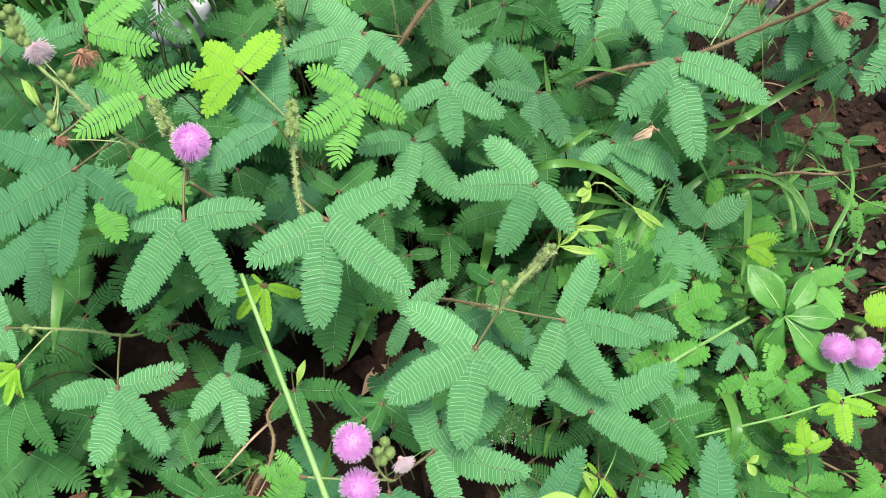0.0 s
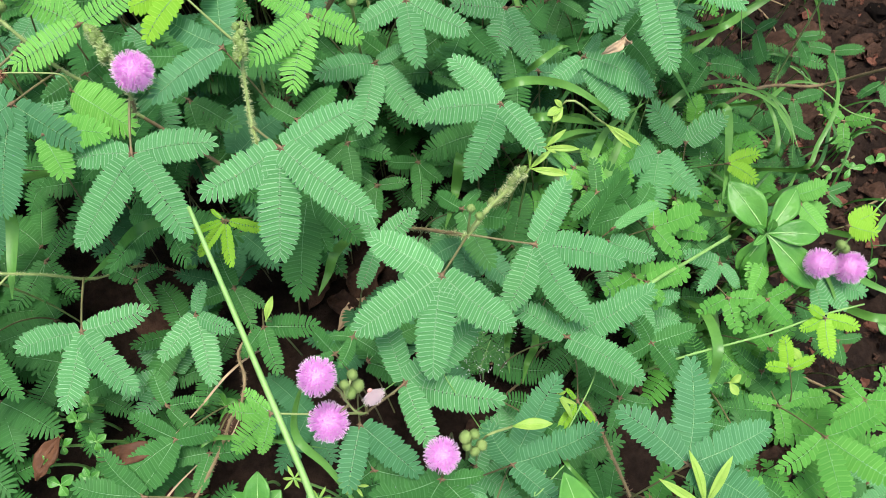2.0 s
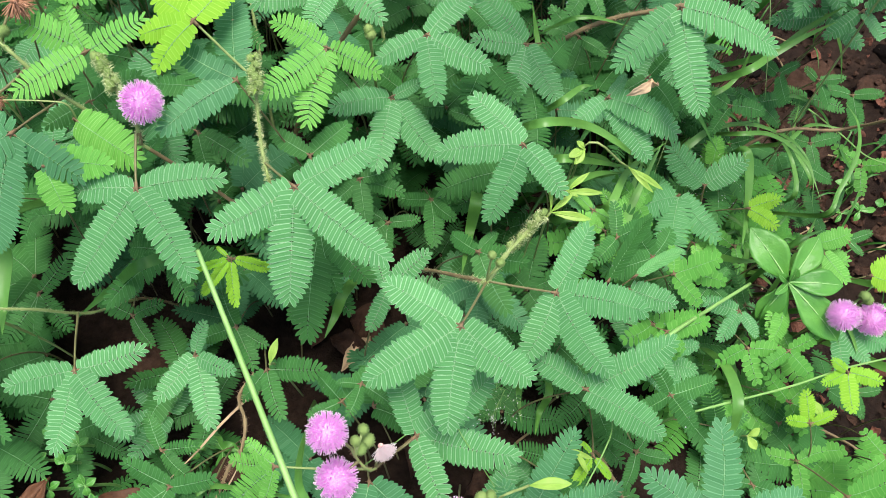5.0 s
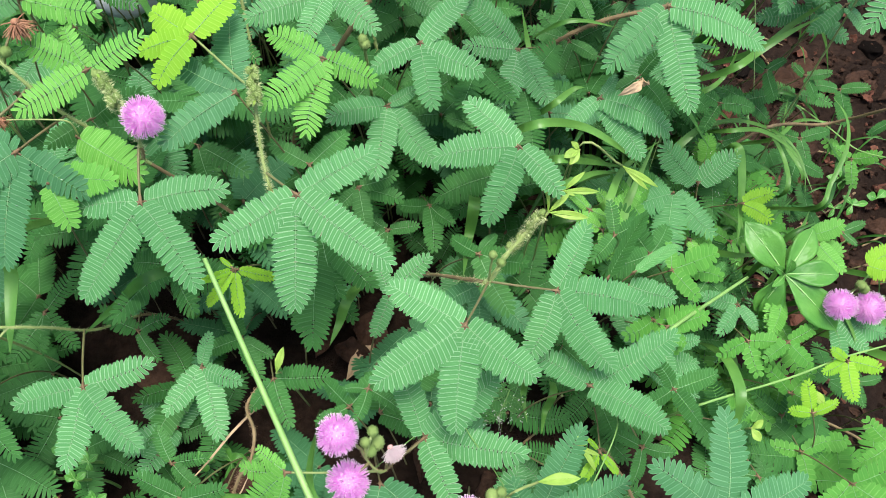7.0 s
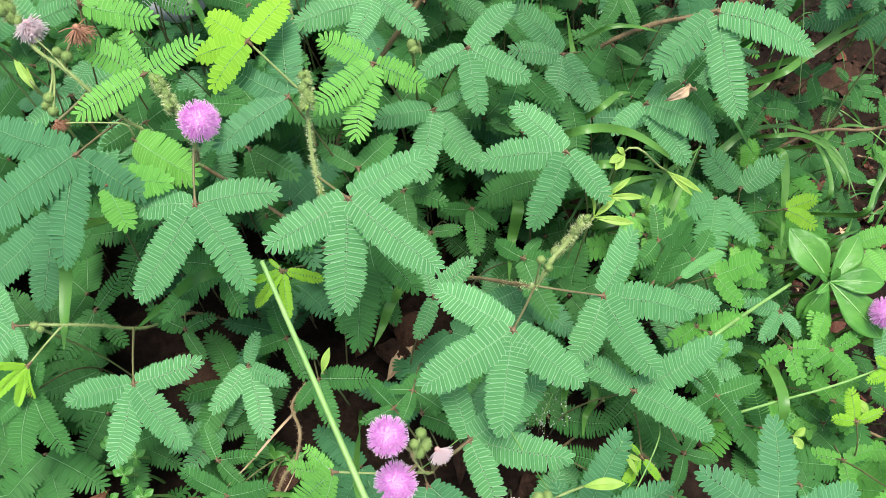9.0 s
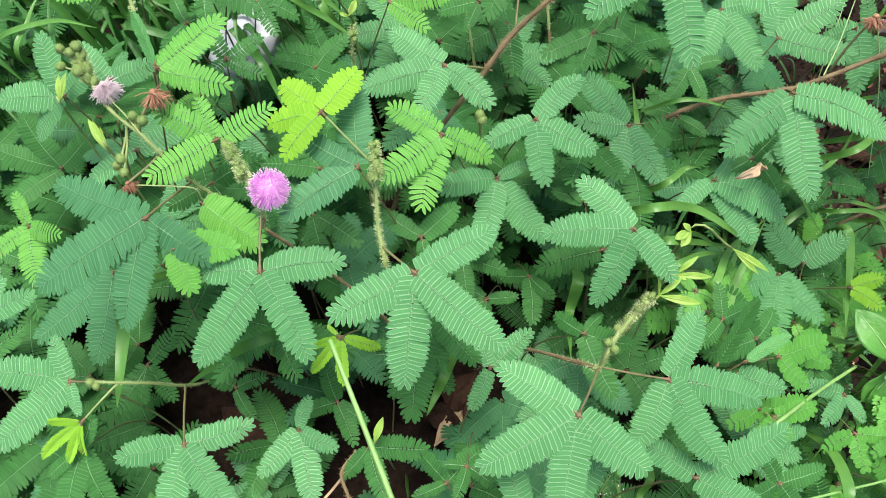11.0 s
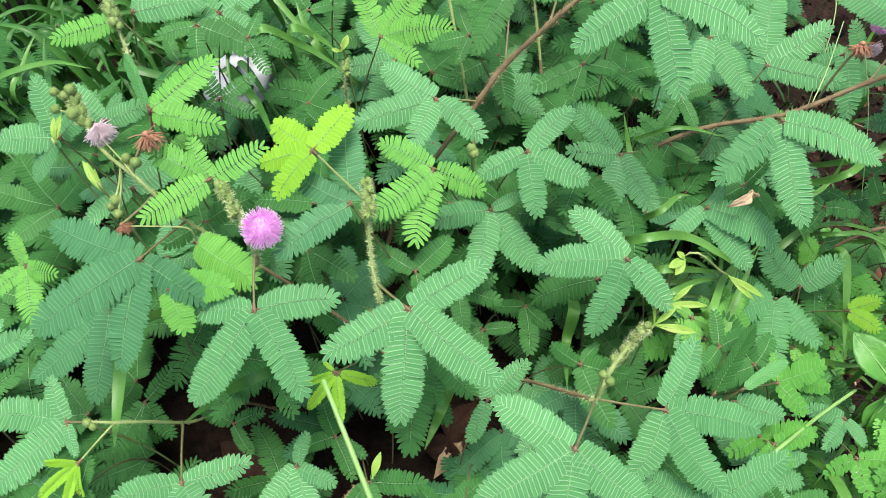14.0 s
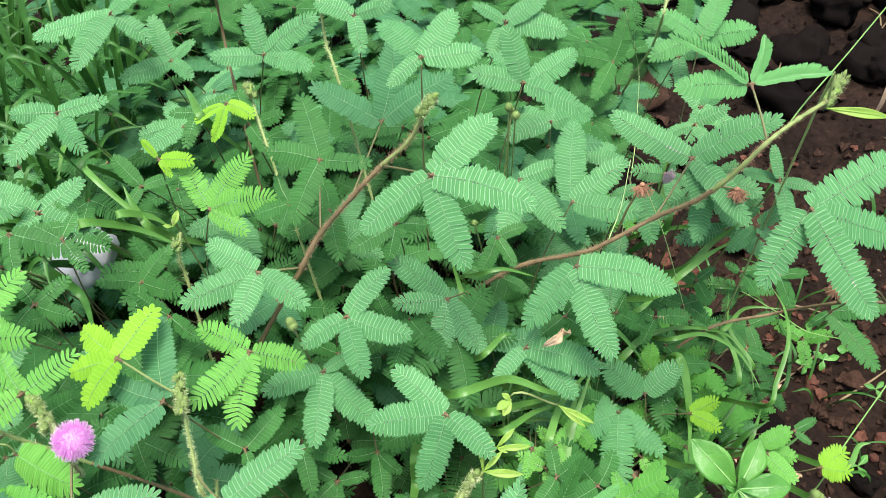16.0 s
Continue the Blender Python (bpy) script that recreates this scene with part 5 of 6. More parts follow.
faded_flower((0.2039, 0.3123, 0.3859), (0.1958, 0.3172, 0.3847), 0.0052, 7, True)
faded_flower((0.1018, 0.0581, 0.2892), (0.1018, 0.0781, 0.1960), 0.0042, 8, True)
faded_flower((0.1150, 0.0549, 0.3058), (0.1150, 0.0749, 0.1952), 0.0038, 9, True)
faded_flower((-0.1658, 0.2198, 0.3990), (-0.1525, 0.2301, 0.4056), 0.0035, 10, True)
faded_flower((0.2646, 0.2847, 0.3250), (0.2985, 0.2826, 0.3049), 0.0052, 11, True)
bud_cluster([(-0.0261, 0.0970, 0.3520), (-0.0238, 0.1028, 0.3465), (-0.0249, 0.0965, 0.3429), (-0.0226, 0.1009, 0.3380)], (-0.0267, 0.0936, 0.3444), 0.0025)
bud_cluster([(0.0210, 0.0774, 0.3266), (0.0242, 0.0812, 0.3303), (0.0272, 0.0793, 0.3193), (0.0204, 0.0802, 0.3300), (0.0242, 0.0766, 0.3199)], (0.0234, 0.0989, 0.1960), 0.0024)
bud_cluster([(-0.2030, 0.2783, 0.4167), (-0.1978, 0.2760, 0.4167), (-0.1951, 0.2780, 0.4184), (-0.1945, 0.2697, 0.4123), (-0.2033, 0.2730, 0.4117)], (-0.1936, 0.2721, 0.4070), 0.0025)
bud_cluster([(-0.1771, 0.2347, 0.3914), (-0.1694, 0.2262, 0.3975), (-0.1708, 0.2311, 0.4005)], (-0.1676, 0.2420, 0.4103), 0.0024)
bud_cluster([(-0.1608, 0.2378, 0.4186), (-0.1566, 0.2356, 0.4184)], (-0.1596, 0.2343, 0.4125), 0.0025)
bud_cluster([(0.0265, 0.1659, 0.3661), (0.0304, 0.1672, 0.3571)], (0.0254, 0.1640, 0.3472), 0.0022)
bud_cluster([(-0.0237, 0.2694, 0.3835), (-0.0229, 0.2682, 0.3817)], (-0.0233, 0.2888, 0.1960), 0.0028)
bud_cluster([(0.2413, 0.1976, 0.2508), (0.2382, 0.1987, 0.2539)], (0.2398, 0.2181, 0.1021), 0.0032)
bud_cluster([(-0.1938, 0.1625, 0.3260), (-0.1962, 0.1638, 0.3273)], (-0.1950, 0.1831, 0.1960), 0.0023)
bud_cluster([(0.0997, 0.3867, 0.3930), (0.1024, 0.3803, 0.3919)], (0.1010, 0.4035, 0.1807), 0.0029)
bud_cluster([(0.0707, 0.3210, 0.3759), (0.1015, 0.3879, 0.3895)], (0.0861, 0.3745, 0.1892), 0.0020)


# ---- unfolding shoots ----
shoot((0.1117, 0.0498, 0.3307), [(-18, 9, 8), (-6, 18, 14), (10, 16, 12)], (0.1251, 0.0461, 0.2753), (0.1251, 0.0581, 0.1941), 0.16)
shoot((0.0411, 0.0885, 0.3121), [(17, 0, 3)], (0.0280, 0.0833, 0.3117), (0.0280, 0.0953, 0.1960), 0.30)
shoot((0.1010, 0.2415, 0.3169), [(17, -11, -4), (12, -12, -5)], (0.0746, 0.2403, 0.3338), (0.0746, 0.2523, 0.1959), 0.15)
shoot((0.0643, 0.2128, 0.3398), [(10, 6, 6), (16, -2, 1), (-5, 6, 6), (5, -3, 0)], (0.0572, 0.2093, 0.3255), (0.0572, 0.2213, 0.1960), 0.20)
shoot((-0.1807, 0.2403, 0.3935), [(-9, 11, 9), (-7, 10, 9), (-4, 8, 7)], (-0.1796, 0.2406, 0.3860), (-0.1796, 0.2526, 0.1960), 0.20)
shoot((-0.2143, 0.2740, 0.3890), [(0, 9, 8), (3, 10, 8)], (-0.2199, 0.2822, 0.3679), (-0.2199, 0.2942, 0.1960), 0.22)
shoot((0.2330, 0.3108, 0.4362), [(28, -8, -3)], (0.2306, 0.3139, 0.4294), (0.2306, 0.3259, 0.0931), 0.16)
mimosa_leaf("Y", (-0.0589, 0.4183, 0.3953), [(-17, -9, -4, .42), (-9, -19, -10, .42), (15, -10, -4, .5)])
mimosa_leaf("Y", (-0.0941, 0.3800, 0.3941), [(-7, 8, 7, .42), (19, -5, 0, .5), (7, -10, -4, .42)])
mimosa_leaf("Y", (0.2239, 0.1600, 0.2418), [(-13, -5, -2, .5), (17, -6, -1, .5), (2, -19, -9, .5), (-9, 5, 5, .5)])
shoot((-0.0715, 0.1473, 0.2992), [(4, 9, 8)], (-0.0715, 0.1533, 0.2792), (-0.0715, 0.1653, 0.1960), 0.30)
mimosa_leaf("Y", (0.2057, 0.1376, 0.2240), [(-3, 14, 11, .5), (-13, 1, 3, .5), (12, 4, 5, .5)])
shoot((0.0567, 0.2038, 0.3362), [(-1, 9, 8), (10, 6, 6), (18, -4, 0)], (0.0488, 0.2019, 0.3104), (0.0488, 0.2139, 0.1960), 0.22)
shoot((-0.0919, 0.3527, 0.3686), [(-5, 0, 2), (4, 6, 6)], (-0.0912, 0.3572, 0.3566), (-0.0912, 0.3692, 0.1960), 0.40)
shoot((0.0756, 0.2378, 0.3371), [(-8, -4, 0), (-4, 2, 4), (-5, -7, -2)], (0.0756, 0.2438, 0.3171), (0.0756, 0.2558, 0.1958), 0.50)
shoot((0.1753, 0.1345, 0.2121), [(6, 3, 4), (4, -7, -2)], (0.1753, 0.1405, 0.1921), (0.1753, 0.1525, 0.1636), 0.60)
shoot((0.0581, 0.3029, 0.3238), [(-3, -6, -2), (1, -7, -2)], (0.0581, 0.3089, 0.3038), (0.0581, 0.3209, 0.1960), 0.50)
shoot((0.2171, 0.1425, 0.2179), [(-10, 8, 7), (-15, -3, 0), (5, 3, 5)], (0.2171, 0.1485, 0.1979), (0.2171, 0.1605, 0.1306), 0.40)
shoot((0.0689, 0.1152, 0.2658), [(7, -11, -4), (9, -5, -1), (4, 1, 3), (-1, 5, 6)], (0.0689, 0.1212, 0.2458), (0.0689, 0.1332, 0.1960), 0.22)


# ---- grass ----
grass_blade(sprung([(0.0484, 0.2285, 0.3686), (0.0747, 0.2436, 0.3480), (0.0940, 0.2410, 0.3353), (0.1160, 0.2523, 0.2999)]), 0.0040)
grass_blade(sprung([(0.0955, 0.2062, 0.2863), (0.1069, 0.2339, 0.2947), (0.1271, 0.2692, 0.3011)]), 0.0056, "broad fresh green grass blade among mimosa leaves")
grass_blade(sprung([(0.0642, 0.2647, 0.2729), (0.0869, 0.2635, 0.2748), (0.1076, 0.2581, 0.2874)]), 0.0040)
grass_blade(sprung([(0.0681, 0.2604, 0.2578), (0.0897, 0.2574, 0.2708), (0.1133, 0.2525, 0.2720)]), 0.0036)
grass_blade(sprung([(0.0829, 0.2779, 0.2726), (0.0965, 0.2722, 0.2832), (0.1087, 0.2564, 0.2864)]), 0.0036)
grass_blade(sprung([(0.0715, 0.2405, 0.2688), (0.0907, 0.2413, 0.2721), (0.1084, 0.2502, 0.2692)]), 0.0040, skin=DARK_GRASS)
grass_blade(sprung([(0.1717, 0.2377, 0.2299), (0.1811, 0.2287, 0.2401), (0.1952, 0.2262, 0.2443)]), 0.0040)
stem_to(rooted([(0.2555, 0.3721, 0.2075), (0.2850, 0.3486, 0.2038), (0.3032, 0.3297, 0.1997), (0.3236, 0.3171, 0.2034)]), 0.0006, 0.0004, "thin pale bent grass stem over the soil", "grass_stalk")
grass_blade(sprung([(0.1507, 0.2956, 0.2526), (0.1710, 0.3052, 0.2638), (0.1980, 0.3090, 0.2670)]), 0.0049)
grass_blade(sprung([(0.1845, 0.3014, 0.2640), (0.2107, 0.3057, 0.2565), (0.2317, 0.2949, 0.2461), (0.2399, 0.2710, 0.2372)]), 0.0028)
grass_blade(sprung([(0.1822, 0.2944, 0.2516), (0.1859, 0.2862, 0.2679), (0.1889, 0.2759, 0.2601), (0.1869, 0.2541, 0.2474), (0.1767, 0.2269, 0.2521)]), 0.0055, "hanging pale green grass blade with a drop at its tip")
grass_blade(sprung([(0.1651, 0.2962, 0.3224), (0.1841, 0.3062, 0.3255), (0.1996, 0.3115, 0.3336), (0.2121, 0.3111, 0.3447)]), 0.0040, "pale broad grass blade crossing behind the leaves")
grass_blade(sprung([(0.0252, 0.2272, 0.3112), (0.0219, 0.2175, 0.2922), (0.0157, 0.1739, 0.3346)]), 0.0060, "broad fresh green grass blade among mimosa leaves")
grass_blade(sprung([(-0.1820, 0.2011, 0.3438), (-0.1878, 0.1892, 0.3263), (-0.1883, 0.1703, 0.3180), (-0.1902, 0.1591, 0.3091)]), 0.0066, "broad fresh green grass blade among mimosa leaves")
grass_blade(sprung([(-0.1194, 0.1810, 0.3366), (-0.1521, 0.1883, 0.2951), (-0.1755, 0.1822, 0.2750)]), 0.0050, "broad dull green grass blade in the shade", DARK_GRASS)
grass_blade(sprung([(-0.0393, 0.1844, 0.2963), (-0.0446, 0.1758, 0.2873), (-0.0489, 0.1646, 0.2873)]), 0.0050)
grass_blade(sprung([(0.1606, 0.1677, 0.2358), (0.1601, 0.1509, 0.2465), (0.1591, 0.1393, 0.2466), (0.1588, 0.1315, 0.2332), (0.1523, 0.1203, 0.2280)]), 0.0062, "short wide curling grass blade")
grass_blade(sprung([(0.0622, 0.2336, 0.3356), (0.0835, 0.2441, 0.3184), (0.1174, 0.2620, 0.2849)]), 0.0041)
grass_blade(sprung([(0.0921, 0.2275, 0.3023), (0.1074, 0.2539, 0.2964), (0.1383, 0.2872, 0.2759)]), 0.0044)
grass_blade(sprung([(0.0622, 0.2799, 0.3294), (0.0606, 0.3106, 0.3277), (0.0565, 0.3265, 0.3449)]), 0.0044)
grass_blade(sprung([(0.0700, 0.3091, 0.3471), (0.0834, 0.3038, 0.3558), (0.0984, 0.2906, 0.3629)]), 0.0026, "narrow bright grass blade")
grass_blade(sprung([(0.0639, 0.2623, 0.3402), (0.0767, 0.2724, 0.3406), (0.0824, 0.2721, 0.3423)]), 0.0033)
grass_blade(sprung([(0.1591, 0.3034, 0.2517), (0.1735, 0.3063, 0.2624), (0.1961, 0.3079, 0.2645), (0.2296, 0.3113, 0.2430), (0.2389, 0.2925, 0.2385), (0.2352, 0.2692, 0.2346)]), 0.0022, "long arching grass blade with a bright fold")
grass_blade(sprung([(0.2043, 0.3040, 0.2285), (0.2210, 0.3003, 0.2253), (0.2317, 0.2918, 0.2200)]), 0.0028, skin=DARK_GRASS)
grass_blade(sprung([(0.0989, 0.2199, 0.2868), (0.1105, 0.2482, 0.2772), (0.1252, 0.2794, 0.2769)]), 0.0052)
grass_blade(sprung([(0.0682, 0.2290, 0.3210), (0.0878, 0.2417, 0.3114), (0.1060, 0.2527, 0.2950)]), 0.0035)
grass_blade(sprung([(-0.1296, 0.3216, 0.4082), (-0.1335, 0.3063, 0.4098), (-0.1310, 0.2893, 0.3995)]), 0.0026, skin=DARK_GRASS)
grass_blade(sprung([(-0.2605, 0.3253, 0.3651), (-0.2549, 0.3396, 0.3794), (-0.2495, 0.3531, 0.3864)]), 0.0031)
grass_blade(sprung([(-0.2347, 0.3204, 0.3649), (-0.2451, 0.3402, 0.3745), (-0.2497, 0.3600, 0.3806)]), 0.0040, skin=DARK_GRASS)
grass_blade(sprung([(-0.2745, 0.3354, 0.3681), (-0.2399, 0.3353, 0.3827), (-0.2138, 0.3286, 0.3840)]), 0.0032)
grass_blade(sprung([(-0.1379, 0.3094, 0.4002), (-0.1248, 0.2987, 0.3863), (-0.1075, 0.2610, 0.3955)]), 0.0051, skin=DARK_GRASS)
grass_blade(sprung([(-0.1253, 0.3302, 0.4024), (-0.1093, 0.3465, 0.3786), (-0.0879, 0.3442, 0.3603)]), 0.0047)
grass_blade(sprung([(-0.1001, 0.3527, 0.3650), (-0.1088, 0.3586, 0.3796), (-0.1143, 0.3701, 0.3890)]), 0.0044)
grass_blade(sprung([(-0.1362, 0.3852, 0.3908), (-0.1117, 0.3585, 0.3807), (-0.0990, 0.3544, 0.3628)]), 0.0034)
grass_blade(sprung([(-0.1154, 0.3479, 0.3867), (-0.1039, 0.3563, 0.3761), (-0.0948, 0.3556, 0.3664)]), 0.0045)
grass_blade(sprung([(-0.0715, 0.4113, 0.3895), (-0.0827, 0.4366, 0.3866), (-0.0908, 0.4560, 0.3827)]), 0.0048)
grass_blade(sprung([(-0.0499, 0.0870, 0.3248), (-0.0361, 0.0724, 0.3172), (-0.0203, 0.0527, 0.2992)]), 0.0037, "pale grass blade leaning across the leaves")
grass_blade(sprung([(-0.1084, 0.0984, 0.2624), (-0.0984, 0.1002, 0.2682), (-0.0649, 0.0895, 0.2998), (-0.0372, 0.0809, 0.3169)]), 0.0027, "pale grass blade bent over the litter")
grass_blade(sprung([(-0.1350, 0.0753, 0.2298), (-0.1281, 0.0840, 0.2334), (-0.1054, 0.1008, 0.2465)]), 0.0013, "thin dry tan grass blade", skin=TAN_LEAF)
grass_blade(sprung([(-0.1150, 0.0858, 0.2401), (-0.0964, 0.1002, 0.2568), (-0.0844, 0.1100, 0.2785)]), 0.0013, "thin dry tan grass blade", skin=TAN_LEAF)
grass_blade(sprung([(-0.0963, 0.1316, 0.2686), (-0.1120, 0.1189, 0.2570), (-0.1295, 0.1061, 0.2451)]), 0.0012, "thin dry tan grass blade", skin=TAN_LEAF)
grass_blade(sprung([(0.0672, 0.0788, 0.2810), (0.0774, 0.0699, 0.2709), (0.0850, 0.0628, 0.2645)]), 0.0019)
grass_blade(sprung([(-0.0045, 0.2721, 0.3093), (-0.0077, 0.2901, 0.3173), (-0.0123, 0.2972, 0.3284)]), 0.0038, skin=DARK_GRASS)
grass_blade(sprung([(0.0490, 0.1582, 0.2638), (0.0476, 0.1513, 0.2417), (0.0479, 0.1351, 0.2411)]), 0.0042)
grass_blade(sprung([(0.0614, 0.1463, 0.2548), (0.0577, 0.1408, 0.2410), (0.0535, 0.1267, 0.2499)]), 0.0042)
grass_blade(sprung([(0.2834, 0.1855, 0.1782), (0.3003, 0.1818, 0.1786), (0.3224, 0.1719, 0.1784)]), 0.0057)
grass_blade(sprung([(0.2690, 0.2086, 0.1952), (0.2877, 0.1974, 0.1940), (0.3182, 0.1810, 0.1934)]), 0.0048)
grass_blade(sprung([(0.1708, 0.1618, 0.2151), (0.1717, 0.1720, 0.2206), (0.1711, 0.1799, 0.2234)]), 0.0048)
grass_blade(sprung([(0.1803, 0.3298, 0.3409), (0.1826, 0.3528, 0.3487), (0.1928, 0.3674, 0.3733)]), 0.0040, "narrow bright grass blade")
grass_blade(sprung([(0.1871, 0.3160, 0.3149), (0.2068, 0.3233, 0.3281), (0.2188, 0.3220, 0.3447)]), 0.0042, "pale broad grass blade crossing behind the leaves")
grass_blade(sprung([(0.2803, 0.2981, 0.1775), (0.2996, 0.3355, 0.1806), (0.2931, 0.3526, 0.2226)]), 0.0030, skin=DARK_GRASS)
grass_blade(sprung([(0.2782, 0.2259, 0.2104), (0.2931, 0.2360, 0.2162), (0.3000, 0.2363, 0.2174)]), 0.0040)
grass_blade(sprung([(0.2381, 0.2907, 0.2101), (0.2401, 0.3189, 0.2171), (0.2168, 0.3304, 0.2405)]), 0.0034)
grass_blade(sprung([(0.2528, 0.3009, 0.2087), (0.2437, 0.3277, 0.2184), (0.2452, 0.3477, 0.2373)]), 0.0030)
grass_blade(sprung([(0.2906, 0.3121, 0.1919), (0.2938, 0.3498, 0.1887), (0.2939, 0.3609, 0.2148)]), 0.0022, skin=DARK_GRASS)
grass_blade(sprung([(0.2341, 0.3254, 0.2216), (0.2617, 0.3459, 0.2143), (0.2888, 0.3411, 0.2139)]), 0.0030)
grass_blade(sprung([(0.1576, 0.3030, 0.2969), (0.1734, 0.3098, 0.3044), (0.1775, 0.3161, 0.3264)]), 0.0029)
grass_blade(sprung([(0.2367, 0.3500, 0.2406), (0.2736, 0.3578, 0.2123), (0.2861, 0.3455, 0.1944)]), 0.0024, skin=DARK_GRASS)
grass_blade(sprung([(0.2197, 0.3423, 0.3182), (0.2399, 0.3402, 0.3011), (0.2666, 0.3498, 0.2527)]), 0.0038)
grass_blade(sprung([(-0.1885, 0.3097, 0.4002), (-0.1623, 0.3025, 0.4005), (-0.1529, 0.3124, 0.3927)]), 0.0041, skin=DARK_GRASS)
grass_blade(sprung([(-0.2529, 0.3323, 0.3661), (-0.2587, 0.3469, 0.3729), (-0.2772, 0.3663, 0.3764)]), 0.0041, skin=DARK_GRASS)
grass_blade(sprung([(0.2392, 0.2620, 0.2350), (0.2478, 0.2727, 0.2450), (0.2616, 0.2944, 0.2520), (0.2697, 0.3189, 0.2500), (0.2734, 0.3438, 0.2400)]), 0.0030)
stem_to(rooted([(-0.0038, 0.0119, 0.3406), (-0.0196, 0.0263, 0.3920), (-0.0325, 0.0543, 0.3969), (-0.0466, 0.0850, 0.4023), (-0.0607, 0.1157, 0.4077), (-0.0736, 0.1437, 0.4126)]), 0.0016, 0.0008, "stout pale green grass stalk leaning over the leaves", "grass_stalk")
stem_to(rooted([(0.1443, 0.1400, 0.2470), (0.1926, 0.1538, 0.2369), (0.2237, 0.1633, 0.2368), (0.2495, 0.1686, 0.2387)]), 0.0008, 0.0005, "pale green grass stalk lying across the leaves", "grass_stalk")
stem_to(rooted([(0.1171, 0.1640, 0.2851), (0.1507, 0.1899, 0.2611), (0.1792, 0.2093, 0.2494)]), 0.0012, 0.0009, "thin bent pale green grass stalk", "grass_stalk")
stem_to([(0.1345, 0.2955, 0.3803), (0.1459, 0.3153, 0.3812), (0.1544, 0.3348, 0.3935)], 0.0003, 0.0002, "pale wiry dry straw", "dry_straw", STRAW)
stem_to([(0.1553, 0.3086, 0.3973), (0.1682, 0.3021, 0.3632), (0.1888, 0.2988, 0.2985)], 0.0003, 0.0002, "pale wiry hanging straw", "dry_straw", STRAW)
stem_to(rooted([(0.1679, 0.3640, 0.3587), (0.1844, 0.4125, 0.3540), (0.2072, 0.4809, 0.3290), (0.1773, 0.4384, 0.4086)]), 0.0003, 0.0002, "pale wiry dry straw", "dry_straw", STRAW)
stem_to([(0.2093, 0.2993, 0.4390), (0.2255, 0.3162, 0.4362), (0.2613, 0.3494, 0.4331), (0.3060, 0.3882, 0.4396)], 0.0004, 0.0003, "thin straight green grass stem", "grass_stalk")
grass_blade([(0.6073, 0.7180, 0.0096), (0.6083, 0.7180, 0.0296), (0.6073, 0.7220, 0.0546)], 0.006, "short dry orange-brown grass blade on soil", TAN_LEAF)
panicle((0.1677, 0.2860, 0.2377), 1)
panicle((0.0317, 0.1325, 0.2760), 2)
panicle((0.1757, 0.2778, 0.2369), 3)
stem_to(rooted([(0.2597, 0.2163, 0.2158), (0.2780, 0.2327, 0.2262), (0.3120, 0.2611, 0.2450)]), 0.0006, 0.0004, "thin pale grass stem over the soil", "grass_stalk")
stem_to(rooted([(0.0807, 0.1110, 0.2833), (0.0514, 0.0656, 0.2827), (0.0654, 0.0766, 0.2853)]), 0.0004, 0.0003, "thin pale thread of grass", "grass_stalk")
stem_to([(-0.1380, 0.2185, 0.3885), (-0.1388, 0.2187, 0.3963), (-0.1460, 0.2180, 0.3991), (-0.1608, 0.2176, 0.4005)], 0.0004, 0.0003, "thin yellow flower stalk", "flower_stalk", GREEN_STEM)
stem_to([(-0.1563, 0.2301, 0.4159), (-0.1642, 0.2392, 0.4171), (-0.1790, 0.2564, 0.4096)], 0.0004, 0.0003, "thin pale flower stalk", "flower_stalk", GREEN_STEM)
stem_to(rooted([(0.0162, 0.1057, 0.3145), (0.0052, 0.1193, 0.3090), (-0.0266, 0.0957, 0.3176)]), 0.0003, 0.0002, "thin pale thread of grass", "grass_stalk")
star_weed((-0.0423, 0.0631, 0.3033))


# ---- broadleaf weeds ----
broadleaf_weed((0.1967, 0.2063, 0.2568), [(-20, 25, 16, 19), (20, 23, 10, 14), (28, -4, 4, 15), (27, -29, -14, 19), (-13, -13, -20, 14), (0, 1, 13, 7), (-9, -1, 11, 5), (-10, -9, 4, 5), (-8, -16, -27, 13)], "glossy bright green broadleaf weed rosette with wet oval leaves")
broadleaf_weed((0.0723, 0.0440, 0.2848), [(-10, 23, 26, 16), (8, 14, 20, 12), (19, 1, 0, 11)], "light green broadleaf weed with smooth upright leaves")
broadleaf_weed((-0.0802, 0.0663, 0.2482), [(1, 17, 15, 13), (11, 10, 6, 11), (-14, 10, 2, 12)], "small broadleaf weed with dull round leaves in shade")
broadleaf_weed((0.4006, 0.4249, 0.0194), [(-13, 4, 2, 7), (15, 0, 0, 7), (0, 11, 7, 7), (-1, -8, -5, 7)], "small two-leaved green seedling on bare soil")
broadleaf_weed((0.4022, 0.3960, 0.0197), [(-8, 8, 5, 6), (16, 1, 1, 6), (-5, -8, -5, 6), (4, 5, 3, 6)], "small two-leaved green seedling on bare soil")
broadleaf_weed((0.3851, 0.3938, 0.0188), [(-10, 5, 3, 5), (9, 2, 1, 5), (-6, -7, -4, 5)], "small two-leaved green seedling on bare soil")
broadleaf_weed((0.4284, 0.4027, 0.0187), [(9, 6, 4, 9), (-9, 3, 2, 9)], "small two-leaved green seedling on bare soil")
broadleaf_weed((0.4361, 0.3602, 0.0186), [(9, 5, 3, 5), (-9, 5, 3, 5), (3, -7, -4, 5)], "small two-leaved green seedling on bare soil")
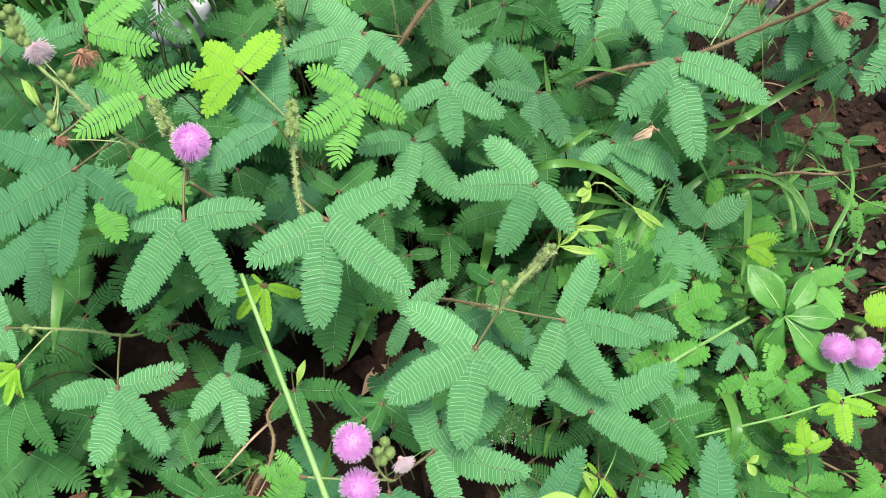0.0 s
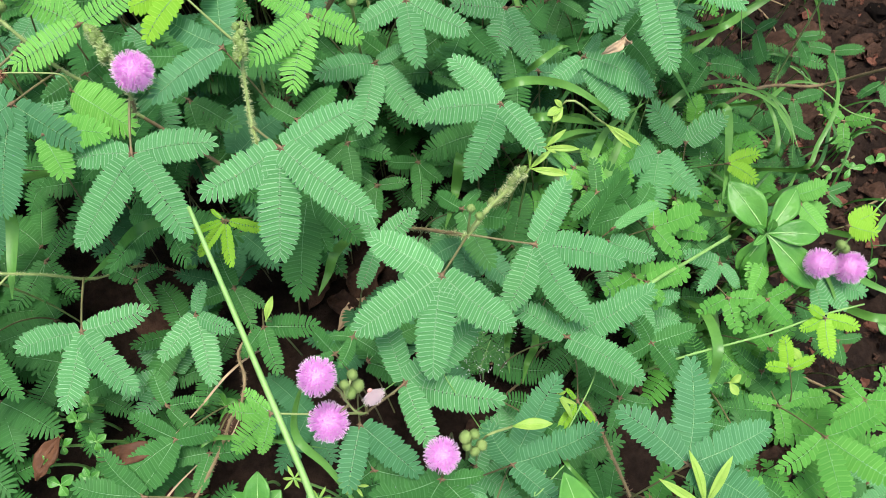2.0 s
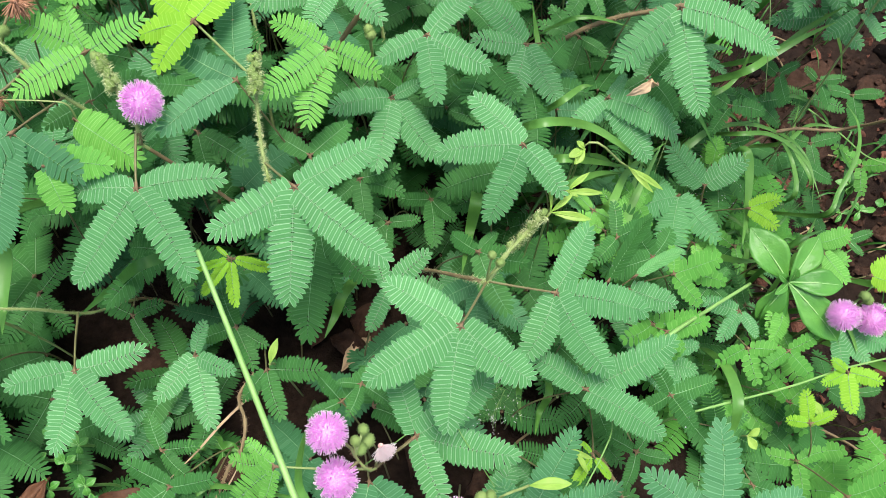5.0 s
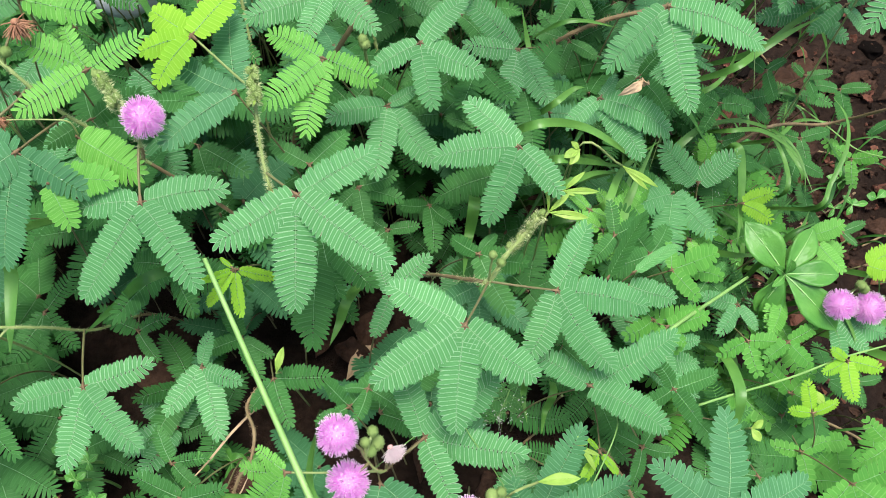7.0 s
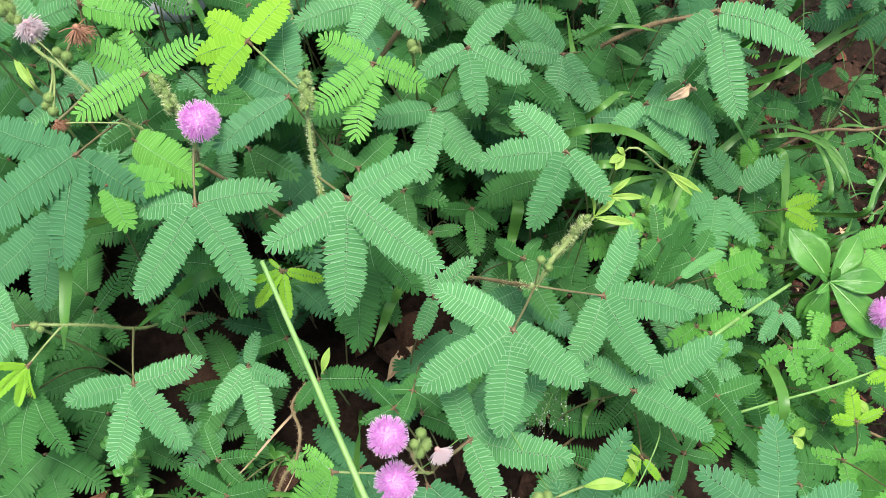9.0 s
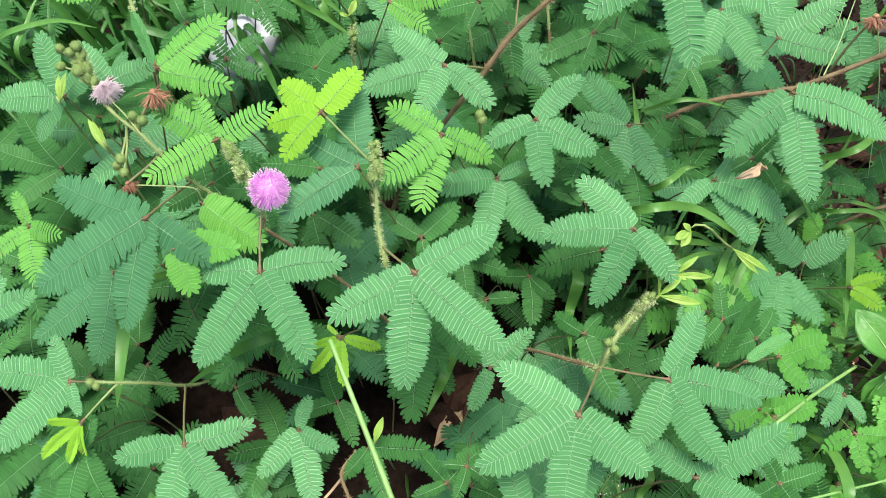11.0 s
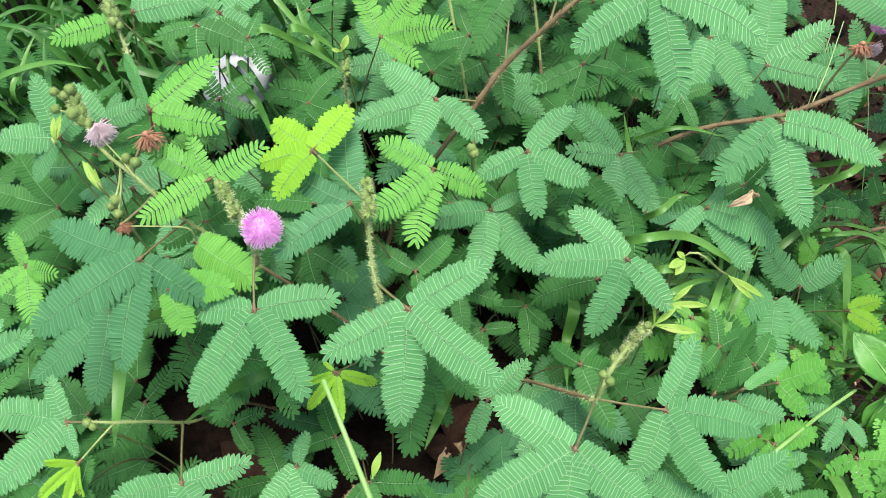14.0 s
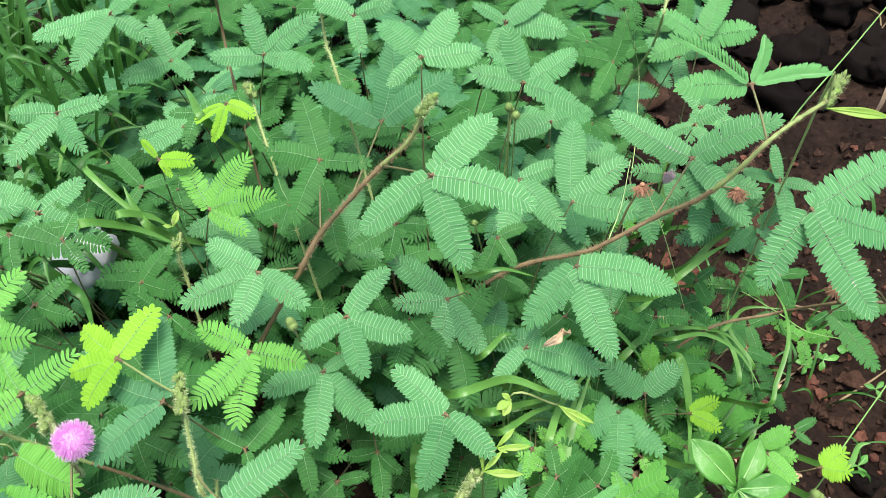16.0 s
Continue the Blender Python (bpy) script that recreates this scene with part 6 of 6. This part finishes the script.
broadleaf_weed((0.3871, 0.2917, 0.0212), [(-11, 4, 3, 6), (11, 7, 4, 6), (6, -9, -6, 6)], "small two-leaved green seedling on bare soil")
broadleaf_weed((0.3945, 0.2309, 0.0213), [(-14, 7, 4, 14), (13, 11, 7, 14), (-3, -13, -8, 14)], "small two-leaved green seedling on bare soil")
broadleaf_weed((0.2820, 0.4252, 0.0798), [(-8, 6, 4, 11), (11, 4, 3, 11)], "small two-leaved green seedling on bare soil")
broadleaf_weed((-0.0980, 0.1263, 0.2287), [(-7, 4, 2, 5), (7, 3, 2, 5), (-5, -5, -3, 5), (7, -5, -3, 5)], "small two-leaved green seedling on bare soil")
broadleaf_weed((-0.1390, 0.2206, 0.2287), [(-5, 9, 5, 9), (5, 6, 4, 9), (4, -7, -5, 9)], "small two-leaved green seedling on bare soil")
broadleaf_weed((-0.1067, 0.1268, 0.2294), [(-5, 8, 5, 7), (5, 3, 2, 7), (0, -10, -7, 7)], "small two-leaved green seedling on bare soil")
broadleaf_weed((-0.1888, 0.1324, 0.2444), [(-6, 2, 1, 4), (5, 3, 2, 4), (1, -4, -3, 4), (-3, 5, 3, 4)], "small two-leaved green seedling on bare soil")
broadleaf_weed((-0.1750, 0.1266, 0.2445), [(-6, 2, 1, 4), (5, 3, 2, 4), (1, -4, -3, 4), (-3, 5, 3, 4)], "small two-leaved green seedling on bare soil")
broadleaf_weed((-0.1798, 0.1180, 0.2441), [(-6, 2, 1, 4), (5, 3, 2, 4), (1, -4, -3, 4), (-3, 5, 3, 4)], "small two-leaved green seedling on bare soil")
broadleaf_weed((-0.1679, 0.1067, 0.2439), [(-6, 2, 1, 4), (5, 3, 2, 4), (1, -4, -3, 4), (-3, 5, 3, 4)], "small two-leaved green seedling on bare soil")
broadleaf_weed((-0.1855, 0.1054, 0.2433), [(-6, 2, 1, 4), (5, 3, 2, 4), (1, -4, -3, 4), (-3, 5, 3, 4)], "small two-leaved green seedling on bare soil")
broadleaf_weed((-0.1951, 0.1195, 0.2435), [(-6, 2, 1, 4), (5, 3, 2, 4), (1, -4, -3, 4), (-3, 5, 3, 4)], "small two-leaved green seedling on bare soil")
broadleaf_weed((-0.1605, 0.0972, 0.2445), [(-6, 2, 1, 4), (5, 3, 2, 4), (1, -4, -3, 4), (-3, 5, 3, 4)], "small two-leaved green seedling on bare soil")
broadleaf_weed((-0.1682, 0.0881, 0.2436), [(-6, 2, 1, 4), (5, 3, 2, 4), (1, -4, -3, 4), (-3, 5, 3, 4)], "small two-leaved green seedling on bare soil")
broadleaf_weed((-0.1920, 0.0956, 0.2442), [(-6, 2, 1, 4), (5, 3, 2, 4), (1, -4, -3, 4), (-3, 5, 3, 4)], "small two-leaved green seedling on bare soil")
broadleaf_weed((-0.0506, 0.0713, 0.2445), [(-5, 2, 1, 4), (5, 3, 2, 4), (1, -4, -2, 4), (-2, 4, 3, 4)], "small two-leaved green seedling on bare soil")
broadleaf_weed((-0.1165, 0.1230, 0.2449), [(-5, 2, 1, 4), (5, 3, 2, 4), (1, -4, -3, 4), (-3, 5, 3, 4)], "small two-leaved green seedling on bare soil")
broadleaf_weed((-0.0834, 0.0810, 0.2441), [(-5, 2, 1, 4), (5, 3, 2, 4), (1, -4, -2, 4), (-2, 4, 3, 4)], "small two-leaved green seedling on bare soil")
broadleaf_weed((-0.1895, 0.0884, 0.2294), [(-7, 3, 2, 6), (7, 4, 3, 6), (3, -5, -3, 6)], "small two-leaved green seedling on bare soil")


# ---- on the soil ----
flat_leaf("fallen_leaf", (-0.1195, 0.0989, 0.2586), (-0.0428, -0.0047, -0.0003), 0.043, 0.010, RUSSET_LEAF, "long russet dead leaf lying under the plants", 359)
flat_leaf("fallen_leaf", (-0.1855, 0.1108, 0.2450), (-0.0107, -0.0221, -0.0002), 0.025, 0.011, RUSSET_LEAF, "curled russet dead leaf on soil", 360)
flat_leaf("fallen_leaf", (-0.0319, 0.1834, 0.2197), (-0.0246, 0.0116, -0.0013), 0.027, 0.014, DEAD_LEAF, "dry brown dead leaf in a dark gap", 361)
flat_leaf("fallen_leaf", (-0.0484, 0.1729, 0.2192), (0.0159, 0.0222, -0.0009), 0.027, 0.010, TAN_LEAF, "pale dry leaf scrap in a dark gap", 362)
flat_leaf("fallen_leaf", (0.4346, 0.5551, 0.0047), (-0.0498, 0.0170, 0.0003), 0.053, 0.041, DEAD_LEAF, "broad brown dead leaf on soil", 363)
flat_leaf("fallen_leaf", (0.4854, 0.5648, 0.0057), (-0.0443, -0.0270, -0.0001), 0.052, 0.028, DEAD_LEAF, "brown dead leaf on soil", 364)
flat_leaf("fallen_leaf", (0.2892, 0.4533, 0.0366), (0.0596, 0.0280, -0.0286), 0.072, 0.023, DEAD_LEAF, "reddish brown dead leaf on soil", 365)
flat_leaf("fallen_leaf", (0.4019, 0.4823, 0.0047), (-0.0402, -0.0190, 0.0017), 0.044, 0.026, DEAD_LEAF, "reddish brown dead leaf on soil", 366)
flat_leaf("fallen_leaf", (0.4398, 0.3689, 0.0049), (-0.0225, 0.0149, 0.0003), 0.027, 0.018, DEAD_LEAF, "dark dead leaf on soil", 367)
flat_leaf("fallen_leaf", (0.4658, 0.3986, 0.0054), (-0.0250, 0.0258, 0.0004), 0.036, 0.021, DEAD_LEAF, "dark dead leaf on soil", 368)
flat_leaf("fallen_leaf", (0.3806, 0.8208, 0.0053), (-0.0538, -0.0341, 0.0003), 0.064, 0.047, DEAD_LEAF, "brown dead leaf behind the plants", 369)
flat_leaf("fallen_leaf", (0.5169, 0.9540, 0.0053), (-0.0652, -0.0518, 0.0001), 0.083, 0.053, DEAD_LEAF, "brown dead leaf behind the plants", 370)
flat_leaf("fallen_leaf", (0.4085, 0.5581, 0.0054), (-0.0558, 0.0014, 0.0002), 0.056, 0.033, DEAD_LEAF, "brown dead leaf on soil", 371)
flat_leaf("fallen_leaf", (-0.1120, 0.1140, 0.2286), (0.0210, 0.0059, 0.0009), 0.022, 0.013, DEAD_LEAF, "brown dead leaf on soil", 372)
flat_leaf("withered_leaf", (0.1048, 0.2598, 0.3609), (-0.0097, -0.0072, -0.0028), 0.013, 0.0045, TAN_LEAF, "curled tan withered leaf caught on green leaves", 5, (0.3, -0.6, 0.7), 0.6)
flat_leaf("withered_leaf", (0.1048, 0.2598, 0.3609), (0.0062, 0.0003, -0.0081), 0.007, 0.0035, TAN_LEAF, "curled tan withered leaf caught on green leaves", 8, (-0.5, -0.6, 0.5), 0.6)
white_cup((-0.1567, 0.3685, 0.3360))


# ---- shaded leaves below the canopy ----
hubs = np.array(TOPS)


def canopy_height(x, y):
    """Level of the leaf tops near a spot, from the hubs of the leaves that stand there."""
    d = (hubs[:, 0] - x) ** 2 + (hubs[:, 1] - y) ** 2 + 1e-5
    w = d ** -1.5
    return float((w * hubs[:, 2]).sum() / w.sum())


def understory_leaf(kind, seed, lite):
    r = np.random.default_rng(seed)
    n = 4 if seed % 3 else 3
    turn = r.uniform(0, 6.28)
    tips = []
    for i in range(n):
        a = turn + (i - (n - 1) / 2) * r.uniform(0.85, 1.2) + r.normal(0, 0.12)
        ln = r.uniform(26, 38)
        tips.append((ln * math.cos(a), ln * math.sin(a), r.uniform(-9, 2), r.uniform(0.47, 0.55)))
    ob = thing("mimosa_leaf", (0, 0, -1.0), "shaded deep green mimosa leaf low in the thicket" if kind in "DM" else "bright green mimosa leaf low at the bed's edge", "leaf",
               "mimosa leaves of the lower layer")
    put("petiole", petiole_mesh((0.012, 0.008, 0.12), (0, 0, 0)), ob)
    pinnae(ob, (0.012, 0.008, 0.12), kind, tips, (0, -0.25, 1.0), lite)
    return ob


def removed(things):
    for ob in things:
        for piece in list(ob.children_recursive):
            bpy.data.objects.remove(piece)
        bpy.data.objects.remove(ob)


def stacked(name, pieces, label, category):
    """Joins many (mesh, matrix) pairs into one mesh, keeping materials and leaflet coordinates."""
    mats, vs, fs, ps, us, base = [], [], [], [], [], 0
    cache = {}
    for me, m in pieces:
        if me.name not in cache:
            co = np.empty(len(me.vertices) * 3)
            me.vertices.foreach_get("co", co)
            uv = np.full((len(me.vertices), 2), 0.5)
            if me.uv_layers:
                li = np.empty(len(me.loops), dtype=np.int32)
                me.loops.foreach_get("vertex_index", li)
                lu = np.empty(len(me.loops) * 2, dtype=np.float32)
                me.uv_layers[0].data.foreach_get("uv", lu)
                uv[li] = lu.reshape(-1, 2)
            for mt in me.materials:
                if mt not in mats:
                    mats.append(mt)
            cache[me.name] = (co.reshape(-1, 3), uv, [tuple(p.vertices) for p in me.polygons], [mats.index(me.materials[p.material_index]) for p in me.polygons])
        co, uv, polys, picks = cache[me.name]
        mm = np.array(m)
        vs.append(co @ mm[:3, :3].T + mm[:3, 3])
        us.append(uv)
        fs += [tuple(q + base for q in p) for p in polys]
        ps += picks
        base += len(co)
    ob = put(name, finish(name, np.concatenate(vs), fs, mats, ps, np.concatenate(us)))
    return tagged(ob, label, category, "", "stuff")


WRAPPER = (-0.154, 0.372)
# open dark gaps between the plants: each slants from the soil (x, y) up to the leaf tops (x, y), with a radius
GAPS = [(-0.051, 0.188, -0.036, 0.123, 0.03), (-0.108, 0.146, -0.072, 0.097, 0.022), (-0.196, 0.148, -0.127, 0.098, 0.014), (-0.232, 0.261, -0.15, 0.169, 0.024), (-0.152, 0.237, -0.099, 0.154, 0.018), (-0.043, 0.348, -0.031, 0.224, 0.015), (-0.01, 0.311, -0.01, 0.201, 0.014), (-0.076, 0.357, -0.052, 0.23, 0.014)]


def in_gap(x, y, z):
    for x0, y0, x1, y1, r in GAPS:
        u = (z - 0.21) / 0.16
        if math.hypot(x - x0 - (x1 - x0) * u, y - y0 - (y1 - y0) * u) < r:
            return True
    return False


# mostly D leaves: the lower layer's shade is put into their colour
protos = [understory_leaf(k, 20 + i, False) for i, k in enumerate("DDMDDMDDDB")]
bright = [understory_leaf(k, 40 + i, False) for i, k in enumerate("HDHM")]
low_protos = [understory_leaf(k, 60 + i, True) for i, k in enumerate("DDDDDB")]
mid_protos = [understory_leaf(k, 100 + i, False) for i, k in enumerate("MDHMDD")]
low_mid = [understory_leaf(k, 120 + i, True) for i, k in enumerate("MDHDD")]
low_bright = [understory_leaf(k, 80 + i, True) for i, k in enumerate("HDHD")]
spread = np.random.default_rng(11)
heap, placed = [], 0
for layer, (lift, step) in enumerate(((0.050, 0.047), (0.064, 0.038), (0.079, 0.036), (0.100, 0.036))):
    for x0 in np.arange(-0.62, 0.46, step):
        for y0 in np.arange(-0.24, 0.98, step):
            x = x0 + spread.uniform(-0.5, 0.5) * step
            y = y0 + spread.uniform(-0.5, 0.5) * step
            rim = 0.205 + 0.14 * min(1, max(0, 0.19 - y) / 0.10) - 0.05 * max(0, min(1, (y - 0.2) / 0.2)) + 0.03 * noise.noise((y * 14, 0.5, 3.0))
            if y > 0.45:
                rim += 0.22 * min(1, (y - 0.45) / 0.3)
            far = math.hypot((x + 0.06) / 0.47, (y - 0.34) / 0.52) + 0.22 * noise.noise((x * 7, y * 7, 8.0))
            if x > rim or far > 1 or spread.uniform() < 0.08:
                continue
            if y < 0.15 and x < 0.02 and spread.uniform() < 0.3:
                continue
            if x < -0.22 and y > 0.42 and spread.uniform() < 0.6:
                continue
            if abs(x + 0.045) < 0.022 and abs(y - 0.165) < 0.025 or math.hypot(x - WRAPPER[0], y - WRAPPER[1] + 0.03) < 0.05:
                continue
            top = canopy_height(max(-0.28, min(x, 0.26)), max(0.05, min(y, 0.5)))
            g = ground_height(x, y)
            z = max(g + 0.016, top - lift - spread.uniform(0, 0.02) - 0.05 * max(0, x - 0.12))
            if math.hypot(x - 0.197, y - 0.195) < 0.06:
                z = min(z, 0.205)
            if z < g + 0.02 and layer > 1:
                continue
            if in_gap(x, y, z) or x < 0.03 and y < 0.26 and spread.uniform() < 0.25:
                continue
            edge = x > 0.12 and y < 0.26
            half = x > 0.06 and y < 0.30
            inner = layer == 0 and -0.32 < x and 0.0 < y < 0.6 and placed < 185
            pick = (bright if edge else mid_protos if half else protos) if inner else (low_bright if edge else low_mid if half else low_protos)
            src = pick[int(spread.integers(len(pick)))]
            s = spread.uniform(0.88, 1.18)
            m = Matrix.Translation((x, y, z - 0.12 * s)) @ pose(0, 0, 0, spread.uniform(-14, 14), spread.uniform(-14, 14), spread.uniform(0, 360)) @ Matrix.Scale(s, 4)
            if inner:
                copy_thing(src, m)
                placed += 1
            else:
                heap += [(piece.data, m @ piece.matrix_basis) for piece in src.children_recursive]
for k in range(64):
    x, y = spread.uniform(0.16, 0.33), spread.uniform(0.18, 0.52)
    if x > 0.30 - 0.08 * abs(y - 0.3) / 0.2:
        continue
    src = low_mid[int(spread.integers(len(low_mid)))]
    s = spread.uniform(0.6, 0.95)
    z = ground_height(x, y) + spread.uniform(0.03, 0.10)
    if math.hypot(x - 0.197, y - 0.195) < 0.07:
        continue
    m = Matrix.Translation((x, y, z - 0.12 * s)) @ pose(0, 0, 0, spread.uniform(-14, 14), spread.uniform(-14, 14), spread.uniform(0, 360)) @ Matrix.Scale(s, 4)
    heap += [(piece.data, m @ piece.matrix_basis) for piece in src.children_recursive]
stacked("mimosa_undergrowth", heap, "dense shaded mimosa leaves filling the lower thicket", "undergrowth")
removed(protos + bright + mid_protos + low_mid + low_protos + low_bright)


# ---- grass tufts behind and between ----
def grass_tuft(at, n, height, spread_r, skin, seed, label, wide=0.0045):
    r = np.random.default_rng(seed)
    ob = thing("grass_tuft", at, label, "grass", "grass tufts")
    for i in range(n):
        a = r.uniform(0, 6.28)
        out = np.array((math.cos(a), math.sin(a), 0)) * spread_r * r.uniform(0.4, 1.1)
        root = np.array((r.normal(0, 0.006), r.normal(0, 0.006), -0.004))
        h = height * r.uniform(0.6, 1.1)
        pts_b = [root, root + out * 0.25 + np.array((0, 0, h * 0.55)), root + out * 0.65 + np.array((0, 0, h * 0.92)), root + out * 1.15 + np.array((0, 0, h * r.uniform(0.7, 1.0)))]
        put("blade", blade_mesh(pts_b, wide * r.uniform(0.65, 1.2), skin, 0.3, (0.1, -0.4, 0.9)), ob, Matrix.Translation(pts_b[0]))
    return ob


tufts = np.random.default_rng(5)
for k in range(64):
    x, y = tufts.uniform(-0.50, -0.12), tufts.uniform(0.38, 0.78)
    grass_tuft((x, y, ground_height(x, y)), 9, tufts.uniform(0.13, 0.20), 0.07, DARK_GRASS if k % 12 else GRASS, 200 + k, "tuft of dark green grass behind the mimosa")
for k in range(12):
    x, y = tufts.uniform(0.06, 0.22), tufts.uniform(0.20, 0.42)
    grass_tuft((x, y, ground_height(x, y)), 6, tufts.uniform(0.06, 0.12), 0.06, GRASS if k % 2 else DARK_GRASS, 300 + k, "tuft of bright green grass at the bed's edge", 0.0034)
for k in range(34):
    x, y = tufts.uniform(0.26, 0.55), tufts.uniform(0.12, 0.75)
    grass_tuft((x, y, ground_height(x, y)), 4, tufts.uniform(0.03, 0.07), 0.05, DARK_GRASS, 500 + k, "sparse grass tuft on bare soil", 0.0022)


# ---- crumbs, brick bits and stones on the bare strip ----
soilr = np.random.default_rng(9)
brick_meshes, stone_meshes = [], []
for i in range(5):
    me = lump_mesh(1, i, 0.35)
    me.materials.append(BRICK)
    brick_meshes.append(me)
for i in range(5):
    me = lump_mesh(1, 20 + i, 0.75, True)
    me.materials.append(STONE)
    stone_meshes.append(me)


def lump(name, me, x, y, size, label, group):
    z = ground_height(x, y)
    ob = put(name, me, None, Matrix.Translation((x, y, z + size * 0.25)) @ pose(0, 0, 0, soilr.uniform(-30, 30), soilr.uniform(-30, 30), soilr.uniform(0, 360)) @ Matrix.Diagonal((size, size * soilr.uniform(0.6, 0.9), size * soilr.uniform(0.45, 0.7), 1)))
    return tagged(ob, label, "stone", group)


for i in range(70):
    lump("brick_fragment", brick_meshes[i % 5], soilr.uniform(0.26, 0.60), soilr.uniform(0.1, 0.55), 0.003 + 0.010 * soilr.uniform() ** 2, "small weathered red brick fragment on the soil", "brick fragments")
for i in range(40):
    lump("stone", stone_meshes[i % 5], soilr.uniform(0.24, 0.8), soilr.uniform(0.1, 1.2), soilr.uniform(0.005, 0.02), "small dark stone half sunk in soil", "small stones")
# the far corner's shade comes from the near-black colour of these stones
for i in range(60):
    lump("stone", stone_meshes[i % 5], soilr.uniform(0.48, 1.2), soilr.uniform(0.74, 1.0), soilr.uniform(0.02, 0.05), "large weathered stone with deep shade put into its colour", "large stones")
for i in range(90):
    lump("stone", stone_meshes[i % 5], soilr.uniform(0.3, 1.2), soilr.uniform(0.84, 1.40), soilr.uniform(0.025, 0.06), "large weathered stone with deep shade put into its colour", "large stones")
for i in range(70):
    x, y = soilr.uniform(0.2, 0.8), soilr.uniform(0.1, 1.1)
    a = soilr.uniform(0, 6.28)
    flat_leaf("fallen_leaf", (x, y, ground_height(x, y) + 0.004), (math.cos(a), math.sin(a), soilr.uniform(-0.1, 0.25)), soilr.uniform(0.012, 0.028), soilr.uniform(0.006, 0.014),
              DEAD_LEAF, "brown dead leaf lying on the soil", 60 + i, (soilr.normal(0, 0.25), soilr.normal(0, 0.25), 1), 0.3)
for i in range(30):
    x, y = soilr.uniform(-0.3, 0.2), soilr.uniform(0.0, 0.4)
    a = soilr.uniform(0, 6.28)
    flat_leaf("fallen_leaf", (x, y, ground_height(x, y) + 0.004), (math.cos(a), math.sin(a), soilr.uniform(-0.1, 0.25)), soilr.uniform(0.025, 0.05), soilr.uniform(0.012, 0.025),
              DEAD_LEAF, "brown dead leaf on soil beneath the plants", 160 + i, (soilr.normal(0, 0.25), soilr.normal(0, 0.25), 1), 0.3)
for i in range(24):
    x, y = soilr.uniform(0.22, 0.7), soilr.uniform(0.1, 0.9)
    a = soilr.uniform(0, 6.28)
    g = ground_height(x, y) + 0.003
    ln = soilr.uniform(0.03, 0.10)
    e = (x + ln * math.cos(a), y + ln * math.sin(a))
    stem_to([(x, y, g), ((x + e[0]) / 2 + 0.004, (y + e[1]) / 2, g + 0.004), (e[0], e[1], ground_height(*e) + 0.003)], 0.0012, 0.0006, "thin dry brown twig on soil", "twig", STEM)


def litter():
    """Broken scraps of dead leaves, too small to pick apart."""
    r = np.random.default_rng(41)
    scraps = [broad_mesh(1.0, r.uniform(0.45, 0.8), 0.25, 0.3, (DEAD_LEAF, BRICK, DEAD_LEAF, TAN_LEAF, DEAD_LEAF)[i], 300 + i, DEAD_LEAF, 0.35) for i in range(5)]
    pieces = []
    for i in range(1500):
        x, y = r.uniform(0.16, 0.72), r.uniform(0.08, 0.68)
        s = 0.004 + 0.014 * r.uniform() ** 2
        m = Matrix.Translation((x, y, ground_height(x, y) + 0.002)) @ pose(0, 0, 0, r.normal(0, 16), r.normal(0, 16), r.uniform(0, 360)) @ Matrix.Diagonal((s, s, s, 1))
        pieces.append((scraps[(0, 2, 4, 0, 2, 4, 0, 1, 2)[i % 9]] if i % 60 else scraps[3], m))
    return stacked("leaf_litter", pieces, "brown broken leaf litter strewn over the soil", "litter")


litter()


def crumbs():
    """Loose soil crumbs, too small to pick apart."""
    r = np.random.default_rng(31)
    verts, faces = [], []
    for i in range(7000):
        x, y = r.uniform(0.18, 0.75), r.uniform(0.05, 0.95)
        s = 0.0007 + 0.0045 * r.uniform() ** 4
        z = ground_height(x, y)
        b = len(verts)
        for d in ((1, 0, 0), (-1, 0, 0), (0, 1, 0), (0, -1, 0), (0, 0, 1), (0, 0, -1)):
            verts.append((x + d[0] * s * r.uniform(0.6, 1.3), y + d[1] * s * r.uniform(0.6, 1.3), z + d[2] * s * r.uniform(0.6, 1.2) + s * 0.3))
        faces += [(b, b + 2, b + 4), (b + 2, b + 1, b + 4), (b + 1, b + 3, b + 4), (b + 3, b, b + 4), (b + 2, b, b + 5), (b + 1, b + 2, b + 5), (b + 3, b + 1, b + 5), (b, b + 3, b + 5)]
    ob = put("soil_crumbs", finish("soil_crumbs", verts, faces, [SOIL], smooth=False))
    return tagged(ob, "loose dark soil crumbs and grit", "soil", "", "stuff")


crumbs()


# ---- rain drops left on the leaves ----
def dew():
    r = np.random.default_rng(77)
    bpy.context.view_layer.update()
    spots = []
    for ob in scene.objects:
        if ob.type == "MESH" and ob.name.startswith("pinna") and r.uniform() < 0.55:
            n = len(ob.data.vertices)
            for _ in range(int(r.integers(1, 4))):
                p = ob.matrix_world @ ob.data.vertices[int(r.integers(n * 3 // 4))].co
                spots.append(np.array(p))
    verts, faces = [], []
    for p in spots:
        bv, bf = ball(0.00022 + 0.00030 * r.uniform() ** 3, 4, 6, 0.7)
        s = len(verts)
        verts += [p + q + np.array((0, -0.0001, 0.00015)) for q in bv]
        faces += [tuple(s + j for j in q) for q in bf]
    ob = put("rain_drops", finish("rain_drops", verts, faces, [DROP]))
    return tagged(ob, "tiny clear rain drops scattered over the leaves", "water", "", "stuff")


dew()
